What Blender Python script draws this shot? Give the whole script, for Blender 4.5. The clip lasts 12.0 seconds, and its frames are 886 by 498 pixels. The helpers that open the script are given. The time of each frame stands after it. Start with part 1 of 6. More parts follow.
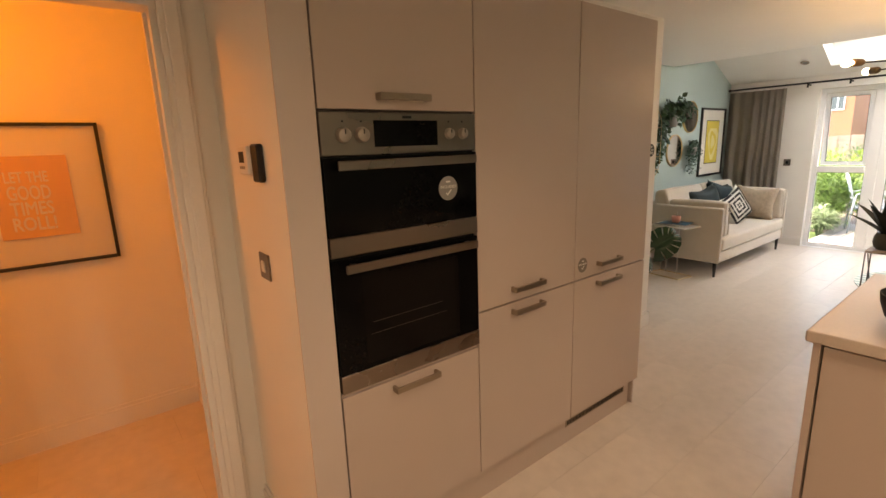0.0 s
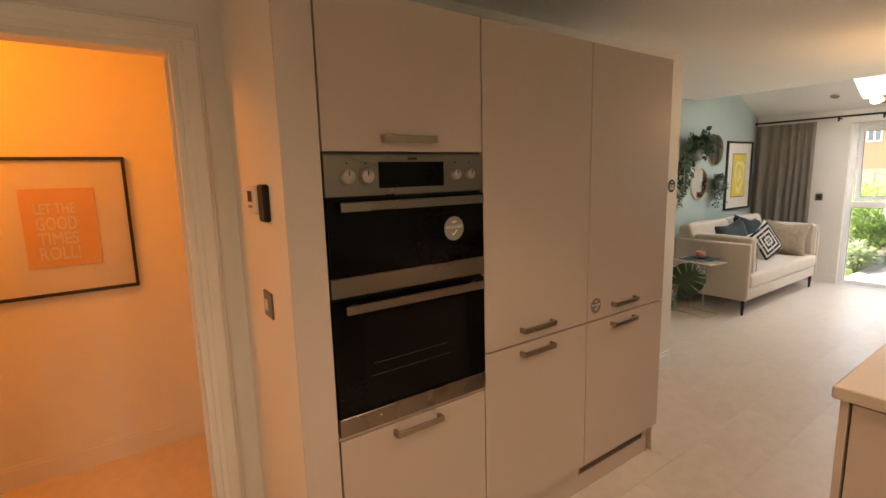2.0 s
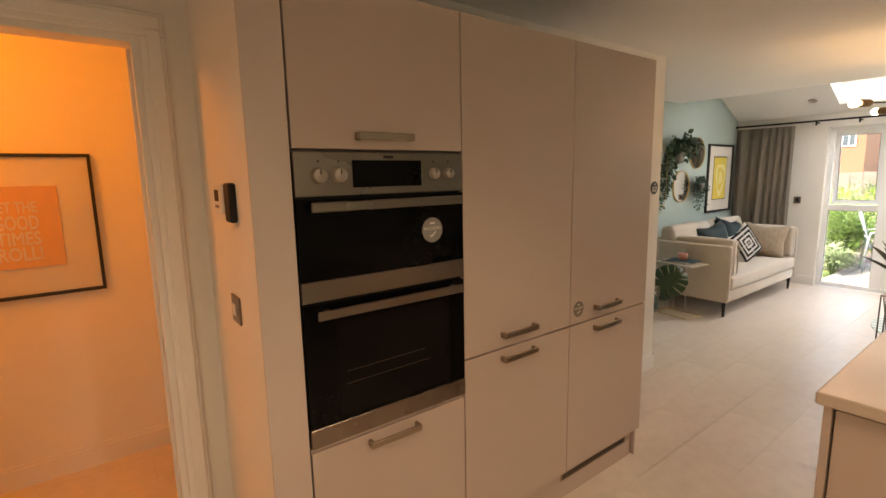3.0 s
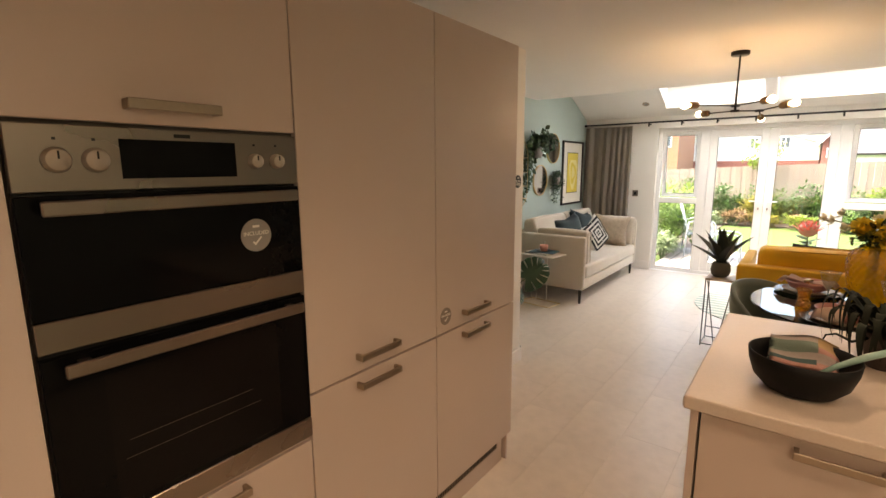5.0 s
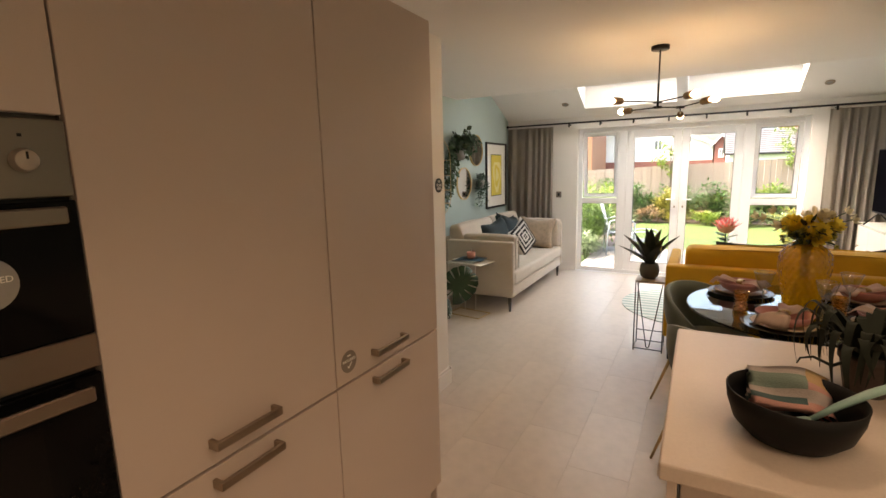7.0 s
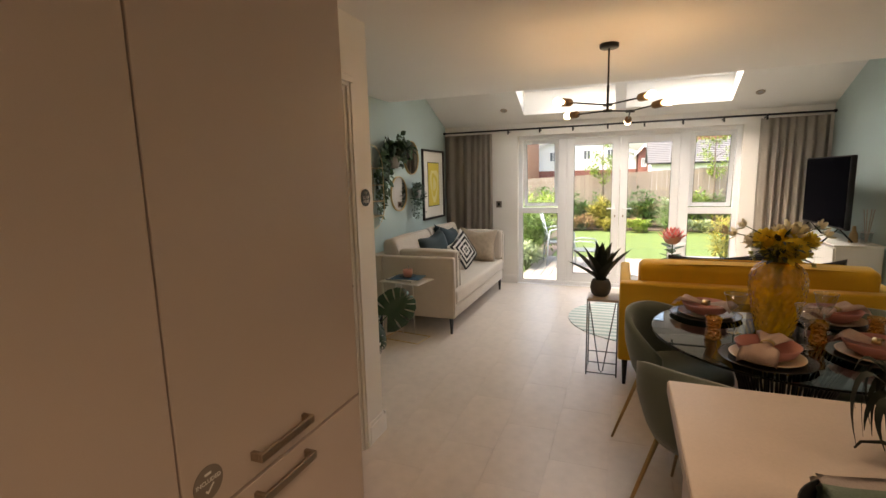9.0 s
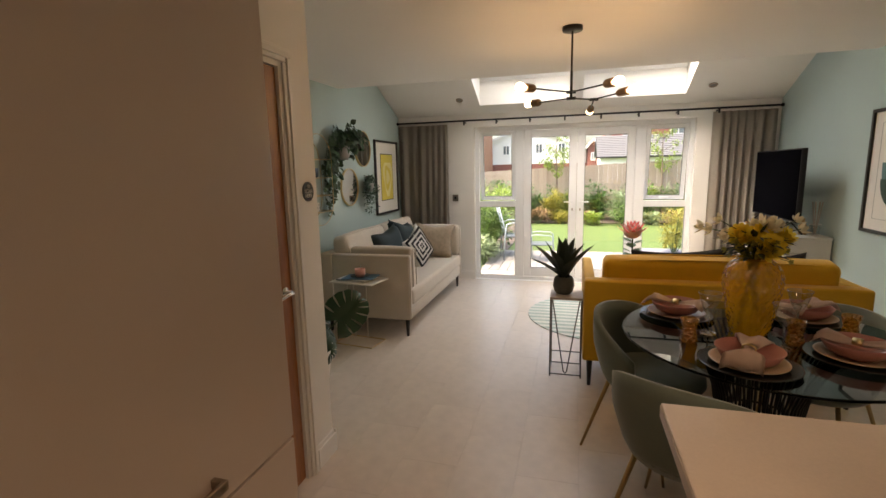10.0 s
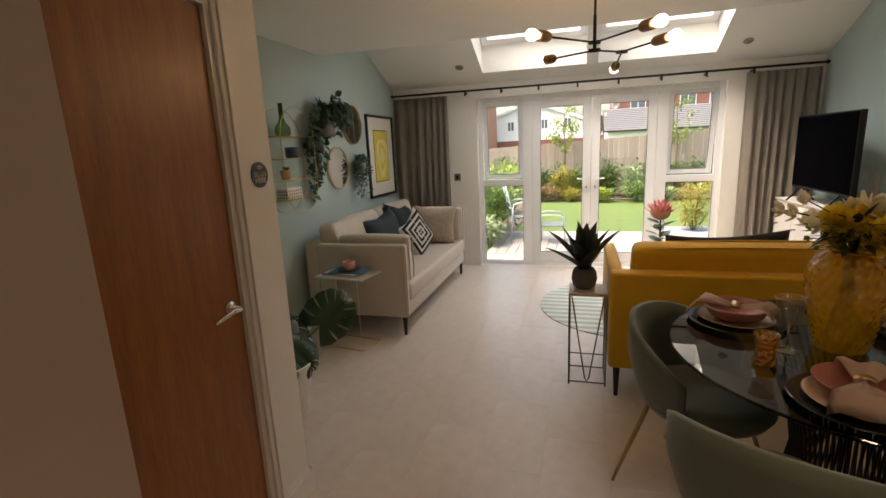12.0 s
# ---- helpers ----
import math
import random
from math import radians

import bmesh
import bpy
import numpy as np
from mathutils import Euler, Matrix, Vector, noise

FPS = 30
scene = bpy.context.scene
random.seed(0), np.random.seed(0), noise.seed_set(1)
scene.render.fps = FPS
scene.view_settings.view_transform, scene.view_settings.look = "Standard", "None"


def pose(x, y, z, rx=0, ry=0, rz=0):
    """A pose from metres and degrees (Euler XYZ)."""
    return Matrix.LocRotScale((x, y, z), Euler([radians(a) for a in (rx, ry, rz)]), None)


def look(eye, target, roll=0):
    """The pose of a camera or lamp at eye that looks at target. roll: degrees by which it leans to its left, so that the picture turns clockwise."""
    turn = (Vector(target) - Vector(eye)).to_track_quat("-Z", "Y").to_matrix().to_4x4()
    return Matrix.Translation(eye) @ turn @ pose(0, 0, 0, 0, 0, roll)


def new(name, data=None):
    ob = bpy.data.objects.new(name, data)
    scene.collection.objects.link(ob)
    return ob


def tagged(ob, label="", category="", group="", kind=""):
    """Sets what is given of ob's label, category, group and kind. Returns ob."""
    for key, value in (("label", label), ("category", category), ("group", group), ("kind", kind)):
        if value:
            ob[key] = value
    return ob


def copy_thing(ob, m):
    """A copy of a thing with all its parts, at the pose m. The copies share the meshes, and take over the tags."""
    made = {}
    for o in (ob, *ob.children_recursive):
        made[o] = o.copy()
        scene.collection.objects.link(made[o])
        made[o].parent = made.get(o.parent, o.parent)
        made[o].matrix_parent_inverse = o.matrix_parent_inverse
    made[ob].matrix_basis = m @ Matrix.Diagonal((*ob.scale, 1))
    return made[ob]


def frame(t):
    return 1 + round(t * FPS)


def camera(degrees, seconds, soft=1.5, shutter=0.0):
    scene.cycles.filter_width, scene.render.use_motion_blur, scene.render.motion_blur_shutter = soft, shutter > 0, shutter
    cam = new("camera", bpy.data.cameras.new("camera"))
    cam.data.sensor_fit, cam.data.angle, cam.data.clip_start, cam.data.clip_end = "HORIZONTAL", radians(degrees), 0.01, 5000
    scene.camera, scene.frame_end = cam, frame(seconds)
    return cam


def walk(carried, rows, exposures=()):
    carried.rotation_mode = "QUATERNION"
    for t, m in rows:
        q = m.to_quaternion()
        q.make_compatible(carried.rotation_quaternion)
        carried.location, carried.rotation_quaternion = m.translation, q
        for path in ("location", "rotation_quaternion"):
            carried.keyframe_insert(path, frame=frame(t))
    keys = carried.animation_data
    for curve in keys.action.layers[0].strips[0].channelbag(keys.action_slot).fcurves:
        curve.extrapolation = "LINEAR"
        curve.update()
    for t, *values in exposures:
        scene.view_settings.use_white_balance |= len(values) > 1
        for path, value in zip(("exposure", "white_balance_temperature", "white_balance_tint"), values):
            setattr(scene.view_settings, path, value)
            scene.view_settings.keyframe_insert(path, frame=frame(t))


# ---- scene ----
cam = camera(86.6, 12.0)
PATH = [
    (0, (1.3, -0.583, 1.531), (-0.238, 0.621, 1.103), -2.0),
    (0.5, (1.304, -0.568, 1.547), (-0.265, 0.611, 1.159), -1.9),
    (1, (1.309, -0.553, 1.556), (-0.277, 0.612, 1.198), -1.8),
    (1.5, (1.316, -0.529, 1.567), (-0.287, 0.621, 1.238), -1.6),
    (2, (1.318, -0.514, 1.571), (-0.296, 0.626, 1.259), -1.5),
    (2.5, (1.307, -0.495, 1.569), (-0.304, 0.651, 1.265), -1.4),
    (4.5, (1.171, -0.272, 1.554), (-0.128, 1.207, 1.201), -0.0),
    (5, (1.116, -0.197, 1.556), (-0.082, 1.367, 1.211), -0.3),
    (5.5, (1.076, -0.124, 1.556), (-0.033, 1.504, 1.212), -0.1),
    (6, (1.039, -0.04, 1.548), (-0.005, 1.632, 1.209), -0.1),
    (6.5, (0.992, 0.075, 1.539), (0.006, 1.782, 1.203), -0.8),
    (8.5, (0.809, 0.519, 1.549), (-0.008, 2.319, 1.248), -1.6),
    (9, (0.758, 0.648, 1.544), (0.044, 2.491, 1.244), -1.4),
    (9.5, (0.703, 0.778, 1.541), (0.096, 2.658, 1.228), -1.3),
    (10, (0.666, 0.898, 1.534), (0.133, 2.797, 1.202), -1.3),
    (10.5, (0.631, 1.012, 1.524), (0.143, 2.918, 1.165), -1.4),
    (11, (0.606, 1.142, 1.506), (0.131, 3.046, 1.12), -1.8),
    (11.5, (0.591, 1.296, 1.508), (0.099, 3.191, 1.099), -2.1),
    (12, (0.571, 1.424, 1.508), (0.015, 3.299, 1.091), -2.7),
]
EXPOSURES = [(0.0, 2.35, 7500, 12), (2.5, 2.35, 7500, 12), (4.5, 2.41, 7500, 12), (5.5, 2.32, 7500, 12), (8.5, 1.86, 7500, 12), (10.5, 1.54, 7500, 12), (12.0, 1.40, 7500, 12)]
walk(cam, [(t, look(eye, target, roll)) for t, eye, target, roll in PATH], EXPOSURES)

# ---- world and lights ----
world = bpy.data.worlds.new("sky")
scene.world = world
world.use_nodes = True
wn = world.node_tree.nodes
sky = wn.new("ShaderNodeTexSky")
sky.sky_type = "NISHITA"
sky.sun_disc = False
sky.sun_elevation = radians(62)
sky.sun_rotation = radians(252)
sky.dust_density = 6.0
wn["Background"].inputs["Strength"].default_value = 0.33
world.node_tree.links.new(sky.outputs[0], wn["Background"].inputs["Color"])


def lamp(name, kind, place, power, colour, aim=None, **more):
    data = bpy.data.lights.new(name, kind)
    data.energy, data.color = power, colour
    for key, value in more.items():
        if key == "size":
            data.shadow_soft_size = value
        if key == "angle":
            data.angle = value
        if key == "spot":
            data.spot_size = value
            data.spot_blend = 0.5
    ob = new(name, data)
    ob.matrix_world = look(place, aim) if aim else Matrix.Translation(place)
    return ob


lamp("sun", "SUN", (-9, -3, 18), 0.9, (1.0, 0.98, 0.95), (0, 0, 0), angle=radians(40))


def sky_panel(name, m, sx, sy, power, colour):
    """Stands in for the sky's light in an opening; shines along its own -z."""
    data = bpy.data.lights.new(name, "AREA")
    data.shape, data.size, data.size_y, data.energy, data.color = "RECTANGLE", sx, sy, power, colour
    ob = new(name, data)
    ob.matrix_world = m


sky_panel("skylight_daylight", pose(0.675, 6.515, 3.03, -24.2), 2.35, 1.1, 7.5, (0.90, 0.96, 1.0))
WARM = (1.0, 0.72, 0.51)
BULB = (1.0, 0.58, 0.27)
HALL = (1.0, 0.268, 0.012)
lamp("hall_light", "POINT", (-1.12, -1.2, 2.2), 4.4, HALL, size=0.08)
# assumed ceiling downlights, unseen, added as fill light: place, power and beam
FILL_SPOTS = ((1.05, 0.6, 4.8, 106), (1.05, 1.9, 6.8, 90), (2.3, -1.5, 13, 165), (2.4, 0.3, 15, 165), (2.3, 1.6, 5.5, 120), (1.3, -1.7, 7, 165))
for dx, dy, watts, beam in FILL_SPOTS:
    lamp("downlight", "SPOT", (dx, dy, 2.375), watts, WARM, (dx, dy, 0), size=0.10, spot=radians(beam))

# ---- materials ----
MATS = {}


def mat(name, colour, rough=0.5, metal=0.0, scale=8.0, vary=0.06, bump=0.0, fine=120.0, spec=0.5, random_tint=0.0, stretch=None, sheen=0.0, coat=0.0):
    """A painted, woven or plain surface: two scales of colour variation, fine relief, uneven gloss."""
    m = bpy.data.materials.new(name)
    m.use_nodes = True
    n, l = m.node_tree.nodes, m.node_tree.links
    b = n["Principled BSDF"]
    b.inputs["Metallic"].default_value = metal
    b.inputs["Specular IOR Level"].default_value = spec
    b.inputs["Sheen Weight"].default_value = sheen
    b.inputs["Sheen Roughness"].default_value = 0.4
    b.inputs["Coat Weight"].default_value = coat
    co = n.new("ShaderNodeTexCoord")
    mp = n.new("ShaderNodeMapping")
    mp.inputs["Scale"].default_value = stretch or (1, 1, 1)
    l.new(co.outputs["Object"], mp.inputs[0])
    big, small = n.new("ShaderNodeTexNoise"), n.new("ShaderNodeTexNoise")
    big.inputs["Scale"].default_value, small.inputs["Scale"].default_value = scale, fine
    big.inputs["Detail"].default_value, small.inputs["Detail"].default_value = 4, 3
    l.new(mp.outputs[0], big.inputs[0])
    l.new(mp.outputs[0], small.inputs[0])
    add = n.new("ShaderNodeMath")
    add.operation = "MULTIPLY_ADD"
    l.new(small.outputs[0], add.inputs[0])
    add.inputs[1].default_value = 0.5
    half = n.new("ShaderNodeMath")
    half.operation = "MULTIPLY"
    half.inputs[1].default_value = 0.5
    l.new(big.outputs[0], half.inputs[0])
    l.new(half.outputs[0], add.inputs[2])
    last = add.outputs[0]
    if random_tint:
        info = n.new("ShaderNodeObjectInfo")
        ra = n.new("ShaderNodeMath")
        ra.operation = "MULTIPLY_ADD"
        l.new(info.outputs["Random"], ra.inputs[0])
        ra.inputs[1].default_value = random_tint
        l.new(last, ra.inputs[2])
        last = ra.outputs[0]
    ramp = n.new("ShaderNodeMapRange")
    ramp.inputs["From Min"].default_value, ramp.inputs["From Max"].default_value = 0.3, 0.7 + random_tint
    ramp.inputs["To Min"].default_value, ramp.inputs["To Max"].default_value = 1 - vary, 1 + vary
    l.new(last, ramp.inputs[0])
    mul = n.new("ShaderNodeVectorMath")
    mul.operation = "SCALE"
    mul.inputs[0].default_value = colour
    l.new(ramp.outputs[0], mul.inputs["Scale"])
    l.new(mul.outputs[0], b.inputs["Base Color"])
    rr = n.new("ShaderNodeMapRange")
    rr.inputs["To Min"].default_value, rr.inputs["To Max"].default_value = rough * 0.85, min(1, rough * 1.15)
    l.new(big.outputs[0], rr.inputs[0])
    l.new(rr.outputs[0], b.inputs["Roughness"])
    if bump:
        bp = n.new("ShaderNodeBump")
        bp.inputs["Strength"].default_value = min(1, bump)
        bp.inputs["Distance"].default_value = 0.002
        l.new(small.outputs[0], bp.inputs["Height"])
        l.new(bp.outputs[0], b.inputs["Normal"])
    MATS[name] = m
    return m


def glass(name, colour=(1, 1, 1), rough=0.0, ior=1.45):
    m = bpy.data.materials.new(name)
    m.use_nodes = True
    b = m.node_tree.nodes["Principled BSDF"]
    b.inputs["Base Color"].default_value = (*colour, 1)
    b.inputs["Roughness"].default_value = rough
    b.inputs["IOR"].default_value = ior
    b.inputs["Transmission Weight"].default_value = 1
    return m


def thin_glass(name, colour, rough=0.02, bump_scale=0.0, gloss=0.08, body=None, share=0.38):
    """Thin-walled coloured glass: light passes straight, Fresnel drives the gloss."""
    m = bpy.data.materials.new(name)
    m.use_nodes = True
    n, l = m.node_tree.nodes, m.node_tree.links
    n.remove(n["Principled BSDF"])
    tr, gl, mx, lw = n.new("ShaderNodeBsdfTransparent"), n.new("ShaderNodeBsdfGlossy"), n.new("ShaderNodeMixShader"), n.new("ShaderNodeLayerWeight")
    tr.inputs[0].default_value = (*colour, 1)
    gl.inputs["Roughness"].default_value = rough
    pw, ad = n.new("ShaderNodeMath"), n.new("ShaderNodeMath")
    pw.operation, ad.operation = "POWER", "MULTIPLY_ADD"
    pw.inputs[1].default_value = 4.0
    ad.inputs[1].default_value, ad.inputs[2].default_value = 0.7, gloss
    l.new(lw.outputs["Facing"], pw.inputs[0])
    l.new(pw.outputs[0], ad.inputs[0])
    l.new(ad.outputs[0], mx.inputs[0])
    l.new(tr.outputs[0], mx.inputs[1])
    l.new(gl.outputs[0], mx.inputs[2])
    last = mx.outputs[0]
    if body:
        tl, m2 = n.new("ShaderNodeBsdfTranslucent"), n.new("ShaderNodeMixShader")
        tl.inputs[0].default_value = (*body, 1)
        m2.inputs[0].default_value = share
        l.new(tr.outputs[0], m2.inputs[1])
        l.new(tl.outputs[0], m2.inputs[2])
        l.new(m2.outputs[0], mx.inputs[1])
    l.new(last, n["Material Output"].inputs[0])
    if bump_scale:
        vo, bp, tc = n.new("ShaderNodeTexVoronoi"), n.new("ShaderNodeBump"), n.new("ShaderNodeTexCoord")
        vo.inputs["Scale"].default_value = bump_scale
        bp.inputs["Strength"].default_value, bp.inputs["Distance"].default_value = 1.0, 0.01
        l.new(tc.outputs["Object"], vo.inputs[0])
        l.new(vo.outputs["Distance"], bp.inputs["Height"])
        l.new(bp.outputs[0], gl.inputs["Normal"])
        l.new(bp.outputs[0], lw.inputs["Normal"])
    return m


def glow(name, colour, strength):
    m = bpy.data.materials.new(name)
    m.use_nodes = True
    b = m.node_tree.nodes["Principled BSDF"]
    b.inputs["Base Color"].default_value = (0.8, 0.8, 0.8, 1)
    b.inputs["Emission Color"].default_value = (*colour, 1)
    b.inputs["Emission Strength"].default_value = strength
    return m


WHITE = mat("white_paint", (0.78, 0.76, 0.72), 0.75, scale=3, vary=0.03, bump=0.15, fine=260)
GLOSS = mat("white_gloss_trim", (0.78, 0.76, 0.73), 0.35, scale=5, vary=0.03, bump=0.05)
TEAL = mat("duck_egg_paint", (0.42, 0.53, 0.52), 0.8, scale=3, vary=0.035, bump=0.15, fine=260)
CEIL = mat("ceiling_paint", (0.79, 0.78, 0.75), 0.85, scale=2, vary=0.02, bump=0.1, fine=200)
UPVC = mat("white_upvc", (0.82, 0.83, 0.84), 0.3, scale=4, vary=0.02)
UNIT = mat("cashmere_lacquer", (0.50, 0.412, 0.362), 0.36, scale=3, vary=0.025, bump=0.04, fine=400)
# carcass colour carries the shade seen in the gaps between fronts
CARCASS = mat("gap_shade_carcass", (0.16, 0.14, 0.12), 0.7, vary=0.03)
STEEL = mat("brushed_steel", (0.25, 0.21, 0.18), 0.28, 1.0, scale=3, vary=0.01)
NICKEL = mat("satin_nickel", (0.36, 0.30, 0.24), 0.38, 1.0, vary=0.05)
CHROME = mat("chrome", (0.75, 0.75, 0.76), 0.1, 1.0, vary=0.02)
OVENGLASS = mat("black_oven_glass", (0.003, 0.003, 0.0035), 0.04, vary=0.1, spec=0.10)
BLACK = mat("black_metal", (0.018, 0.018, 0.019), 0.4, 0.6, vary=0.1)
BLACKCLOTH = mat("black_fabric", (0.012, 0.012, 0.014), 0.9, vary=0.2, bump=0.4, sheen=0.2)
CREAM = mat("cream_weave", (0.56, 0.50, 0.43), 0.9, scale=12, vary=0.06, bump=0.5, fine=420, sheen=0.2)
MUSTARD = mat("mustard_velvet", (0.68, 0.39, 0.022), 0.75, scale=6, vary=0.14, bump=0.35, fine=380, sheen=0.25)
SAGE = mat("sage_velvet", (0.135, 0.165, 0.135), 0.75, scale=5, vary=0.16, bump=0.3, fine=380, sheen=0.35)
CURTAIN = mat("grey_curtain_linen", (0.39, 0.35, 0.30), 0.9, scale=9, vary=0.08, bump=0.5, fine=350, stretch=(1, 1, 0.3))
TILE = mat("pale_stone_tile", (0.645, 0.57, 0.50), 0.38, scale=2.5, vary=0.11, bump=0.004, fine=14, random_tint=0.06)
GROUT = mat("grout", (0.56, 0.50, 0.44), 0.8, vary=0.05)
WORKTOP = mat("pale_stone_laminate", (0.52, 0.44, 0.375), 0.4, scale=6, vary=0.06, bump=0.04, fine=150)
LAWN = mat("lawn", (0.066, 0.1087, 0.0188), 0.9, scale=1.5, vary=0.25, bump=1.0, fine=60)
DECK = mat("grey_decking", (0.25, 0.235, 0.22), 0.8, scale=4, vary=0.15, bump=0.5, fine=40, random_tint=0.3, stretch=(8, 1, 1))
FENCE = mat("larch_fence_board", (0.29, 0.235, 0.185), 0.85, scale=5, vary=0.16, bump=0.5, fine=30, random_tint=0.4, stretch=(6, 6, 1))
RENDER = mat("white_render", (0.80, 0.80, 0.79), 0.85, scale=1, vary=0.04)
BRICK = mat("red_brick", (0.25, 0.095, 0.075), 0.85, scale=3, vary=0.2, fine=12)
SLATE = mat("grey_slate", (0.125, 0.125, 0.132), 0.85, scale=2, vary=0.2, fine=10)
SOIL = mat("bark_mulch", (0.10, 0.075, 0.06), 0.95, scale=6, vary=0.35, bump=1.0, fine=40)
PANE = glass("window_glass", (0.97, 0.985, 0.98))

# ---- mesh helpers ----


def mesh_of(name, bm, material, smooth=False):
    me = bpy.data.meshes.new(name)
    bm.normal_update()
    bm.to_mesh(me)
    bm.free()
    for m in (material if isinstance(material, (list, tuple)) else [material]):
        me.materials.append(m)
    if smooth:
        for p in me.polygons:
            p.use_smooth = True
    return me


def part(name, bm, material, parent=None, label="", smooth=False):
    ob = new(name, mesh_of(name, bm, material, smooth))
    ob.parent = parent
    if label:
        ob["label"] = label
    return ob


def thing(name, label, category, m=None, group=""):
    ob = new(name)
    ob.empty_display_size = 0.05
    if m is not None:
        ob.matrix_basis = m
    return tagged(ob, label, category, group)


def structure(name, bm, material, label, category="", smooth=False):
    return tagged(part(name, bm, material, smooth=smooth), label, category or name.split("_")[0], kind="structure")


def box(bm, x0, x1, y0, y1, z0, z1, bevel=0.0, seg=1):
    vs = [bm.verts.new((x, y, z)) for x in (x0, x1) for y in (y0, y1) for z in (z0, z1)]
    quads = ((0, 1, 3, 2), (4, 6, 7, 5), (0, 4, 5, 1), (2, 3, 7, 6), (0, 2, 6, 4), (1, 5, 7, 3))
    fs = [bm.faces.new([vs[i] for i in q]) for q in quads]
    if bevel:
        es = list({e for f in fs for e in f.edges})
        bmesh.ops.bevel(bm, geom=es, offset=bevel, segments=seg, affect="EDGES", profile=0.5)
    return bm


def one_box(*a, **k):
    return box(bmesh.new(), *a, **k)


def lathe(bm, rings, seg=24, centre=(0, 0), close=True):
    """Rings of (radius, z) turned round the upright axis."""
    rows = []
    for r, z in rings:
        if r < 1e-5:
            rows.append([bm.verts.new((centre[0], centre[1], z))])
        else:
            rows.append([bm.verts.new((centre[0] + r * math.cos(a), centre[1] + r * math.sin(a), z)) for a in (2 * math.pi * i / seg for i in range(seg))])
    for a, b in zip(rows, rows[1:]):
        for i in range(seg):
            j = (i + 1) % seg
            if len(a) == 1 and len(b) == 1:
                continue
            if len(a) == 1:
                bm.faces.new((a[0], b[j], b[i]))
            elif len(b) == 1:
                bm.faces.new((a[i], a[j], b[0]))
            else:
                bm.faces.new((a[i], a[j], b[j], b[i]))
    bmesh.ops.recalc_face_normals(bm, faces=bm.faces)
    return bm


def tube(bm, points, radius, seg=8, ends=True):
    """A round bar along points; radius is a number or one for each point."""
    pts = [Vector(p) for p in points]
    rad = radius if isinstance(radius, (list, tuple)) else [radius] * len(pts)
    rows, up = [], None
    for i, p in enumerate(pts):
        d = (pts[min(i + 1, len(pts) - 1)] - pts[max(i - 1, 0)]).normalized()
        if up is None:
            up = d.orthogonal().normalized()
        up = (up - d * up.dot(d)).normalized()
        side = d.cross(up)
        rows.append([bm.verts.new(p + (up * math.cos(a) + side * math.sin(a)) * rad[i]) for a in (2 * math.pi * k / seg for k in range(seg))])
    for a, b in zip(rows, rows[1:]):
        for k in range(seg):
            bm.faces.new((a[k], a[(k + 1) % seg], b[(k + 1) % seg], b[k]))
    if ends:
        bm.faces.new(list(reversed(rows[0])))
        bm.faces.new(rows[-1])
    return bm


def bar(points, radius, seg=8):
    return tube(bmesh.new(), points, radius, seg)


def pillow(w, h, t, n=10, pinch=0.12, sag=0.0):
    """A stuffed cushion in the x-z plane, thickness along y."""
    bm = bmesh.new()
    sides = []
    for s in (1, -1):
        g = []
        for i in range(n + 1):
            row = []
            for j in range(n + 1):
                u, v = 2 * i / n - 1, 2 * j / n - 1
                puff = max(0.0, (1 - u ** 4) * (1 - v ** 4)) ** 0.5
                x = u * w / 2 * (1 - pinch * (1 - abs(v)) * abs(u) * 0.5)
                z = v * h / 2 * (1 - pinch * (1 - abs(u)) * abs(v) * 0.5) - sag * (1 - u * u) * max(0, v)
                row.append(bm.verts.new((x, s * t / 2 * puff, z)))
            g.append(row)
        for i in range(n):
            for j in range(n):
                f = (g[i][j], g[i + 1][j], g[i + 1][j + 1], g[i][j + 1])
                bm.faces.new(f if s < 0 else tuple(reversed(f)))
    bmesh.ops.remove_doubles(bm, verts=bm.verts, dist=1e-4)
    return bm


def soft_box(x0, x1, y0, y1, z0, z1, r=0.04, seg=3, puff=0.0):
    bm = one_box(x0, x1, y0, y1, z0, z1, bevel=r, seg=seg)
    if puff:
        cx, cy, cz = (x0 + x1) / 2, (y0 + y1) / 2, (z0 + z1) / 2
        bmesh.ops.subdivide_edges(bm, edges=[e for e in bm.edges if e.calc_length() > 0.15], cuts=5, use_grid_fill=True)
        for v in bm.verts:
            u = [(v.co[i] - c) / h for i, c, h in ((0, cx, (x1 - x0) / 2), (1, cy, (y1 - y0) / 2), (2, cz, (z1 - z0) / 2))]
            k = puff * (1 - u[0] ** 2 * 0.9) * (1 - u[1] ** 2 * 0.9)
            v.co.z += k * (1 if u[2] > 0 else -0.3)
    return bm

# ---- the shell of the place ----
CZ, FLAT, WIN, WEST, EAST, BACK = 2.39, 5.53, 7.27, -1.73, 2.92, -0.60
SOUTH = -2.6


def slope(y):
    return 2.255 + 0.45 * (WIN - y)


bm = bmesh.new()
box(bm, -2.0, EAST + 0.1, SOUTH - 0.1, WIN + 0.1, -0.20, -0.008)
floor = structure("floor", bm, GROUT, "pale stone-effect floor tiles in a matt finish", "floor")

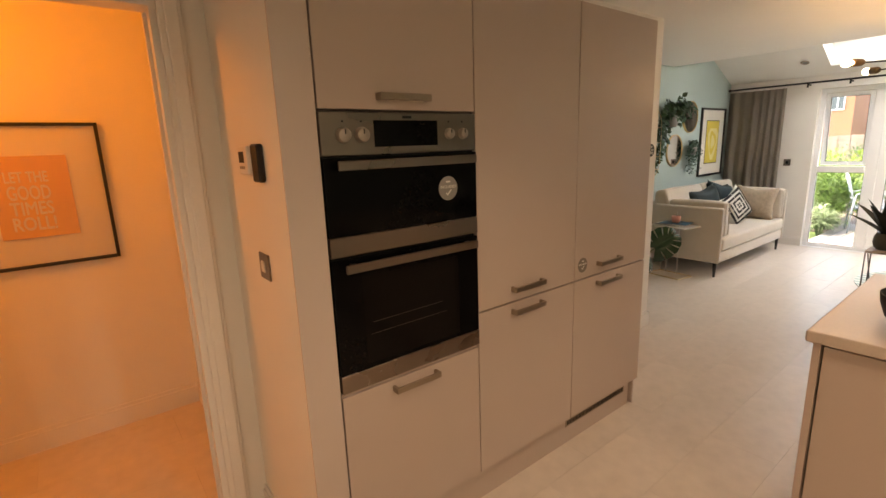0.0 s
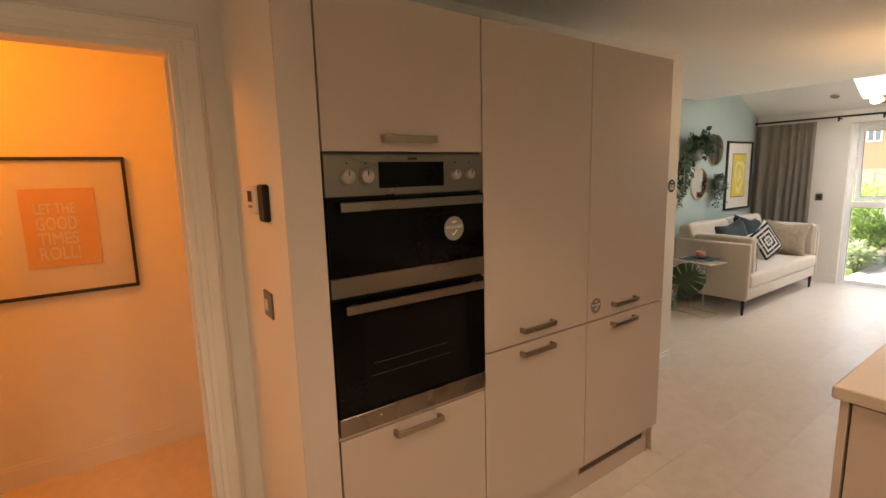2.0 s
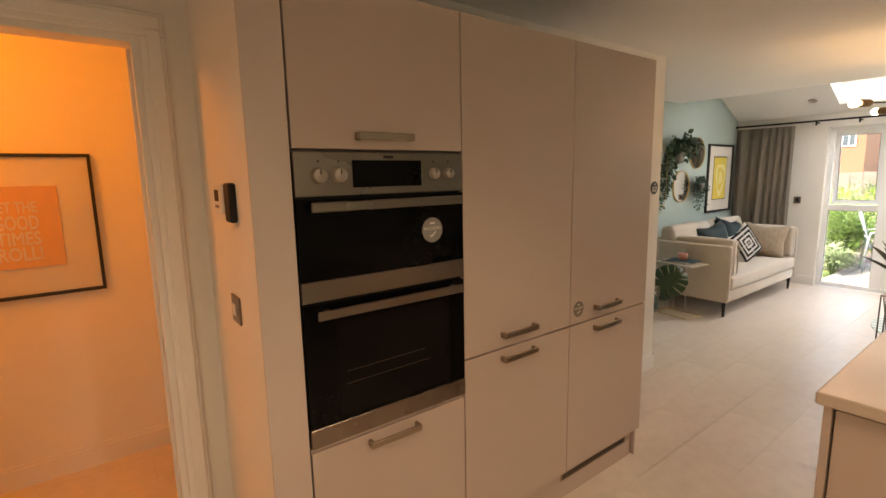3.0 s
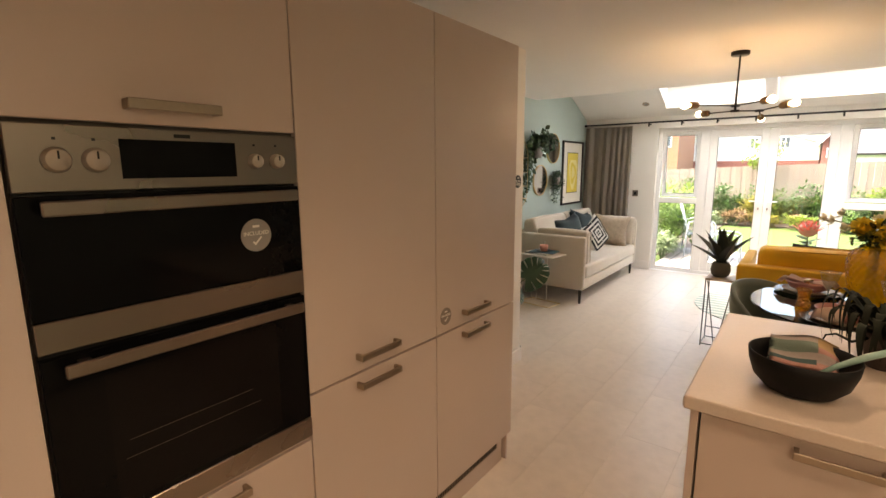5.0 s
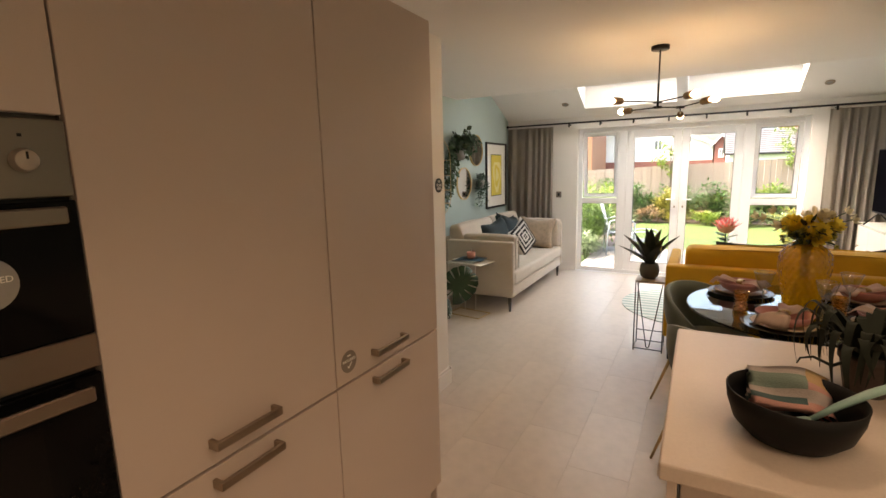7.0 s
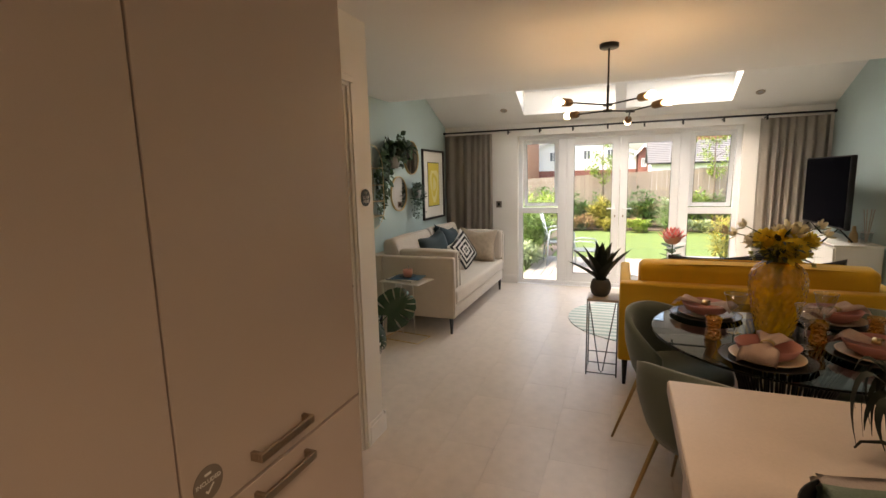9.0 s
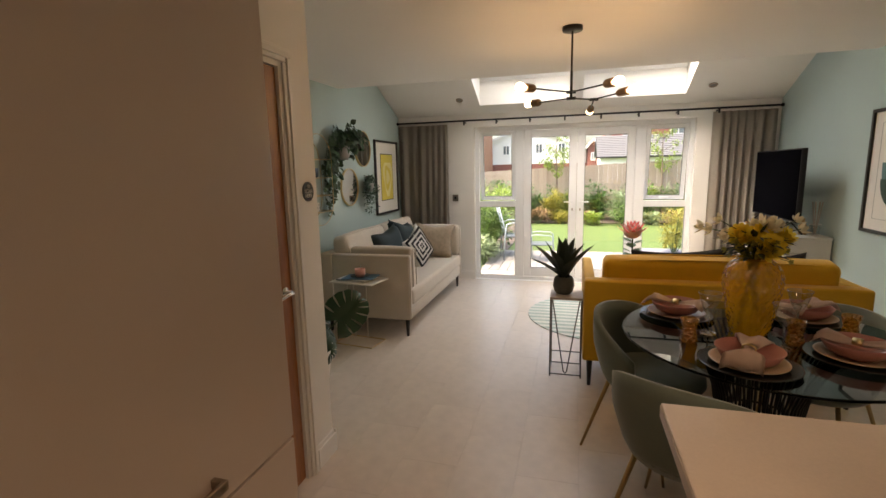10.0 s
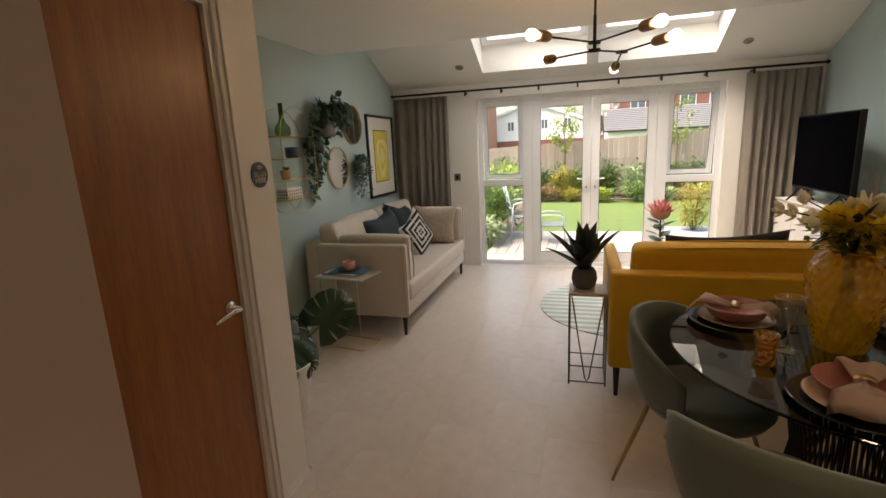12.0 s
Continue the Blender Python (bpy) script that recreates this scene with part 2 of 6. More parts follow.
# west kitchen wall with the hall doorway and the pantry door
HD0, HD1, HDZ = -1.10, -0.265, 2.035
PD0, PD1, PDZ = 1.985, 2.815, 2.02
bm = bmesh.new()
for y0, y1, z0 in ((SOUTH, HD0, 0), (HD1, PD0, 0), (PD1, 3.05, 0), (HD0, HD1, HDZ), (PD0, PD1, PDZ)):
    box(bm, BACK - 0.1, BACK, y0, y1, z0, CZ)
structure("wall_kitchen", bm, WHITE, "cream painted plaster wall with two door openings")
structure("wall_stub", one_box(BACK, 0.0, -0.115, -0.012, 0, CZ), WHITE, "short white wall closing the end of the tall units")
fp_ = thing("filler_panel", "pale cashmere panel covering the end of the short wall", "panel")
part("board", one_box(0.0005, 0.006, -0.117, -0.006, 0, CZ - 0.001, bevel=0.001), mat("pale_cashmere", (0.56, 0.475, 0.43), 0.4, scale=3, vary=0.025, bump=0.04, fine=400), fp_)
structure("wall_alcove", one_box(WEST, BACK - 0.1, 2.95, 3.05, 0, CZ), TEAL, "duck egg blue painted return wall")
structure("wall_west", one_box(WEST - 0.1, WEST, 2.95, WIN, 0, 3.2), TEAL, "duck egg blue painted plaster wall")
structure("wall_east", one_box(EAST, EAST + 0.1, SOUTH, WIN, 0, 3.2), TEAL, "duck egg blue painted plaster wall")
structure("wall_south", one_box(-1.94, EAST, SOUTH - 0.1, SOUTH, 0, CZ), WHITE, "white painted kitchen wall")
structure("wall_hall", one_box(-1.94, -1.84, SOUTH, -0.13, 0, CZ), WHITE, "white painted hall wall in warm light")
structure("wall_hall_end", one_box(-1.94, BACK - 0.1, -0.13, -0.05, 0, CZ), WHITE, "white painted end wall of the hall")
OX0, OX1, OZ = -0.655, 2.055, 2.085
bm = bmesh.new()
for x0, x1, z0 in ((WEST - 0.1, OX0, 0), (OX1, EAST + 0.1, 0), (OX0, OX1, OZ)):
    box(bm, x0, x1, WIN, WIN + 0.28, z0, 2.40)
structure("wall_north", bm, WHITE, "white painted garden wall round the glazed doors")
bm = bmesh.new()
box(bm, -1.94, EAST + 0.1, SOUTH - 0.1, FLAT, CZ, 3.2)
structure("ceiling", bm, CEIL, "flat cream painted ceiling")

# sloping ceiling with one plumb-sided roof-light shaft
SX0, SX1, SY0, SY1, RT = -0.53, 1.88, 5.95, 7.08, 0.36
bm = bmesh.new()


def roof_piece(bm, x0, x1, y0, y1):
    vs = [bm.verts.new((x, y, slope(y) + d)) for x in (x0, x1) for y in (y0, y1) for d in (0, RT)]
    for q in ((0, 1, 3, 2), (4, 6, 7, 5), (0, 4, 5, 1), (2, 3, 7, 6), (0, 2, 6, 4), (1, 5, 7, 3)):
        bm.faces.new([vs[i] for i in q])


for a in ((WEST - 0.1, SX0, FLAT, WIN + 0.28), (SX1, EAST + 0.1, FLAT, WIN + 0.28), (SX0, SX1, FLAT, SY0), (SX0, SX1, SY1, WIN + 0.28)):
    roof_piece(bm, *a)
structure("ceiling_slope", bm, CEIL, "sloping white ceiling with a roof-light opening", "ceiling")

# ---- skirting, architraves and doors ----


def skirting(name, x0, x1, y0, y1):
    bm = one_box(x0, x1, y0, y1, 0, 0.105)
    along_y = (y1 - y0) > (x1 - x0)
    # a stepped moulding on top
    if along_y:
        mid = (x0 + x1) / 2
        back = x0 if abs(x0) > abs(x1) else x1
        box(bm, min(mid, back), max(mid, back), y0, y1, 0.105, 0.125)
    else:
        box(bm, x0, x1, (y0 + y1) / 2, y1, 0.105, 0.125)
    return structure(name, bm, GLOSS, "white moulded skirting board along the wall", "baseboard")


skirting("baseboard", BACK, BACK + 0.016, PD1 + 0.0625, 3.05)
skirting("baseboard", WEST, WEST + 0.016, 3.05, WIN)
skirting("baseboard", EAST - 0.016, EAST, 2.2, WIN)
skirting("baseboard", WEST + 0.016, OX0, WIN - 0.016, WIN)
skirting("baseboard", OX1, EAST - 0.016, WIN - 0.016, WIN)
skirting("baseboard", BACK - 0.1, BACK + 0.016, 3.05, 3.066)
skirting("baseboard", -1.84, -1.824, SOUTH, -0.146)
skirting("baseboard", -1.84, BACK - 0.1, -0.146, -0.13)
skirting("baseboard", BACK, -0.02, -0.131, -0.115)


def architrave(name, x, y0, y1, z, w=0.075):
    """Moulded door surround on the kitchen face of the wall at x, and the lining of the opening."""
    bm = bmesh.new()
    for d, a, b in ((0.014, 0.0, w), (0.022, 0.02, w - 0.012)):
        box(bm, x, x + d, y0 - b, y0 - a, 0, z + a, bevel=0.003)
        box(bm, x, x + d, y1 + a, y1 + b, 0, z + a, bevel=0.003)
        box(bm, x, x + d, y0 - b, y1 + b, z + a + 0.0005, z + b, bevel=0.003)
    box(bm, x - 0.1, x, y0, y0 + 0.022, 0, z - 0.022)
    box(bm, x - 0.1, x, y1 - 0.022, y1, 0, z - 0.022)
    box(bm, x - 0.1, x, y0, y1, z - 0.022, z)
    box(bm, x - 0.062, x - 0.05, y1 - 0.034, y1 - 0.022, 0, z - 0.034)
    return structure(name, bm, GLOSS, "white moulded door surround", "trim")


architrave("trim_hall_door", BACK, HD0, HD1, HDZ)
architrave("trim_pantry_door", BACK, PD0, PD1, PDZ, 0.062)
bm = one_box(BACK - 0.058, BACK - 0.048, HD1 - 0.0245, HD1 - 0.0215, 0.93, 1.0)
structure("strike_plate", bm, CHROME, "small chrome strike plate in the door lining", "strike plate")

# oak veneer, long grain
OAK = mat("oak_veneer", (0.29, 0.11, 0.034), 0.36, scale=2.5, vary=0.3, bump=0.10, fine=18, stretch=(9, 9, 0.7))
door = tagged(part("door_1", one_box(BACK - 0.055, BACK - 0.015, PD0 + 0.025, PD1 - 0.0235, 0.006, PDZ - 0.025, bevel=0.002), OAK),
              "closed flush oak-veneer door with a chrome lever handle", "door", kind="structure")
HY, HZ = 2.735, 0.99
bm = bmesh.new()
lathe(bm, [(0.0, 0), (0.026, 0), (0.026, 0.006), (0.022, 0.009), (0.011, 0.010), (0.009, 0.04), (0, 0.04)], 20)
for v in bm.verts:
    v.co = Vector((BACK - 0.015 + v.co.z, HY + v.co.x, HZ + v.co.y))
rose_part = part("handle_rose", bm, CHROME, door, "round chrome rose", True)
part("lever", bar([(BACK + 0.02, HY, HZ), (BACK + 0.032, HY - 0.005, HZ), (BACK + 0.034, HY - 0.04, HZ + 0.004), (BACK + 0.032, HY - 0.085, HZ - 0.004), (BACK + 0.028, HY - 0.12, HZ - 0.012)], [0.009, 0.010, 0.009, 0.008, 0.006], 10), CHROME, door, "curved chrome lever", True)

# ---- glazed doors to the garden ----
FY = WIN + 0.075          # room face of the frames
win = tagged(new("window_1"), "white upvc french doors between two side windows with open top vents", "window", kind="structure")
FD = 0.07


def frame_ring(x0, x1, z0, z1, w, y0, y1, wb=None):
    """Four mitre-like bars round an opening."""
    bm = bmesh.new()
    wb = w if wb is None else wb
    box(bm, x0, x0 + w, y0, y1, z0, z1, bevel=0.004)
    box(bm, x1 - w, x1, y0, y1, z0, z1, bevel=0.004)
    box(bm, x0 + w, x1 - w, y0 + 0.001, y1 - 0.001, z0, z0 + wb, bevel=0.004)
    box(bm, x0 + w, x1 - w, y0 + 0.001, y1 - 0.001, z1 - w, z1, bevel=0.004)
    return bm


def pane(x0, x1, z0, z1, y, parent):
    ob = part("pane", one_box(x0, x1, y, y + 0.006, z0, z1), PANE, parent)
    ob.visible_shadow = False
    return ob


part("outer_frame", frame_ring(OX0, OX1, 0.0, OZ, 0.055, FY, FY + FD, 0.05), UPVC, win)
SEAL = mat("grey_gasket", (0.10, 0.10, 0.105), 0.7)
LX, MXC, RX = 0.010, 0.6915, 1.393   # outer side, meeting line and outer side of the two leaves
for x0, x1 in ((-0.108, LX - 0.002), (RX + 0.002, 1.513)):
    part("mullion", one_box(x0, x1, FY + 0.002, FY + FD, 0.05, OZ - 0.055, bevel=0.004), UPVC, win)
for x0, x1 in ((LX, MXC - 0.002), (MXC + 0.002, RX)):
    leaf = part("door_leaf", frame_ring(x0, x1, 0.055, OZ - 0.06, 0.095, FY + 0.006, FY + 0.066, 0.125), UPVC, win, "white glazed door leaf")
    pane(x0 + 0.088, x1 - 0.088, 0.172, OZ - 0.148, FY + 0.03, leaf)
    part("gasket", frame_ring(x0 + 0.094, x1 - 0.094, 0.179, OZ - 0.154, 0.004, FY + 0.0065, FY + 0.028), SEAL, leaf)
    s = 1 if x0 < 0.5 else -1
    hx = MXC - s * 0.05
    part("back_plate", one_box(hx - 0.014, hx + 0.014, FY - 0.004, FY + 0.006, 0.93, 1.15, bevel=0.004), UPVC, leaf)
    part("handle", bar([(hx, FY, 1.08), (hx, FY - 0.04, 1.08), (hx - s * 0.02, FY - 0.046, 1.08), (hx - s * 0.105, FY - 0.044, 1.083)], 0.009), UPVC, leaf, "white lever handle", True)
    part("key_cylinder", one_box(hx - 0.008, hx + 0.008, FY - 0.006, FY - 0.0042, 0.965, 0.995, bevel=0.002), NICKEL, leaf)
TZ = 1.057                 # transom
for x0, x1 in ((OX0 + 0.055, -0.108), (1.513, OX1 - 0.055)):
    part("transom", one_box(x0, x1, FY + 0.001, FY + FD - 0.001, TZ - 0.042, TZ + 0.036, bevel=0.004), UPVC, win)
    pane(x0, x1, 0.05, TZ - 0.03, FY + 0.03, win)
    part("gasket", frame_ring(x0 + 0.001, x1 - 0.001, 0.051, TZ - 0.043, 0.004, FY + 0.012, FY + 0.028), SEAL, win)
    sash = part("vent_sash", frame_ring(x0 + 0.004, x1 - 0.004, TZ + 0.040, OZ - 0.06, 0.05, FY + 0.012, FY + 0.06), UPVC, win, "top-hung vent held slightly open")
    pane(x0 + 0.045, x1 - 0.045, TZ + 0.08, OZ - 0.10, FY + 0.03, sash)
    part("gasket", frame_ring(x0 + 0.0535, x1 - 0.0535, TZ + 0.0895, OZ - 0.1095, 0.004, FY + 0.0125, FY + 0.028), SEAL, sash)
    part("stay_handle", one_box((x0 + x1) / 2 - 0.055, (x0 + x1) / 2 + 0.055, FY - 0.012, FY + 0.012, TZ + 0.055, TZ + 0.075, bevel=0.004), UPVC, sash)
    piv = Matrix.Translation((0, FY + 0.02, OZ - 0.06))
    sash.matrix_basis = piv @ pose(0, 0, 0, 6.0) @ piv.inverted()
bm = bmesh.new()
box(bm, OX0 + 0.001, OX1 - 0.001, WIN + 0.021, FY - 0.001, -0.02, 0.003)
box(bm, OX0, OX1, FY + 0.071, FY + 0.16, -0.05, -0.002)
structure("threshold", bm, UPVC, "white door threshold", "threshold")

# two roof windows over the shaft
for x0, x1 in ((SX0 + 0.01, 0.62), (0.74, SX1 - 0.01)):
    rl = tagged(new("skylight"), "white roof window above the plumb shaft", "skylight", kind="structure")
    bm = bmesh.new()
    for a, b, c, d in ((x0, x0 + 0.07, SY0, SY1), (x1 - 0.07, x1, SY0, SY1), (x0 + 0.07, x1 - 0.07, SY0, SY0 + 0.08), (x0 + 0.07, x1 - 0.07, SY1 - 0.09, SY1)):
        vs = [bm.verts.new((x, y, slope(y) + e)) for x in (a, b) for y in (c, d) for e in (RT - 0.07, RT + 0.05)]
        for q in ((0, 1, 3, 2), (4, 6, 7, 5), (0, 4, 5, 1), (2, 3, 7, 6), (0, 2, 6, 4), (1, 5, 7, 3)):
            bm.faces.new([vs[i] for i in q])
    part("roof_window_frame", bm, UPVC, rl)
    bm = bmesh.new()
    vs = [bm.verts.new((x, y, slope(y) + e)) for x in (x0 + 0.06, x1 - 0.06) for y in (SY0 + 0.07, SY1 - 0.08) for e in (RT, RT + 0.006)]
    for q in ((0, 1, 3, 2), (4, 6, 7, 5), (0, 4, 5, 1), (2, 3, 7, 6), (0, 2, 6, 4), (1, 5, 7, 3)):
        bm.faces.new([vs[i] for i in q])
    pn = part("pane", bm, PANE, rl)
    pn.visible_shadow = False
bm = bmesh.new()
roof_piece(bm, 0.62, 0.74, SY0, SY1)
structure("trim_skylight", bm, UPVC, "white mullion box between the roof windows", "trim")

DARKSLOT = mat("dark_slot", (0.03, 0.027, 0.025), 0.8)

# ---- tall kitchen units ----


def bar_handle(name, y0, y1, z, parent, x=0.0):
    """A square bow handle on a front that faces +x."""
    bm = bmesh.new()
    box(bm, x + 0.024, x + 0.034, y0, y1, z - 0.011, z + 0.011, bevel=0.002)
    box(bm, x, x + 0.026, y0, y0 + 0.012, z - 0.011, z + 0.011, bevel=0.002)
    box(bm, x, x + 0.026, y1 - 0.012, y1, z - 0.011, z + 0.011, bevel=0.002)
    return part(name, bm, NICKEL, parent, "satin nickel bow handle")


UT = 2.105
SEAM = 0.882
def tall_unit(y0, y1, label):
    u = thing("tall_cabinet", label, "cabinet", group="tall kitchen cabinets")
    part("carcass", one_box(BACK + 0.003, -0.022, y0 + 0.001, min(y1, 1.832) - 0.001, 0.15, UT - 0.004), CARCASS, u)
    return u


def front(u, y0, y1, z0, z1, name="door"):
    return part(name, one_box(-0.020, 0.0, y0 + 0.0022, y1 - 0.0022, z0 + 0.002, z1 - 0.002, bevel=0.0015), UNIT, u)


u = tall_unit(0.0, 0.6, "cashmere tall oven housing with lift-up door and drawer")
d = front(u, 0, 0.6, 1.645, UT)
bar_handle("handle", 0.193, 0.386, 1.685, d)
d = front(u, 0, 0.6, 0.165, 0.742, "drawer_front")
bar_handle("handle", 0.19, 0.383, 0.71, d)
part("housing_frame", one_box(-0.018, -0.006, 0.001, 0.599, 0.744, 0.756), UNIT, u)
for y0, y1, hy, lab in ((0.6, 1.215, 0.785, "cashmere tall fridge cabinet with two doors"), (1.215, 1.846, 1.388, "cashmere tall cabinet with two doors and a round sticker")):
    u = tall_unit(y0, y1, lab)
    d = front(u, y0, y1, SEAM + 0.002, UT)
    bar_handle("handle", hy, hy + 0.19, 0.942, d)
    d = front(u, y0, y1, 0.165, SEAM - 0.002)
    bar_handle("handle", hy, hy + 0.19, 0.843, d)
ep = thing("end_panel", "cashmere end panel beside the tall cabinets", "panel")
part("board", one_box(BACK + 0.003, -0.022, 1.833, 1.845, 0, UT, bevel=0.0015), UNIT, ep)
pl = thing("plinth", "cashmere plinth under the tall cabinets with a vent grille", "plinth")
part("board", one_box(-0.056, -0.038, 0.0, 1.8155, 0, 0.147), UNIT, pl)
bm = bmesh.new()
for i in range(42):
    y = 1.235 + i * 0.0125
    box(bm, -0.0352, -0.0342, y, y + 0.006, 0.100, 0.126)
grille = part("grille", one_box(-0.0376, -0.0354, 1.222, 1.768, 0.092, 0.134, bevel=0.001), NICKEL, pl, "metal vent grille in the plinth")
part("slots", bm, DARKSLOT, grille, "dark vertical slots")

# built-in double oven
ov = thing("double_oven", "built-in stainless steel double oven with black glass doors", "oven")
oz0, oz1 = 0.757, 1.638
part("body", one_box(-0.5, -0.012, 0.004, 0.596, oz0, oz1), BLACK, ov)
part("control_panel", one_box(-0.012, 0.004, 0.002, 0.598, 1.512, oz1, bevel=0.002), STEEL, ov, "brushed steel control panel")
part("display", one_box(0.004, 0.0055, 0.178, 0.424, 1.535, 1.615), OVENGLASS, ov, "black clock display")
KNOB = mat("satin_knob", (0.38, 0.34, 0.30), 0.45, 0.7, vary=0.04)
for ky, r in ((0.073, 0.024), (0.135, 0.024), (0.474, 0.019), (0.535, 0.019)):
    bm = bmesh.new()
    lathe(bm, [(0, 0), (r, 0), (r, 0.004), (r * 0.9, 0.006), (r * 0.86, 0.015), (r * 0.78, 0.017), (0, 0.017)], 20)
    for v in bm.verts:
        v.co = Vector((0.004 + v.co.z, ky + v.co.x, 1.572 + v.co.y))
    knob = part("knob", bm, KNOB, ov, "", True)
    part("pointer", one_box(0.021, 0.0222, ky - 0.0015, ky + 0.0015, 1.574, 1.572 + r * 0.7), BLACK, knob)
    part("symbol", one_box(0.004, 0.0045, ky - 0.003, ky + 0.003, 1.609, 1.614), BLACK, ov)
part("badge", one_box(0.004, 0.005, 0.285, 0.32, 1.621, 1.629), BLACK, ov, "small dark maker's badge")


def oven_door(z0, z1, name, strip):
    d = part(name, one_box(-0.012, 0.006, 0.002, 0.598, z0 + strip, z1, bevel=0.002), OVENGLASS, ov, "black glass oven door")
    part("trim_strip", one_box(-0.012, 0.008, 0.002, 0.598, z0, z0 + strip - 0.001, bevel=0.002), STEEL, d, "brushed steel strip")
    hz = z1 - 0.022
    bm = bmesh.new()
    box(bm, 0.034, 0.046, 0.032, 0.568, hz - 0.014, hz + 0.014, bevel=0.003)
    box(bm, 0.006, 0.036, 0.06, 0.08, hz - 0.009, hz + 0.009)
    box(bm, 0.006, 0.036, 0.53, 0.55, hz - 0.009, hz + 0.009)
    part("handle", bm, STEEL, d, "flat steel bar handle")
    return d


oven_door(1.207, 1.506, "top_oven_door", 0.063)
lo = oven_door(oz0, 1.196, "main_oven_door", 0.062)
GREYWIRE = mat("dull_wire", (0.16, 0.14, 0.12), 0.5, 0.6)
INNERGLASS = mat("smoky_oven_glass", (0.006, 0.005, 0.005), 0.06, vary=0.25, scale=5, spec=0.10)
for z, a, b in ((0.975, 0.13, 0.42), (0.935, 0.12, 0.44)):
    part("shelf_wire", bar([(0.0066, a, z), (0.0066, b, z + 0.003)], 0.0006, 5), GREYWIRE, lo, "thin oven shelf wire")
part("inner_window", one_box(0.0061, 0.0064, 0.10, 0.50, 0.835, 1.135), INNERGLASS, lo, "smoky inner window of the oven")
GREYCARD = mat("grey_sticker", (0.25, 0.24, 0.23), 0.6, vary=0.05)
PALE = mat("pale_print", (0.72, 0.70, 0.66), 0.6, vary=0.04)


def text_mesh(body, size, depth=0.0006, spacing=1.0, align="CENTER"):
    cu = bpy.data.curves.new("lettering", "FONT")
    cu.body, cu.size, cu.extrude, cu.align_x, cu.align_y = body, size, depth, align, "CENTER"
    cu.space_line = spacing
    cu.resolution_u = 3
    ob = bpy.data.objects.new("lettering", cu)
    scene.collection.objects.link(ob)
    me = bpy.data.meshes.new_from_object(ob.evaluated_get(bpy.context.evaluated_depsgraph_get()))
    bpy.data.objects.remove(ob)
    bpy.data.curves.remove(cu)
    return me


def lettering(body, size, m, material, parent, spacing=1.0, align="CENTER", bold=0.0):
    me = text_mesh(body, size, spacing=spacing, align=align)
    if bold:
        # heavier strokes: the same letters again, shifted a little and stacked in depth
        bm = bmesh.new()
        for k, (dx, dy) in enumerate(((0, 0), (-1, 0), (1, 0), (0, -1), (0, 1))):
            n0 = len(bm.verts)
            bm.from_mesh(me)
            bm.verts.ensure_lookup_table()
            for v in bm.verts[n0:]:
                v.co += Vector((dx * bold, dy * bold, k * 0.0001))
        bm.to_mesh(me)
        bm.free()
    me.materials.append(material)
    ob = new("lettering", me)
    ob.parent = parent
    ob.matrix_basis = m
    return ob


# things that face +x: local x of the writing runs along +y
FACE_X = Matrix(((0, 0, 1, 0), (1, 0, 0, 0), (0, 1, 0, 0), (0, 0, 0, 1)))


def disc_x(r, x, y, z, t, seg=28):
    bm = bmesh.new()
    lathe(bm, [(0, 0), (r, 0), (r, t), (0, t)], seg)
    for v in bm.verts:
        v.co = Vector((x + v.co.z, y + v.co.x, z + v.co.y))
    return bm


def included_sticker(x, y, z, r, card=None):
    st = thing("sticker", "round grey sticker with a white tick", "sticker")
    part("disc", disc_x(r, x, y, z, 0.0012), card or GREYCARD, st)
    lettering("INCLUDED", r * 0.34, Matrix.Translation((x + 0.0016, y, z + r * 0.12)) @ FACE_X, PALE, st)
    bm = bmesh.new()
    box(bm, x + 0.0012, x + 0.002, y - r * 0.22, y + r * 0.22, z + r * 0.48, z + r * 0.62)
    part("small_print", bm, PALE, st)
    bm = bmesh.new()
    pts = ((-0.28, -0.42), (-0.1, -0.62), (0.36, -0.16), (0.28, -0.08), (-0.1, -0.45), (-0.2, -0.34))
    vs = [bm.verts.new((x + 0.0018, y + r * a, z + r * b)) for a, b in pts]
    bm.faces.new((vs[0], vs[1], vs[4], vs[5]))
    bm.faces.new((vs[1], vs[2], vs[3], vs[4]))
    part("tick", bm, PALE, st, "white tick mark")
    return st


included_sticker(0.0062, 0.462, 1.385, 0.042)
included_sticker(0.0002, 1.276, 0.953, 0.036, mat("taupe_sticker", (0.20, 0.17, 0.145), 0.55, vary=0.05))

# thermostat and switch on the short wall
DARKPL = mat("dark_plastic", (0.012, 0.012, 0.013), 0.5, spec=0.3)
WHITEPL = mat("white_plastic", (0.72, 0.70, 0.66), 0.4, vary=0.03)
th = thing("thermostat", "white wall thermostat with a black cover edge", "thermostat")
part("body", one_box(-0.352, -0.252, -0.133, -0.1155, 1.462, 1.552, bevel=0.004), WHITEPL, th)
part("screen", one_box(-0.335, -0.285, -0.1345, -0.1332, 1.500, 1.535), DARKSLOT, th, "dark grey screen")
for k in range(3):
    part("button", one_box(-0.333 + k * 0.018, -0.321 + k * 0.018, -0.1345, -0.1332, 1.480, 1.489), GREYCARD, th)
part("cover", one_box(-0.205, -0.142, -0.136, -0.1155, 1.442, 1.556, bevel=0.005), DARKPL, th, "black plastic box beside the thermostat")
sw = thing("light_switch", "brushed steel light switch plate", "light switch")
part("plate", one_box(-0.290, -0.200, -0.122, -0.1155, 1.120, 1.208, bevel=0.002), STEEL, sw)
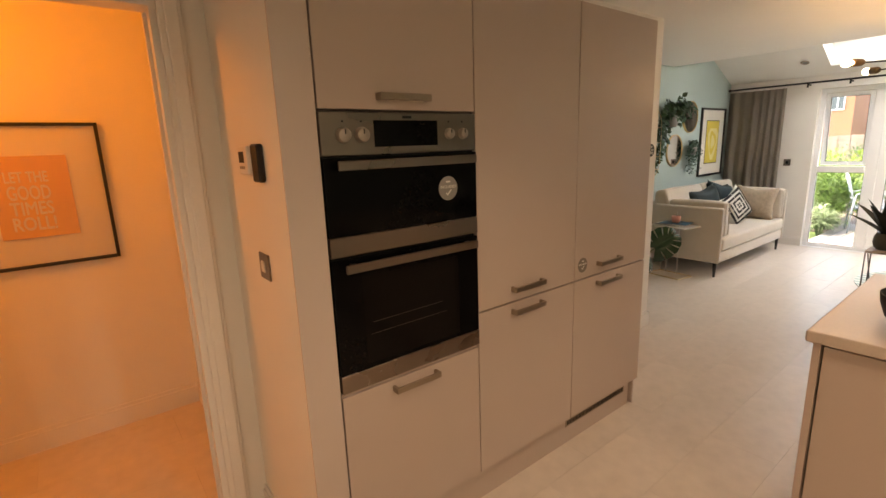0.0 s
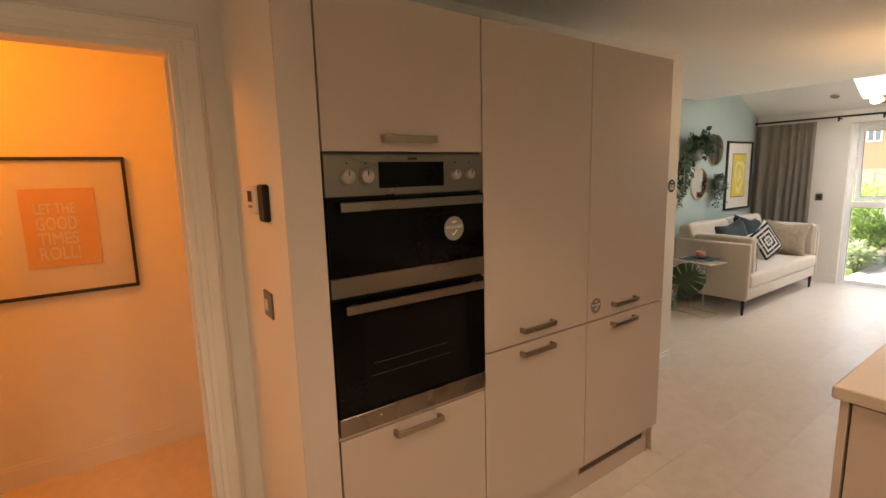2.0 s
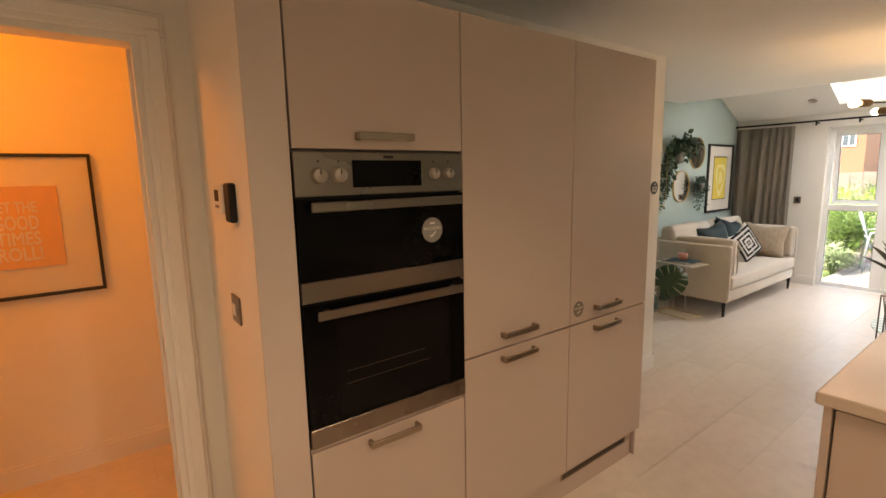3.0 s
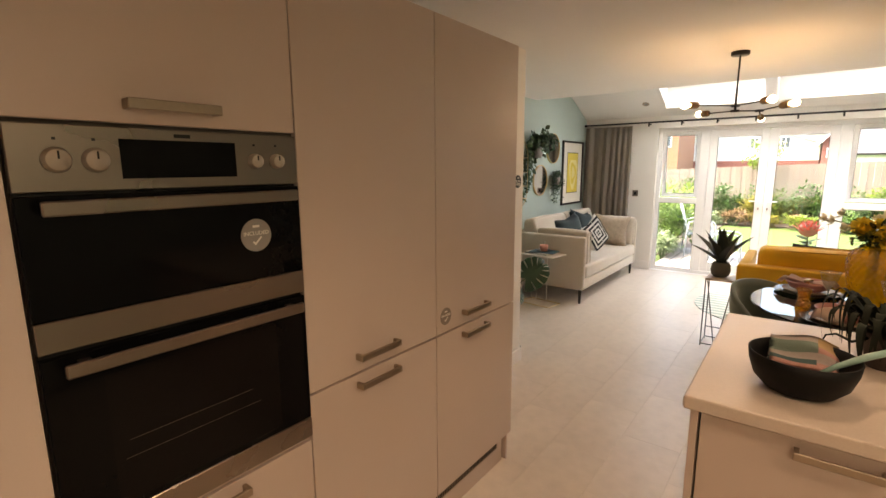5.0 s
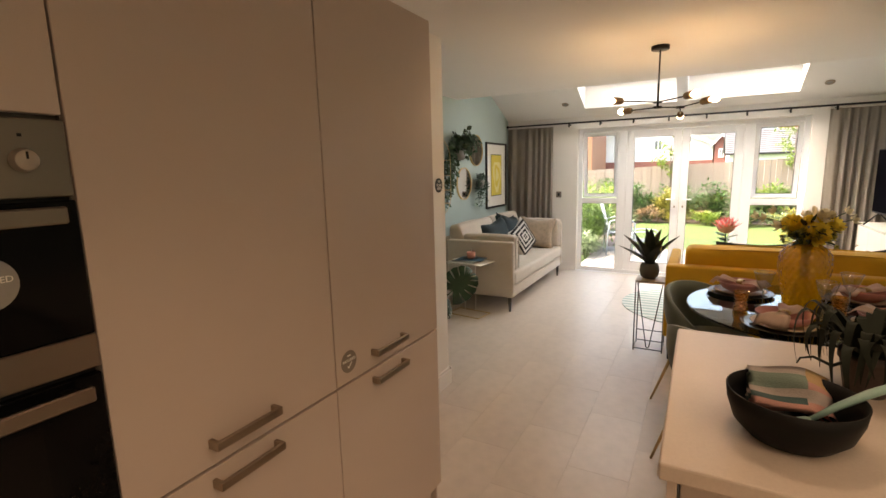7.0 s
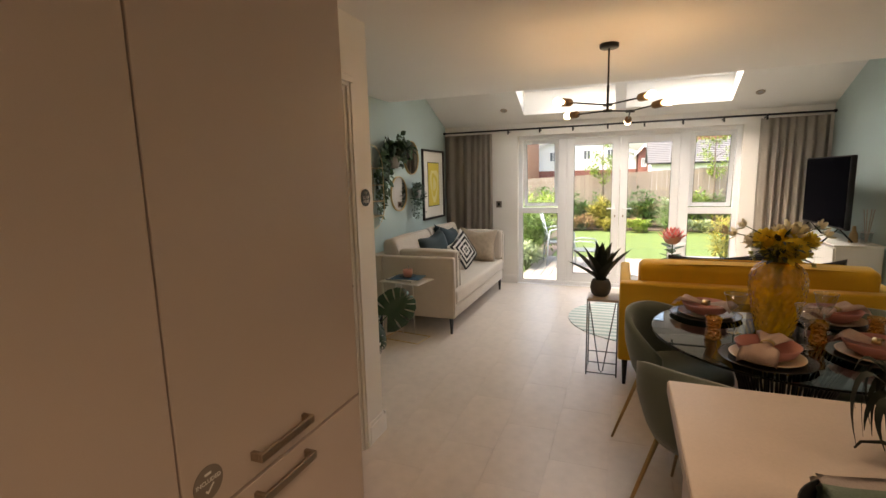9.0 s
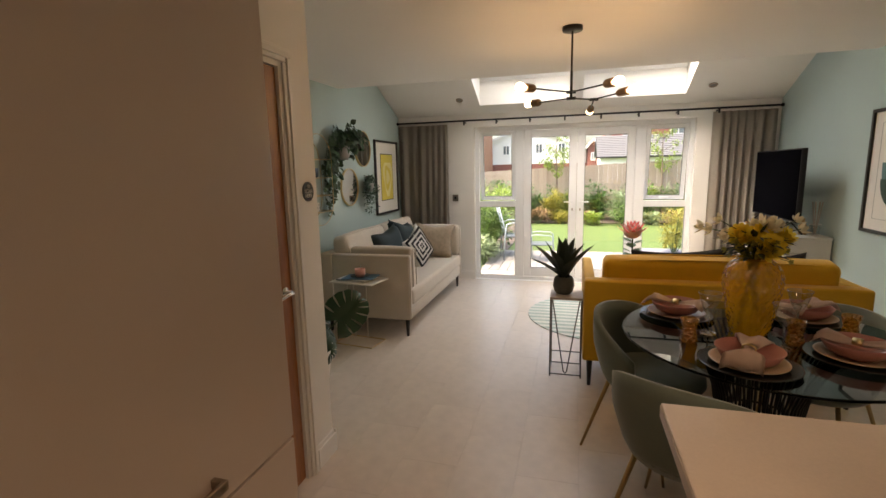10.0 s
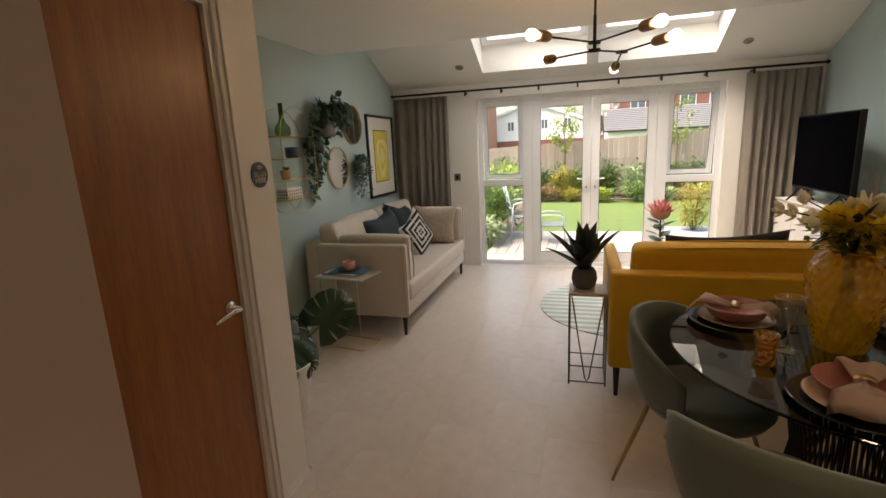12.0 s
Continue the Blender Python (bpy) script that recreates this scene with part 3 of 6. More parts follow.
part("rocker", one_box(-0.260, -0.230, -0.127, -0.1222, 1.145, 1.183, bevel=0.002), WHITEPL, sw)
sw = thing("light_switch", "satin steel light switch beside the curtain", "light switch")
part("plate", one_box(-0.965, -0.885, WIN - 0.007, WIN - 0.0005, 1.10, 1.19, bevel=0.002), STEEL, sw)
part("rocker", one_box(-0.94, -0.91, WIN - 0.012, WIN - 0.0072, 1.125, 1.165, bevel=0.002), DARKPL, sw)
ds = thing("wall_sign", "small round dark sign beside the oak door", "sign")
part("disc", disc_x(0.048, BACK + 0.0005, 2.965, 1.443, 0.004), mat("dark_teal_sign", (0.012, 0.022, 0.027), 0.5), ds)
lettering("SCAN\nHERE", 0.026, Matrix.Translation((BACK + 0.0055, 2.965, 1.433)) @ FACE_X, PALE, ds, 0.85)
bm = bmesh.new()
for r in (0.010, 0.018):
    tube(bm, [(BACK + 0.0055, 2.965 + r * math.sin(a), 1.457 + r * math.cos(a)) for a in (-0.8, -0.4, 0, 0.4, 0.8)], 0.0022, 5)
part("symbol", bm, PALE, ds)

# ---- peninsula ----
IX, IY0, IY1, IZ = 0.898, 1.21, 2.175, 0.91
wt = thing("worktop", "pale stone-effect laminate worktop with rounded corners", "worktop")
part("slab", one_box(IX + 0.002, EAST - 0.002, IY0 + 0.002, IY1, IZ - 0.04, IZ, bevel=0.005, seg=2), WORKTOP, wt)
part("edging", one_box(IX + 0.0005, IX + 0.0016, IY0 + 0.006, IY1 - 0.006, IZ - 0.036, IZ - 0.005), WORKTOP, wt, "thin laminate edging")
pn = thing("end_panel", "cashmere end panel under the worktop", "panel")
part("board", one_box(IX + 0.02, IX + 0.04, IY0 + 0.02, IY1 - 0.3, 0, IZ - 0.041), UNIT, pn)
x = IX + 0.042
for w in (0.6, 0.6, 0.6):
    u = thing("base_cabinet", "cashmere base cabinet with a full-height front under the worktop", "cabinet", group="base cabinets")
    part("carcass", one_box(x + 0.001, x + w - 0.001, IY0 + 0.055, IY1 - 0.31, 0.15, IZ - 0.042), CARCASS, u)
    dr = part("door", one_box(x + 0.004, x + w - 0.0015, IY0 + 0.034, IY0 + 0.054, 0.155, 0.856, bevel=0.0015), UNIT, u)
    bm = bmesh.new()
    hx, hz, hy = x + w / 2 + 0.012, 0.822, IY0 + 0.034
    box(bm, hx - 0.092, hx + 0.092, hy - 0.034, hy - 0.024, hz - 0.011, hz + 0.011, bevel=0.002)
    box(bm, hx - 0.092, hx - 0.080, hy - 0.026, hy, hz - 0.011, hz + 0.011)
    box(bm, hx + 0.080, hx + 0.092, hy - 0.026, hy, hz - 0.011, hz + 0.011)
    part("handle", bm, NICKEL, dr, "satin nickel bow handle")
    part("plinth", one_box(x + 0.001, x + w, IY0 + 0.09, IY0 + 0.108, 0, 0.15), UNIT, u)
    x += w + 0.001
bp = thing("back_panel", "cashmere back panel of the peninsula", "panel")
part("board", one_box(IX + 0.042, EAST - 0.002, IY1 - 0.308, IY1 - 0.29, 0, IZ - 0.041), UNIT, bp)

# ---- sofas ----
LEG = mat("black_stained_leg", (0.02, 0.018, 0.017), 0.5)


def sofa(name, label, w, d, arm_h, arm_t, base0, seat_z, fabric, m, back_t=0.12, back_top=0.75, cushions=2, cushion_top=0.9, arm_drop=0.0, bolsters=True, inset=0.0):
    """Back along local y = 0, front at y = -d."""
    s = thing(name, label, "sofa", m)
    part("base", soft_box(-w / 2 + arm_t, w / 2 - arm_t, -d + 0.005, -back_t, base0, seat_z - 0.15, 0.015, 2), fabric, s, "", True)
    part("back", soft_box(-w / 2, w / 2, -back_t, 0, base0, back_top, 0.018, 3), fabric, s, "", True)
    for sx in (-1, 1):
        x0, x1 = (-w / 2, -w / 2 + arm_t) if sx < 0 else (w / 2 - arm_t, w / 2)
        bm = soft_box(x0, x1, -d, -back_t + 0.001, base0, arm_h, 0.018, 3)
        if arm_drop:
            for v in bm.verts:
                if v.co.z > base0 + 0.1:
                    v.co.z -= arm_drop * max(0, -v.co.y - back_t) / d
        arm = part("arm", bm, fabric, s, "", True)
        part("piping", bar([(x0 + 0.012, -d - 0.001, base0 + 0.02), (x0 + 0.012, -d - 0.001, arm_h - arm_drop - 0.02), (x0 + 0.018, -d + 0.02, arm_h - arm_drop - 0.002)], 0.004, 6), fabric, arm, "", True)
    sw_ = (w - 2 * arm_t) / 1
    part("seat_cushion", soft_box(-w / 2 + arm_t + 0.004, w / 2 - arm_t - 0.004, -d - 0.01, -back_t - 0.002, seat_z - 0.148, seat_z, 0.035, 4, 0.012), fabric, s, "long seat cushion", True)
    cw = (w - 2 * arm_t - 2 * inset) / cushions
    for i in range(cushions):
        x0 = -w / 2 + arm_t + inset + i * cw
        bm = soft_box(x0 + 0.005, x0 + cw - 0.005, -0.11, 0.11, 0, cushion_top - seat_z, 0.05, 4)
        for v in bm.verts:
            k = v.co.z / (cushion_top - seat_z)
            u = 2 * (v.co.x - x0) / cw - 1
            v.co.y *= 1 - 0.35 * k * k
            v.co.z += 0.02 * (1 - u * u) * k
        c = part("back_cushion", bm, fabric, s, "", True)
        c.matrix_basis = Matrix.Translation((0, -back_t - 0.13, seat_z + 0.003)) @ pose(0, 0, 0, -10)
        H_ = cushion_top - seat_z
        for sy in (-1, 1):
            pts = [(x0 + 0.022, sy * 0.103, 0.06), (x0 + 0.022, sy * 0.090, H_ * 0.55), (x0 + 0.024, sy * 0.068, H_ - 0.055), (x0 + 0.045, sy * 0.058, H_ - 0.018)]
            mid_ = [(x0 + cw * k / 8, sy * 0.055, H_ - 0.0135 + 0.02 * (1 - (k / 4 - 1) ** 2)) for k in range(1, 8)]
            ends_ = [(2 * x0 + cw - a, b, c_) for a, b, c_ in pts[::-1]]
            part("piping", bar(pts + mid_ + ends_, 0.0055, 6), fabric, c, "", True)
    if bolsters:
        for sx in (-1, 1):
            x0 = -w / 2 + arm_t + 0.005 if sx < 0 else w / 2 - arm_t - 0.125
            ac = part("arm_cushion", soft_box(x0, x0 + 0.12, -d + 0.005, -back_t - 0.16, seat_z + 0.008, arm_h + 0.055, 0.03, 4, 0.012), fabric, s, "padded arm cushion", True)
            za, zb, yf = seat_z + 0.03, arm_h + 0.035, -d - 0.004
            part("piping", bar([(x0 + 0.014, yf, za), (x0 + 0.014, yf, zb - 0.01), (x0 + 0.028, yf, zb + 0.006), (x0 + 0.092, yf, zb + 0.006), (x0 + 0.106, yf, zb - 0.01), (x0 + 0.106, yf, za)], 0.005, 6), fabric, ac, "", True)
    for x in (-w / 2 + 0.05, w / 2 - 0.05):
        for y in (-d + 0.05, -0.06):
            part("leg", bar([(x, y, base0 + 0.01), (x, y, 0.0)], [0.022, 0.012], 10), LEG, s, "", True)
    return s


sofa("sofa", "cream woven two-seat sofa with dark tapered legs", 2.04, 0.90, 0.775, 0.07, 0.165, 0.44, CREAM,
     pose(-1.66, 5.85, 0, 0, 0, 90), back_top=0.78, cushion_top=0.93)
sofa("sofa", "mustard yellow velvet sofa seen from behind", 1.64, 0.88, 0.775, 0.075, 0.20, 0.46, MUSTARD,
     pose(1.565, 4.14, 0, 0, 0, 180), back_top=0.778, cushions=1, cushion_top=0.915, arm_drop=0.0, bolsters=False, inset=0.045)

# ---- dining table ----
TX, TY, TR, TTOP = 1.51, 3.25, 0.60, 0.752
SMOKE = glass("smoked_glass", (0.30, 0.36, 0.36), 0.0, 1.5)
tb = thing("dining_table", "round smoked-glass dining table on a black rod base", "table", pose(TX, TY, 0))
bm = bmesh.new()
lathe(bm, [(0, TTOP - 0.012), (TR - 0.003, TTOP - 0.012), (TR, TTOP - 0.009), (TR, TTOP - 0.003), (TR - 0.003, TTOP), (0, TTOP)], 72)
part("tabletop", bm, SMOKE, tb, "smoked glass top")
for r, z in ((0.30, TTOP - 0.018), (0.30, 0.008), (0.165, 0.36)):
    bm = bmesh.new()
    tube(bm, [(r * math.cos(a), r * math.sin(a), z) for a in (2 * math.pi * i / 40 for i in range(41))], 0.006, 6)
    part("ring", bm, BLACK, tb, "", True)
for i in range(64):
    a = 2 * math.pi * i / 64
    pts = []
    for k in range(7):
        z = 0.008 + (TTOP - 0.026) * k / 6
        r = 0.168 + 0.132 * abs(2 * k / 6 - 1) ** 1.8
        pts.append((r * math.cos(a), r * math.sin(a), z))
    part("rod", bar(pts, 0.0058, 5), BLACK, tb, "", True)

# ---- dining chairs ----
BRASS = mat("brushed_brass", (0.52, 0.36, 0.17), 0.35, 1.0, vary=0.06)


def chair_shell():
    bm = bmesh.new()
    n, h = 30, 7
    rows = []
    for side in (0, 1):
        g = []
        for i in range(n + 1):
            u = 2 * i / n - 1
            a = math.radians(90) + u * math.radians(106)
            top = 0.775 - 0.19 * abs(u) ** 2.2
            col = []
            for j in range(h + 1):
                k = j / h
                z = 0.40 + (top - 0.40) * k
                r = 0.205 + 0.07 * min(1, k * 1.6) ** 0.7 - (0.05 if side else 0) * (1 - 0.5 * k ** 6)
                col.append(bm.verts.new((r * 1.04 * math.cos(a), r * math.sin(a), z)))
            g.append(col)
        rows.append(g)
    for side, g in enumerate(rows):
        for i in range(n):
            for j in range(h):
                f = (g[i][j], g[i + 1][j], g[i + 1][j + 1], g[i][j + 1])
                bm.faces.new(f if side else tuple(reversed(f)))
    a, b = rows
    for i in range(n):
        bm.faces.new((a[i][h], a[i + 1][h], b[i + 1][h], b[i][h]))
        bm.faces.new((a[i][0], b[i][0], b[i + 1][0], a[i + 1][0]))
    for i in (0, n):
        for j in range(h):
            bm.faces.new((a[i][j], a[i][j + 1], b[i][j + 1], b[i][j]))
    bmesh.ops.recalc_face_normals(bm, faces=bm.faces)
    return bm


def dining_chair(m):
    c = thing("dining_chair", "sage velvet tub dining chair on slim brass legs", "chair", m, "chairs round the table")
    part("backrest", chair_shell(), SAGE, c, "curved velvet tub back", True)
    bm = bmesh.new()
    lathe(bm, [(0, 0.385), (0.15, 0.385), (0.225, 0.395), (0.245, 0.43), (0.24, 0.465), (0.20, 0.482), (0, 0.488)], 36)
    for v in bm.verts:
        v.co.y = v.co.y * 1.04 - 0.035
    part("seat", bm, SAGE, c, "", True)
    for sx in (-1, 1):
        for sy in (-1, 1):
            part("leg", bar([(sx * 0.14, sy * 0.13, 0.40), (sx * 0.235, sy * 0.235, 0.0)], [0.012, 0.007], 8), BRASS, c, "", True)
    return c


first = None
for x, y, rz in ((1.06, 3.47, 54), (1.115, 2.80, 150), (1.90, 3.61, -46), (2.02, 2.80, -132)):
    if first is None:
        first = dining_chair(pose(x, y, 0, 0, 0, rz))
    else:
        copy_thing(first, pose(x, y, 0, 0, 0, rz))

# ---- rug ----
RUGA = mat("mint_rug", (0.36, 0.46, 0.43), 0.95, vary=0.1, bump=0.6)
RUGB = mat("pale_rug", (0.66, 0.68, 0.64), 0.95, vary=0.08, bump=0.6)
rg = thing("rug", "round mint and cream striped flat-weave rug", "rug")
RC, RR = (1.02, 5.87), 0.80
nst = 30
for i in range(nst):
    y0, y1 = -RR + 2 * RR * i / nst, -RR + 2 * RR * (i + 1) / nst
    bm = bmesh.new()
    lo_, hi_ = [], []
    for k in range(5):
        y = y0 + (y1 - y0) * k / 4
        h = math.sqrt(max(0.0004, RR * RR - y * y))
        lo_.append((RC[0] - h, RC[1] + y))
        hi_.append((RC[0] + h, RC[1] + y))
    ring = lo_ + hi_[::-1]
    top = [bm.verts.new((x, y, 0.008)) for x, y in ring]
    bot = [bm.verts.new((x, y, 0.0005)) for x, y in ring]
    bm.faces.new(top)
    for k in range(len(ring)):
        j = (k + 1) % len(ring)
        bm.faces.new((top[k], top[j], bot[j], bot[k]))
    bmesh.ops.recalc_face_normals(bm, faces=bm.faces)
    part("stripe", bm, RUGA if i % 2 else RUGB, rg)

# ---- curtains ----


def curtain(x0, x1, y, z0, z1, folds, name_label):
    c = thing("curtain", name_label, "curtain", group="curtains")
    bm = bmesh.new()
    n, rows = folds * 12, 10
    g = []
    rnd = random.Random(int(x0 * 100))
    # pleats of uneven width and depth
    widths = [rnd.uniform(0.55, 1.5) for _ in range(folds)]
    edges = [sum(widths[:k]) / sum(widths) for k in range(folds + 1)]
    depth = [rnd.uniform(0.55, 1.35) * widths[k] ** 0.5 for k in range(folds)]
    lean = [rnd.uniform(-0.35, 0.35) for _ in range(folds)]
    for j in range(rows + 1):
        k = j / rows
        row = []
        for i in range(n + 1):
            u = i / n
            q = min(folds - 1, max(m for m in range(folds + 1) if edges[m] <= u + 1e-9))
            f = (u - edges[q]) / (edges[q + 1] - edges[q])
            f += lean[q] * (1 - k) * f * (1 - f)
            amp = (0.030 + 0.022 * (1 - k)) * depth[q]
            yy = y - amp * math.sin(math.pi * f) ** 1.4 + 0.012 * math.sin(2 * math.pi * f) + 0.02
            squeeze = 1 - 0.06 * (1 - k) * math.sin(math.pi * u)
            row.append(bm.verts.new((x0 + (x1 - x0) * u * squeeze, yy, z0 + (z1 - z0) * k)))
        g.append(row)
    for j in range(rows):
        for i in range(n):
            bm.faces.new((g[j][i], g[j][i + 1], g[j + 1][i + 1], g[j + 1][i]))
    bmesh.ops.solidify(bm, geom=bm.faces[:], thickness=0.004)
    part("drape", bm, CURTAIN, c, "", True)
    return c


RODY, RODZ = WIN - 0.10, 2.168
curtain(-1.70, -1.00, RODY, 0.015, 2.13, 7, "taupe linen curtain drawn to the corner beside the sofa")
curtain(2.20, 2.86, RODY, 0.015, 2.13, 7, "taupe linen curtain drawn to the corner behind the television")
rod = thing("curtain_rod", "black metal curtain rod above the glazed doors", "curtain rod")
part("pole", bar([(WEST + 0.03, RODY, RODZ), (EAST - 0.03, RODY, RODZ)], 0.012, 10), BLACK, rod, "", True)
for i in range(8):
    x = -0.765 + i * 0.4315
    bm = one_box(x - 0.008, x + 0.008, RODY - 0.014, WIN - 0.001, RODZ - 0.030, RODZ - 0.013, bevel=0.002)
    box(bm, x - 0.010, x + 0.010, RODY - 0.016, RODY - 0.012, RODZ - 0.058, RODZ + 0.010)
    part("bracket", bm, BLACK, rod)
for x in (WEST + 0.03, EAST - 0.03):
    bm = bmesh.new()
    bmesh.ops.create_uvsphere(bm, u_segments=12, v_segments=8, radius=0.02, matrix=Matrix.Translation((x, RODY, RODZ)))
    part("finial", bm, BLACK, rod, "", True)

# ---- pendant lamp ----
pend = thing("pendant_lamp", "black five-arm pendant lamp with bare lit globe bulbs", "ceiling lamp")
HX, HY2 = 0.632, 4.10
bm = bmesh.new()
lathe(bm, [(0, CZ - 0.028), (0.058, CZ - 0.028), (0.062, CZ - 0.022), (0.062, CZ - 0.0005), (0, CZ - 0.0005)], 28, (HX, HY2))
part("ceiling_rose", bm, BLACK, pend, "", True)
part("stem", bar([(HX, HY2, CZ - 0.02), (HX, HY2, 2.13), (HX, HY2, 2.128), (HX, HY2, 1.955)], [0.006, 0.006, 0.0085, 0.0085], 10), BLACK, pend, "", True)
BULBGLASS = glow("lit_bulb", (1.0, 0.74, 0.46), 5.0)
CUP = mat("bronze_cup", (0.20, 0.13, 0.075), 0.4, 0.7, vary=0.08)


def pendant_arm(a, c):
    """An arm from a to the bulb centre c, with its cup and bulb."""
    a, c = Vector(a), Vector(c)
    d = (c - a).normalized()
    q = d.to_track_quat("Z", "Y").to_matrix().to_4x4()
    arm = part("arm", bar([a, c - d * 0.105], 0.005, 8), BLACK, pend, "", True)
    bm = bmesh.new()
    lathe(bm, [(0, -0.012), (0.016, -0.012), (0.023, 0.0), (0.025, 0.008), (0.026, 0.062), (0.022, 0.066), (0.0, 0.066)], 18)
    cup = part("cup", bm, CUP, arm, "bronze lamp holder", True)
    cup.matrix_basis = Matrix.Translation(c - d * 0.112) @ q
    bm = bmesh.new()
    lathe(bm, [(0.012, -0.052), (0.013, -0.045), (0.017, -0.034), (0.024, -0.016), (0.0265, 0.0), (0.023, 0.015), (0.013, 0.024), (0, 0.0265)], 18)
    b = part("bulb", bm, BULBGLASS, arm, "lit globe bulb", True)
    b.matrix_basis = Matrix.Translation(c) @ q


hubs = [(HX, HY2, 2.0), (HX, HY2, 1.962)]
for z in (2.0, 1.962):
    bm = bmesh.new()
    box(bm, HX - 0.03, HX + 0.03, HY2 - 0.011, HY2 + 0.011, z - 0.009, z + 0.009, bevel=0.004)
    part("joint", bm, BLACK, pend)
NODE = (0.775, 4.26, 1.968)
part("joint", soft_box(NODE[0] - 0.03, NODE[0] + 0.03, NODE[1] - 0.011, NODE[1] + 0.011, NODE[2] - 0.009, NODE[2] + 0.009, 0.004, 1), BLACK, pend)
part("arm", bar([hubs[1], NODE], 0.005, 8), BLACK, pend)
BULBS = ((0.352, 3.72, 1.990), (0.886, 3.71, 1.987), (0.337, 4.40, 1.982), (1.003, 4.06, 1.990), (0.762, 4.68, 1.940))
for start, place in zip((hubs[0], hubs[0], hubs[1], NODE, NODE), BULBS):
    pendant_arm(start, place)
for x, y, z in BULBS:
    lamp("pendant_light", "POINT", (x, y, z), 4.6, BULB, size=0.029)

# recessed spots in the sloping ceiling
for x, y in ((-0.77, 6.944), (2.126, 6.955)):
    sp = thing("recessed_spot", "round satin recessed spotlight, unlit", "spotlight", Matrix.Translation((x, y, slope(y))) @ pose(0, 0, 0, -24.2), "recessed spots")
    bm = bmesh.new()
    lathe(bm, [(0.026, 0.0), (0.026, -0.006), (0.044, -0.006), (0.047, -0.001), (0.047, 0.0)], 24)
    part("bezel", bm, NICKEL, sp, "", True)
    bm = bmesh.new()
    lathe(bm, [(0, -0.002), (0.026, -0.002), (0.026, -0.001), (0, -0.001)], 20)
    part("lens", bm, GREYCARD, sp)
# bezels for the added fill lamps, out of view in the flat ceiling
for x, y, _, _ in FILL_SPOTS:
    sp = thing("recessed_spot", "round recessed spotlight, unseen and added for fill light", "spotlight", Matrix.Translation((x, y, CZ)), "recessed spots")
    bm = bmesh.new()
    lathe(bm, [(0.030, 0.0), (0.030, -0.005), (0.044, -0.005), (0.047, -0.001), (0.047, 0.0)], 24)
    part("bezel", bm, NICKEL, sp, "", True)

# ---- pictures ----
MATBOARD = mat("cream_mount", (0.74, 0.71, 0.66), 0.8, vary=0.02)
YELLOWP = mat("yellow_print", (0.72, 0.58, 0.10), 0.8, scale=4, vary=0.10)
PALEYEL = mat("pale_yellow_print", (0.78, 0.70, 0.30), 0.8, scale=5, vary=0.12)
FRAMEBLK = mat("black_frame", (0.016, 0.015, 0.015), 0.45)


def picture_x(label, x, s, y0, y1, z0, z1, w=0.025, depth=0.028):
    """A framed picture on a wall at x; s = 1 faces +x, -1 faces -x."""
    p = thing("picture", label, "picture")
    bm = bmesh.new()
    xa, xb = sorted((x + s * 0.001, x + s * depth))
    for a in ((y0, y0 + w, z0, z1), (y1 - w, y1, z0, z1), (y0 + w, y1 - w, z0, z0 + w), (y0 + w, y1 - w, z1 - w, z1)):
        box(bm, xa, xb, *a, bevel=0.0015)
    part("frame", bm, FRAMEBLK, p, "black frame")
    xa, xb = sorted((x + s * 0.002, x + s * 0.010))
    part("mount", one_box(xa, xb, y0 + w, y1 - w, z0 + w, z1 - w), MATBOARD, p)
    return p


p = picture_x("black-framed abstract yellow print with a wide white mount", WEST, 1, 6.36, 7.12, 0.985, 1.92)
yc, zc = 6.745, 1.455
part("dark_line", one_box(WEST + 0.0102, WEST + 0.0115, yc - 0.205, yc + 0.205, zc - 0.30, zc + 0.30), FRAMEBLK, p)
part("print", one_box(WEST + 0.0116, WEST + 0.013, yc - 0.195, yc + 0.195, zc - 0.29, zc + 0.29), YELLOWP, p, "mustard abstract print")
bm = bmesh.new()
rnd = random.Random(5)
for k in range(3):
    pts = []
    for i in range(14):
        a = 2 * math.pi * i / 14
        r = (0.15 - 0.045 * k) * (1 + 0.18 * math.sin(3 * a + k))
        pts.append(bm.verts.new((WEST + 0.0132 + 0.0004 * k, yc + 0.02 + r * math.cos(a), zc + 1.5 * r * math.sin(a))))
    f = bm.faces.new(pts)
    f.material_index = k % 2
part("brush_shape", bm, [PALEYEL, YELLOWP], p)
p = picture_x("black-framed print of two overlapping green bowl shapes", EAST, -1, 4.62, 5.445, 0.975, 1.92)
GREENP = mat("dark_green_print", (0.035, 0.075, 0.055), 0.8, scale=5, vary=0.25)
TEALP = mat("dusty_teal_print", (0.10, 0.19, 0.20), 0.8, scale=5, vary=0.2)
bm = bmesh.new()
for y0, y1, z0, z1 in ((4.735, 4.738, 1.085, 1.815), (5.32, 5.323, 1.085, 1.815), (4.738, 5.32, 1.085, 1.088), (4.738, 5.32, 1.812, 1.815)):
    box(bm, EAST - 0.0112, EAST - 0.0102, y0, y1, z0, z1)
part("inner_line", bm, GREYCARD, p)
for yc_, zt, ry_, rz_, mt, lift in ((5.10, 1.515, 0.17, 0.33, TEALP, 0.0114), (5.085, 1.39, 0.185, 0.21, GREENP, 0.0120)):
    bm = bmesh.new()
    bm.faces.new([bm.verts.new((EAST - lift, yc_ + ry_ * math.cos(a), zt - rz_ * math.sin(a))) for a in (math.pi * i / 24 for i in range(25))])
    part("shape", bm, mt, p, "flat-topped half-oval shape")
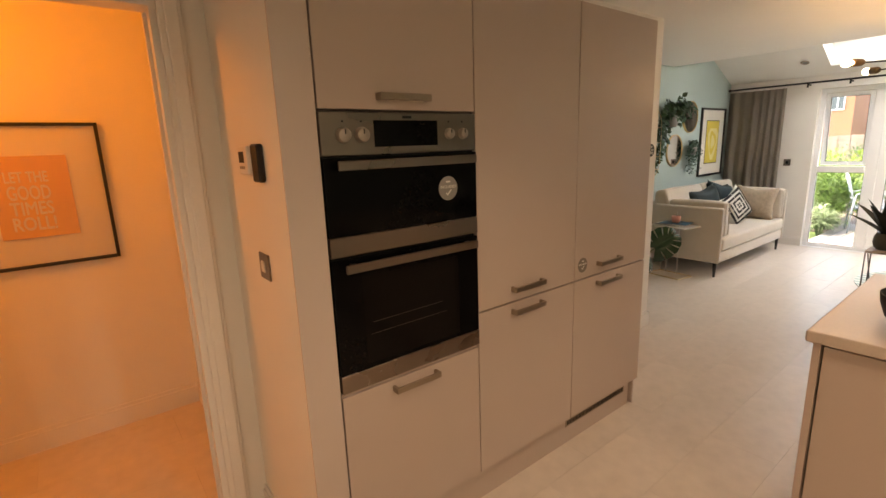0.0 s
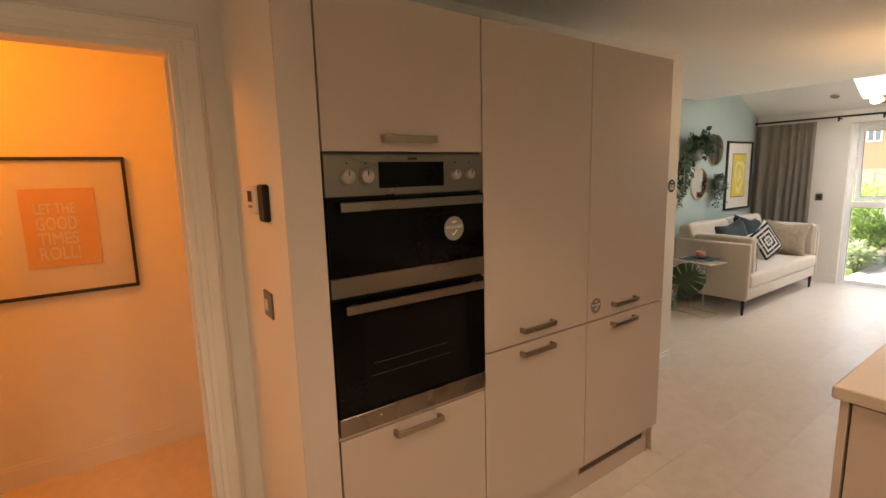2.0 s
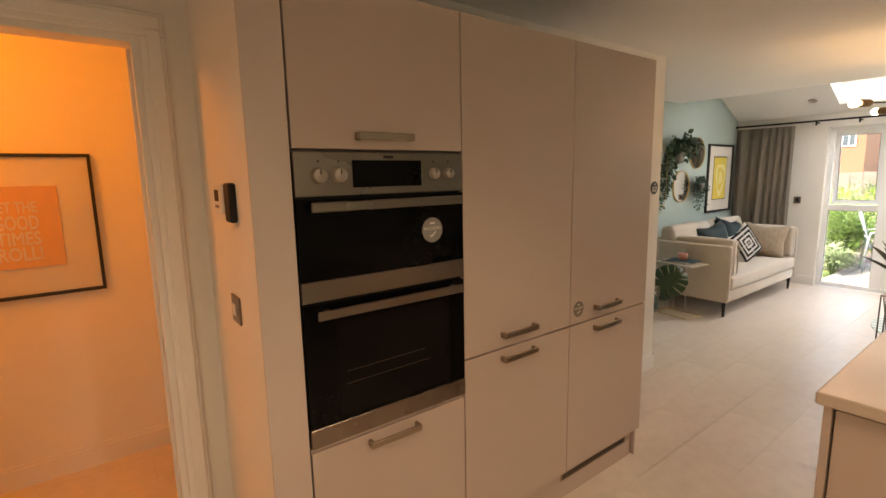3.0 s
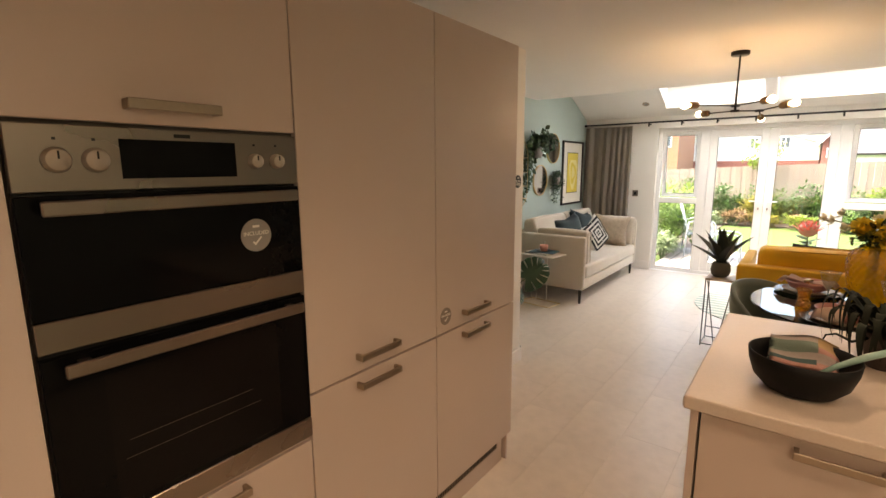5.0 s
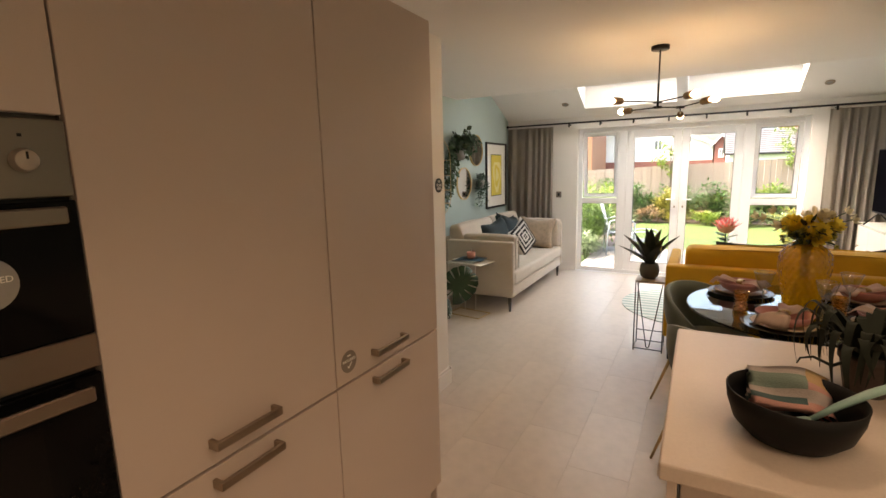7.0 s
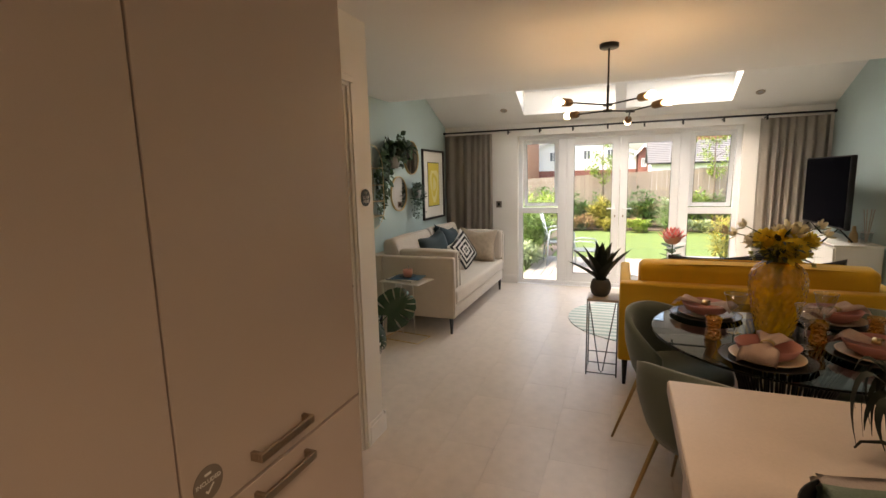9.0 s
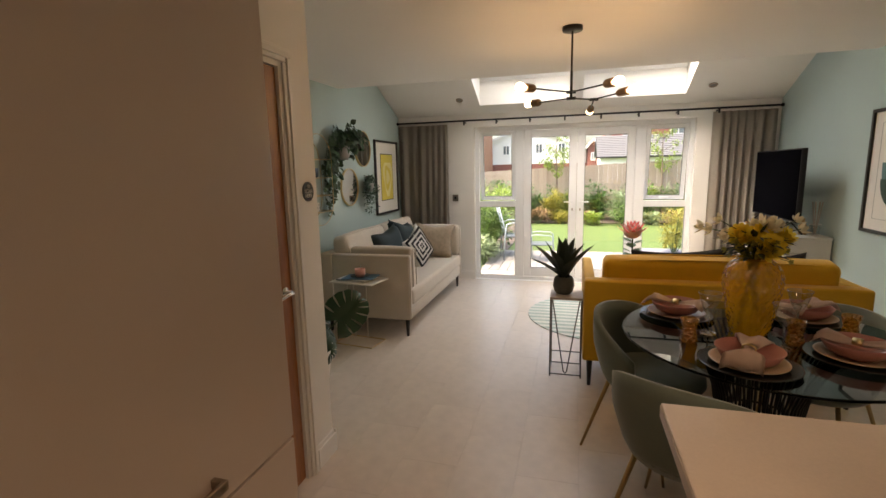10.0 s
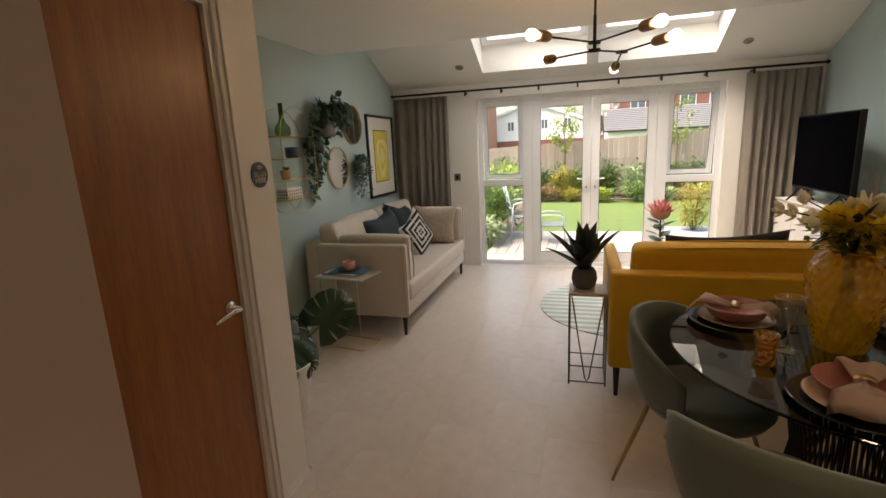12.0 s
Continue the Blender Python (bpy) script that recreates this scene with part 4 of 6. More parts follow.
p = picture_x("black-framed orange typographic print in a deep mount", -1.84, 1, -1.35, -0.416, 0.995, 1.712, 0.016, 0.03)
ORANGE = mat("orange_card", (0.70, 0.44, 0.20), 0.8, scale=4, vary=0.05)
part("card", one_box(-1.8295, -1.822, -0.876, -0.570, 1.148, 1.553), ORANGE, p, "orange card with pale lettering")
for word, z0, z1 in (("LET THE", 1.424, 1.478), ("GOOD", 1.338, 1.410), ("TIMES", 1.262, 1.330), ("ROLL!", 1.184, 1.254)):
    ob = lettering(word, 0.07, Matrix.Identity(4), PALE, p, bold=0.0016)
    xs, ys = [v.co.x for v in ob.data.vertices], [v.co.y for v in ob.data.vertices]
    kx, ky = 0.168 / (max(xs) - min(xs)), (z1 - z0) / (max(ys) - min(ys))
    ob.matrix_basis = Matrix.Translation((-1.8212, -0.741 - kx * (max(xs) + min(xs)) / 2, z0 - ky * min(ys))) @ FACE_X @ Matrix.Diagonal((kx, ky, 1, 1))
part("glazing", one_box(-1.8165, -1.8150, -1.335, -0.431, 1.010, 1.697), thin_glass("picture_glazing", (0.99, 0.99, 0.99), 0.02, 0.0, 0.03), p, "clear picture glass")

# ---- round mirrors, wall planters, shelf ----
MIRROR = mat("mirror", (0.82, 0.83, 0.83), 0.02, 1.0, vary=0.0)
GOLD = mat("pale_gold", (0.60, 0.44, 0.22), 0.3, 1.0, vary=0.05)
for y, z in ((6.03, 1.795), (5.65, 1.368)):
    mr = thing("wall_mirror", "round wall mirror in a thin gold rim", "mirror", group="round mirrors")
    part("glass", disc_x(0.195, WEST + 0.004, y, z, 0.012, 40), MIRROR, mr)
    bm = bmesh.new()
    for r0, r1, x0, x1 in ((0.195, 0.204, 0.001, 0.024),):
        n = 48
        R = [[bm.verts.new((WEST + x, y + r * math.cos(2 * math.pi * i / n), z + r * math.sin(2 * math.pi * i / n))) for i in range(n)] for r, x in ((r0, x0), (r0, x1), (r1, x1), (r1, x0))]
        for a, b in zip(R, R[1:] + R[:1]):
            for i in range(n):
                bm.faces.new((a[i], a[(i + 1) % n], b[(i + 1) % n], b[i]))
    bmesh.ops.recalc_face_normals(bm, faces=bm.faces)
    part("rim", bm, GOLD, mr, "thin gold rim")


def leafy(name, colour, rough=0.45, vary=0.35, thin=0.0):
    """Leaf surface; each leaf of a mesh differs a little."""
    m = bpy.data.materials.new(name)
    m.use_nodes = True
    n, l = m.node_tree.nodes, m.node_tree.links
    b = n["Principled BSDF"]
    b.inputs["Roughness"].default_value = rough
    g = n.new("ShaderNodeNewGeometry")
    no = n.new("ShaderNodeTexNoise")
    no.inputs["Scale"].default_value = 30
    ad = n.new("ShaderNodeMath")
    ad.operation = "MULTIPLY_ADD"
    l.new(no.outputs[0], ad.inputs[0])
    ad.inputs[1].default_value = 0.4
    l.new(g.outputs["Random Per Island"], ad.inputs[2])
    r = n.new("ShaderNodeMapRange")
    r.inputs["From Max"].default_value = 1.4
    r.inputs["To Min"].default_value, r.inputs["To Max"].default_value = 1 - vary, 1 + vary
    l.new(ad.outputs[0], r.inputs[0])
    mu = n.new("ShaderNodeVectorMath")
    mu.operation = "SCALE"
    mu.inputs[0].default_value = colour
    l.new(r.outputs[0], mu.inputs["Scale"])
    l.new(mu.outputs[0], b.inputs["Base Color"])
    if thin:
        tl, mx = n.new("ShaderNodeBsdfTranslucent"), n.new("ShaderNodeMixShader")
        mx.inputs[0].default_value = thin
        l.new(mu.outputs[0], tl.inputs[0])
        l.new(b.outputs[0], mx.inputs[1])
        l.new(tl.outputs[0], mx.inputs[2])
        l.new(mx.outputs[0], n["Material Output"].inputs[0])
    return m


IVY = leafy("ivy_leaf", (0.022, 0.060, 0.018), 0.6, 0.6)
FERN = leafy("fern_leaf", (0.03, 0.075, 0.045))
STEMG = mat("green_stem", (0.06, 0.10, 0.03), 0.6)


def leaf(bm, p, d, up, length, width, fold=0.25, pointed=True, droop=0.0):
    """One folded leaf: four quads either side of a midrib."""
    d = Vector(d).normalized()
    up = Vector(up)
    side = d.cross(up)
    side = side.normalized() if side.length > 1e-4 else d.orthogonal().normalized()
    n = side.cross(d).normalized()
    p = Vector(p)
    rows = []
    for k, w in ((0, 0.12), (0.3, 0.9), (0.6, 0.85), (1, 0.03 if pointed else 0.4)):
        c = p + d * length * k - n * droop * length * k * k
        h = side * width / 2 * w
        rows.append((bm.verts.new(c - h + n * fold * width * w * 0.5), bm.verts.new(c), bm.verts.new(c + h + n * fold * width * w * 0.5)))
    for a, b in zip(rows, rows[1:]):
        bm.faces.new((a[0], a[1], b[1], b[0]))
        bm.faces.new((a[1], a[2], b[2], b[1]))


def rand_dir(r):
    z = r.uniform(-1, 1)
    a = r.uniform(0, 2 * math.pi)
    s = math.sqrt(1 - z * z)
    return Vector((s * math.cos(a), s * math.sin(a), z))


iv = thing("ivy_plant", "trailing variegated ivy in a small wall pot", "plant")
bm = bmesh.new()
lathe(bm, [(0, 1.66), (0.05, 1.66), (0.07, 1.70), (0.075, 1.80), (0.07, 1.80), (0.06, 1.78), (0, 1.78)], 20, (WEST + 0.08, 5.40))
part("pot", bm, GREYCARD, iv, "grey wall pot", True)
r = random.Random(3)
bm, bs = bmesh.new(), bmesh.new()
PY, PZ = 5.42, 1.79


def ivy_strand(pts, step, size):
    """A stem with single heart-shaped leaves set alternately along it."""
    tube(bs, pts, 0.0016, 4, ends=False)
    for a, b in zip(pts, pts[1:]):
        n = max(1, round((b - a).length / step))
        for k in range(n):
            p = a.lerp(b, (k + r.random()) / n)
            d = Vector((r.uniform(0.15, 0.8), r.uniform(-1, 1), r.uniform(-1.1, 0.25)))
            L = size * r.uniform(0.75, 1.25)
            leaf(bm, p + Vector((r.uniform(0, 0.02), 0, 0)), d, (1, 0, 0.5), L, L * 0.82, 0.22, True, 0.2)


# the crown over the pot
for i in range(46):
    out, rise = r.uniform(-0.25, 0.30), r.uniform(0.03, 0.24)
    pts = [Vector((WEST + 0.07 + 0.07 * math.sin(i * 1.7) * t + 0.05 * t, PY + out * t ** 0.8, PZ + rise * math.sin(t * 2.1) - 0.10 * t * t * abs(out) / 0.25)) for t in (0, 0.25, 0.5, 0.75, 1)]
    ivy_strand(pts, 0.030, 0.070)
# strands that hang down the wall, and a few that reach across to the mirrors
for y1, z1, sway in ((-0.33, 1.08, 0.03), (-0.30, 1.02, 0.05), (-0.26, 1.30, 0.04), (-0.20, 1.22, 0.05), (-0.35, 1.42, 0.03), (-0.15, 1.45, 0.04), (-0.23, 1.12, 0.03), (-0.08, 1.50, 0.03),
                     (-0.04, 1.30, 0.03), (0.03, 1.55, 0.02), (0.20, 1.57, 0.03), (0.27, 1.62, 0.03), (0.36, 1.80, 0.02)):
    ph = r.uniform(0, 6)
    pts = []
    for k in range(13):
        t = k / 12
        pts.append(Vector((WEST + 0.075 * (1 - t) + 0.022 + 0.012 * math.sin(7 * t + ph), PY + y1 * min(1, t * 3.2) ** 0.8 + sway * math.sin(5 * t + ph) * t,
                           PZ + 0.13 * math.sin(min(1, t * 3.2) * math.pi * 0.75) - (PZ - z1) * max(0, t - 0.18) / 0.82)))
    ivy_strand(pts, 0.023, 0.066)
part("leaves", bm, IVY, iv, "trailing heart-shaped ivy leaves")
part("stems", bs, STEMG, iv)
fp = thing("hanging_plant", "small trailing fern in a wall pot", "plant")
bm = bmesh.new()
lathe(bm, [(0, 1.30), (0.04, 1.30), (0.055, 1.34), (0.058, 1.40), (0.05, 1.40), (0, 1.385)], 18, (WEST + 0.07, 6.03))
part("pot", bm, GREYCARD, fp, "", True)
bm = bmesh.new()
for i in range(130):
    out, fall = r.uniform(-0.13, 0.15), r.uniform(0.02, 0.36)
    rise = r.uniform(0.03, 0.10)
    pts = []
    for k in range(9):
        t = k / 8
        pts.append(Vector((WEST + 0.07 + r.uniform(-0.02, 0.06) * t, 6.03 + out * min(1, 2 * t), 1.40 + rise * math.sin(math.pi * min(1, 1.4 * t)) - fall * t * t)))
    for k in range(1, 9):
        leaf(bm, pts[k], rand_dir(r) + Vector((0.3, 0, -0.4)), (1, 0, 0.2), 0.034, 0.013, 0.1)
part("leaves", bm, FERN, fp)

# wire shelf
sh = thing("wall_shelf", "oval gold wire wall shelf with four tiers", "shelf")
SHX = WEST + 0.16
YA, YB, ZA, ZB = 4.48, 5.06, 1.05, 1.88


def stadium(x, ya, yb, za, zb, n=12):
    rr = (yb - ya) / 2
    pts = []
    for i in range(n + 1):
        a = math.pi * i / n
        pts.append((x, (ya + yb) / 2 + rr * math.cos(a), zb - rr + rr * math.sin(a)))
    for i in range(n + 1):
        a = math.pi + math.pi * i / n
        pts.append((x, (ya + yb) / 2 + rr * math.cos(a), za + rr + rr * math.sin(a)))
    return pts + pts[:1]


for x, ya, yb in ((WEST + 0.006, YA, YB), (SHX, YA + 0.06, YB - 0.06)):
    part("hoop", bar(stadium(x, ya, yb, ZA, ZB), 0.0028, 6), GOLD, sh, "", True)
TIERS = (1.655, 1.485, 1.320, 1.170)
for z in TIERS:
    bm = bmesh.new()
    for a, b in (((WEST + 0.006, YA, z), (WEST + 0.006, YB, z)), ((SHX, YA + 0.06, z), (SHX, YB - 0.06, z)), ((WEST + 0.006, YA + 0.01, z), (SHX, YA + 0.07, z)), ((WEST + 0.006, YB - 0.01, z), (SHX, YB - 0.07, z))):
        tube(bm, [a, b], 0.003, 6)
    for k in range(4):
        x = WEST + 0.035 + k * 0.03
        tube(bm, [(x, YA + 0.03, z), (x, YB - 0.03, z)], 0.0018, 5)
    part("tier", bm, GOLD, sh, "", True)
BOTTLE = glass("green_bottle_glass", (0.16, 0.30, 0.10), 0.05)
SY_, SX_ = 4.69, WEST + 0.085
b_ = thing("bottle", "olive green glass bottle vase on the wire shelf", "vase")
bm = bmesh.new()
lathe(bm, [(0, 1.660), (0.05, 1.660), (0.062, 1.685), (0.058, 1.725), (0.03, 1.76), (0.018, 1.79), (0.017, 1.90), (0.022, 1.905), (0.014, 1.905), (0.013, 1.79), (0, 1.75)], 20, (SX_, SY_))
part("body", bm, BOTTLE, b_, "", True)
NAVY = mat("navy_ceramic", (0.03, 0.06, 0.09), 0.35, vary=0.1)
b_ = thing("cup", "navy blue ceramic cup on the wire shelf", "cup")
bm = bmesh.new()
lathe(bm, [(0, 1.490), (0.040, 1.490), (0.050, 1.50), (0.053, 1.575), (0.049, 1.575), (0.046, 1.50), (0, 1.497)], 20, (SX_, 4.78))
part("body", bm, NAVY, b_, "", True)
TERRA = mat("buff_pot", (0.52, 0.36, 0.17), 0.7, vary=0.1)
b_ = thing("cactus_pot", "small cactus in a buff patterned pot", "plant")
bm = bmesh.new()
lathe(bm, [(0, 1.325), (0.034, 1.325), (0.046, 1.40), (0.041, 1.40), (0.036, 1.385), (0, 1.385)], 18, (SX_, 4.67))
part("pot", bm, TERRA, b_, "", True)
bm = bmesh.new()
for i in range(26):
    a = i * 2.4
    leaf(bm, (SX_, 4.67, 1.385), (math.cos(a), math.sin(a), 1.2 + 0.5 * math.sin(i)), (0, 0, 1), 0.055, 0.013)
part("leaves", bm, FERN, b_)
b_ = thing("box", "black and cream patterned box on the wire shelf", "box")
part("body", one_box(SX_ - 0.05, SX_ + 0.05, 4.59, 4.79, 1.175, 1.262, bevel=0.006), MATBOARD, b_)
bm = bmesh.new()
for i in range(6):
    for j in range(3):
        y, z = 4.602 + i * 0.031 + 0.007 * (j % 2), 1.185 + j * 0.024
        vs = [bm.verts.new(c) for c in ((SX_ + 0.0508, y, z), (SX_ + 0.0508, y + 0.018, z), (SX_ + 0.0508, y + 0.009, z + 0.018))]
        bm.faces.new(vs)
for i in range(5):
    for j in range(3):
        x, z = SX_ - 0.045 + i * 0.018 + 0.005 * (j % 2), 1.183 + j * 0.024
        bm.faces.new([bm.verts.new(c) for c in ((x, 4.5892, z), (x + 0.014, 4.5892, z), (x + 0.007, 4.5892, z + 0.019))])
part("pattern", bm, FRAMEBLK, b_, "black triangle pattern")

# ---- cushions on the cream sofa ----
DTEAL = mat("teal_velvet", (0.0066, 0.0231, 0.0303), 0.7, scale=8, vary=0.2, bump=0.3, sheen=0.06)
BEIGEC = mat("beige_boucle", (0.34, 0.27, 0.20), 0.95, scale=30, vary=0.30, bump=1.0, fine=200)
BWBLACK = mat("black_print_cotton", (0.015, 0.015, 0.018), 0.9, bump=0.3)
BWWHITE = mat("white_cotton", (0.74, 0.72, 0.68), 0.9, bump=0.3)


def cushion(label, m, material, w=0.45, h=0.45, t=0.15, pinch=0.25):
    c = thing("cushion", label, "cushion", m, "loose cushions")
    part("cover", pillow(w, h, t, 12, pinch, 0.03), material, c, "", True)
    return c


cushion("teal velvet cushion resting on the cream sofa", pose(-1.30, 5.67, 0.69, -18, -8, 74), DTEAL, 0.50, 0.48, 0.22)
cushion("teal velvet cushion resting on the cream sofa", pose(-1.30, 6.14, 0.71, -18, 10, 82), DTEAL, 0.50, 0.50, 0.22)
cushion("beige textured cushion against the far sofa arm", pose(-1.04, 6.54, 0.655, -16, 6, 18), BEIGEC, 0.50, 0.46, 0.17)
bw = cushion("black and white labyrinth-pattern cushion on the cream sofa", pose(-1.07, 5.99, 0.655, -20, -26, 80), BWWHITE, 0.42, 0.42, 0.14)
bm = bmesh.new()
for q in range(4):
    sx, sz = (1, -1)[q % 2], (1, -1)[q // 2]
    for k in range(4):
        o = 0.004 + k * 0.050
        for u0, u1, v0, v1 in ((o, o + 0.026, 0.004, o + 0.026), (0.004, o + 0.026, o, o + 0.026)):
            n = 5
            for a in range(n):
                for b in range(n):
                    cs = []
                    for da, db in ((0, 0), (1, 0), (1, 1), (0, 1)):
                        x = (u0 + (u1 - u0) * (a + da) / n) * sx
                        z = (v0 + (v1 - v0) * (b + db) / n) * sz
                        puff = max(0.0, (1 - (x / 0.21) ** 4) * (1 - (z / 0.21) ** 4)) ** 0.5
                        cs.append(bm.verts.new((x, -0.07 * puff - 0.0035, z)))
                    bm.faces.new(cs)
part("pattern", bm, BWBLACK, bw, "black labyrinth print")
cushion("black cushion on the mustard sofa", pose(1.42, 4.585, 0.742, -14, 3, 180), BLACKCLOTH, 0.66, 0.42, 0.14, 0.05)
cushion("black cushion on the mustard sofa", pose(1.96, 4.58, 0.725, -14, 5, 176), BLACKCLOTH, 0.46, 0.40, 0.14, 0.06)

# ---- small side tables ----
CREAMMETAL = mat("cream_metal", (0.66, 0.62, 0.56), 0.45, 0.0, vary=0.03)
GREYMETAL = mat("grey_metal", (0.17, 0.16, 0.15), 0.4, 0.25, vary=0.05)
PALEWOOD = mat("pale_wood", (0.50, 0.42, 0.35), 0.5, scale=3, vary=0.12, stretch=(1, 8, 1))
ct = thing("side_table", "cream metal c-shaped side table beside the sofa", "table", pose(-1.19, 4.68, 0, 0, 0, -8))
part("tabletop", one_box(-0.22, 0.22, -0.15, 0.15, 0.560, 0.572, bevel=0.002), CREAMMETAL, ct)
for x, y in ((-0.19, -0.13), (-0.10, 0.05), (-0.19, 0.08), (0.02, 0.075)):
    part("leg", bar([(x, y, 0.006), (x, y, 0.562)], 0.005, 8), CREAMMETAL, ct, "", True)
part("base_frame", bar([(-0.19, -0.155, 0.006), (0.20, -0.155, 0.006), (0.20, 0.08, 0.006), (-0.19, 0.08, 0.006), (-0.19, -0.155, 0.006)], 0.005, 6), GOLD, ct)
MAGBLUE = mat("blue_cover", (0.05, 0.16, 0.26), 0.4, vary=0.25)
z = 0.573
for mt, dx, an, hh, lab in ((MATBOARD, -0.01, -9, 0.012, "thick pale magazine"), (NAVY, -0.02, -5, 0.004, "dark-covered magazine"), (MATBOARD, 0.0, -10, 0.007, "pale magazine"), (MAGBLUE, 0.03, 4, 0.006, "blue-covered magazine")):
    mg = thing("magazine", lab + " lying on the side table", "magazine", pose(-1.20 + dx, 4.68, z, 0, 0, an), "magazines on the side table")
    part("cover", one_box(-0.145, 0.145, -0.105, 0.105, 0, hh, bevel=0.001), mt, mg)
    z += hh + 0.0005
sc_ = thing("saucer", "dark blue saucer on the magazines", "saucer", pose(-1.17, 4.67, z))
bm = bmesh.new()
lathe(bm, [(0, 0), (0.05, 0), (0.085, 0.012), (0.088, 0.014), (0.05, 0.004), (0, 0.004)], 24)
part("dish", bm, NAVY, sc_, "", True)
PINK = mat("pink_ceramic", (0.62, 0.28, 0.22), 0.45, vary=0.08)
cp = thing("cup", "pink ceramic cup with a spoon on the saucer", "cup", pose(-1.17, 4.67, z + 0.0045))
bm = bmesh.new()
lathe(bm, [(0, 0), (0.035, 0), (0.045, 0.02), (0.048, 0.07), (0.044, 0.07), (0.040, 0.02), (0, 0.01)], 22)
part("body", bm, PINK, cp, "", True)
part("spoon", bar([(0.0, 0, 0.02), (0.008, 0.01, 0.115)], 0.003, 6), CHROME, cp)

ps = thing("plant_stand", "slim grey wire plant stand with a pale wooden top", "table", pose(0.628, 4.40, 0))
part("tabletop", one_box(-0.115, 0.115, -0.115, 0.115, 0.588, 0.606, bevel=0.002), PALEWOOD, ps)
for sx in (-1, 1):
    for sy in (-1, 1):
        part("leg", bar([(sx * 0.11, sy * 0.11, 0.0), (sx * 0.11, sy * 0.11, 0.588)], 0.005, 8), GREYMETAL, ps, "", True)
part("hairpin", bar([(-0.095, -0.11, 0.585), (-0.012, -0.11, 0.045), (0.0, -0.11, 0.03), (0.012, -0.11, 0.045), (0.095, -0.11, 0.585)], 0.0045, 8), GREYMETAL, ps, "", True)
for sy in (-1, 1):
    part("foot_bar", bar([(-0.11, sy * 0.11, 0.02), (0.11, sy * 0.11, 0.02)], 0.005, 8), GREYMETAL, ps)
for sx in (-1, 1):
    part("foot_bar", bar([(sx * 0.11, -0.11, 0.02), (sx * 0.11, 0.11, 0.02)], 0.005, 8), GREYMETAL, ps)
part("cross_bar", bar([(-0.11, 0.11, 0.115), (0.11, 0.11, 0.115)], 0.0045, 8), GREYMETAL, ps)
ag = thing("agave_plant", "dark agave in a round grey concrete pot", "plant", pose(0.605, 4.42, 0.6065))
CONC = mat("grey_concrete", (0.11, 0.11, 0.10), 0.85, scale=14, vary=0.15, bump=0.4, fine=90)
bm = bmesh.new()
lathe(bm, [(0, 0), (0.05, 0), (0.068, 0.02), (0.078, 0.06), (0.072, 0.105), (0.060, 0.128), (0.052, 0.128), (0.05, 0.11), (0, 0.11)], 26)
part("pot", bm, CONC, ag, "round concrete pot", True)
AGAVE = leafy("agave_leaf", (0.020, 0.030, 0.022), 0.5, 0.3)
bm = bmesh.new()
r = random.Random(11)
for i in range(13):
    a = i * 2.399
    tilt = 0.10 + 1.0 * (i / 13) ** 0.8
    d = Vector((math.cos(a) * math.sin(tilt), math.sin(a) * math.sin(tilt), math.cos(tilt)))
    L = r.uniform(0.29, 0.33) + 0.03 * (i / 13)
    side = d.cross(Vector((0, 0, 1))).normalized()
    n = side.cross(d).normalized()
    rows = []
    for k in range(7):
        t = k / 6
        w = 0.068 * (0.55 + 1.1 * t) * (1 - t) ** 0.9 + 0.0008
        c = Vector((0, 0, 0.115)) + d * L * t + n * 0.012 * math.sin(t * 2.5)
        rows.append([bm.verts.new(c + side * w + n * w * 0.45), bm.verts.new(c - n * 0.006 * (1 - t)), bm.verts.new(c - side * w + n * w * 0.45)])
    for p_, q_ in zip(rows, rows[1:]):
        bm.faces.new((p_[0], p_[1], q_[1], q_[0]))
        bm.faces.new((p_[1], p_[2], q_[2], q_[1]))
part("leaves", bm, AGAVE, ag, "stiff pointed dark leaves")

# monstera by the return wall
mo = thing("monstera_plant", "potted monstera with large split leaves in a tall white pot", "plant", pose(-1.05, 3.59, 0))
bm = bmesh.new()
lathe(bm, [(0, 0), (0.085, 0), (0.095, 0.01), (0.125, 0.18), (0.145, 0.33), (0.143, 0.338), (0.134, 0.335), (0.128, 0.30), (0, 0.30)], 32)
part("pot", bm, GLOSS, mo, "tall tapered white ceramic pot", True)
MONST = leafy("monstera_leaf", (0.016, 0.050, 0.018), 0.35, 0.25)


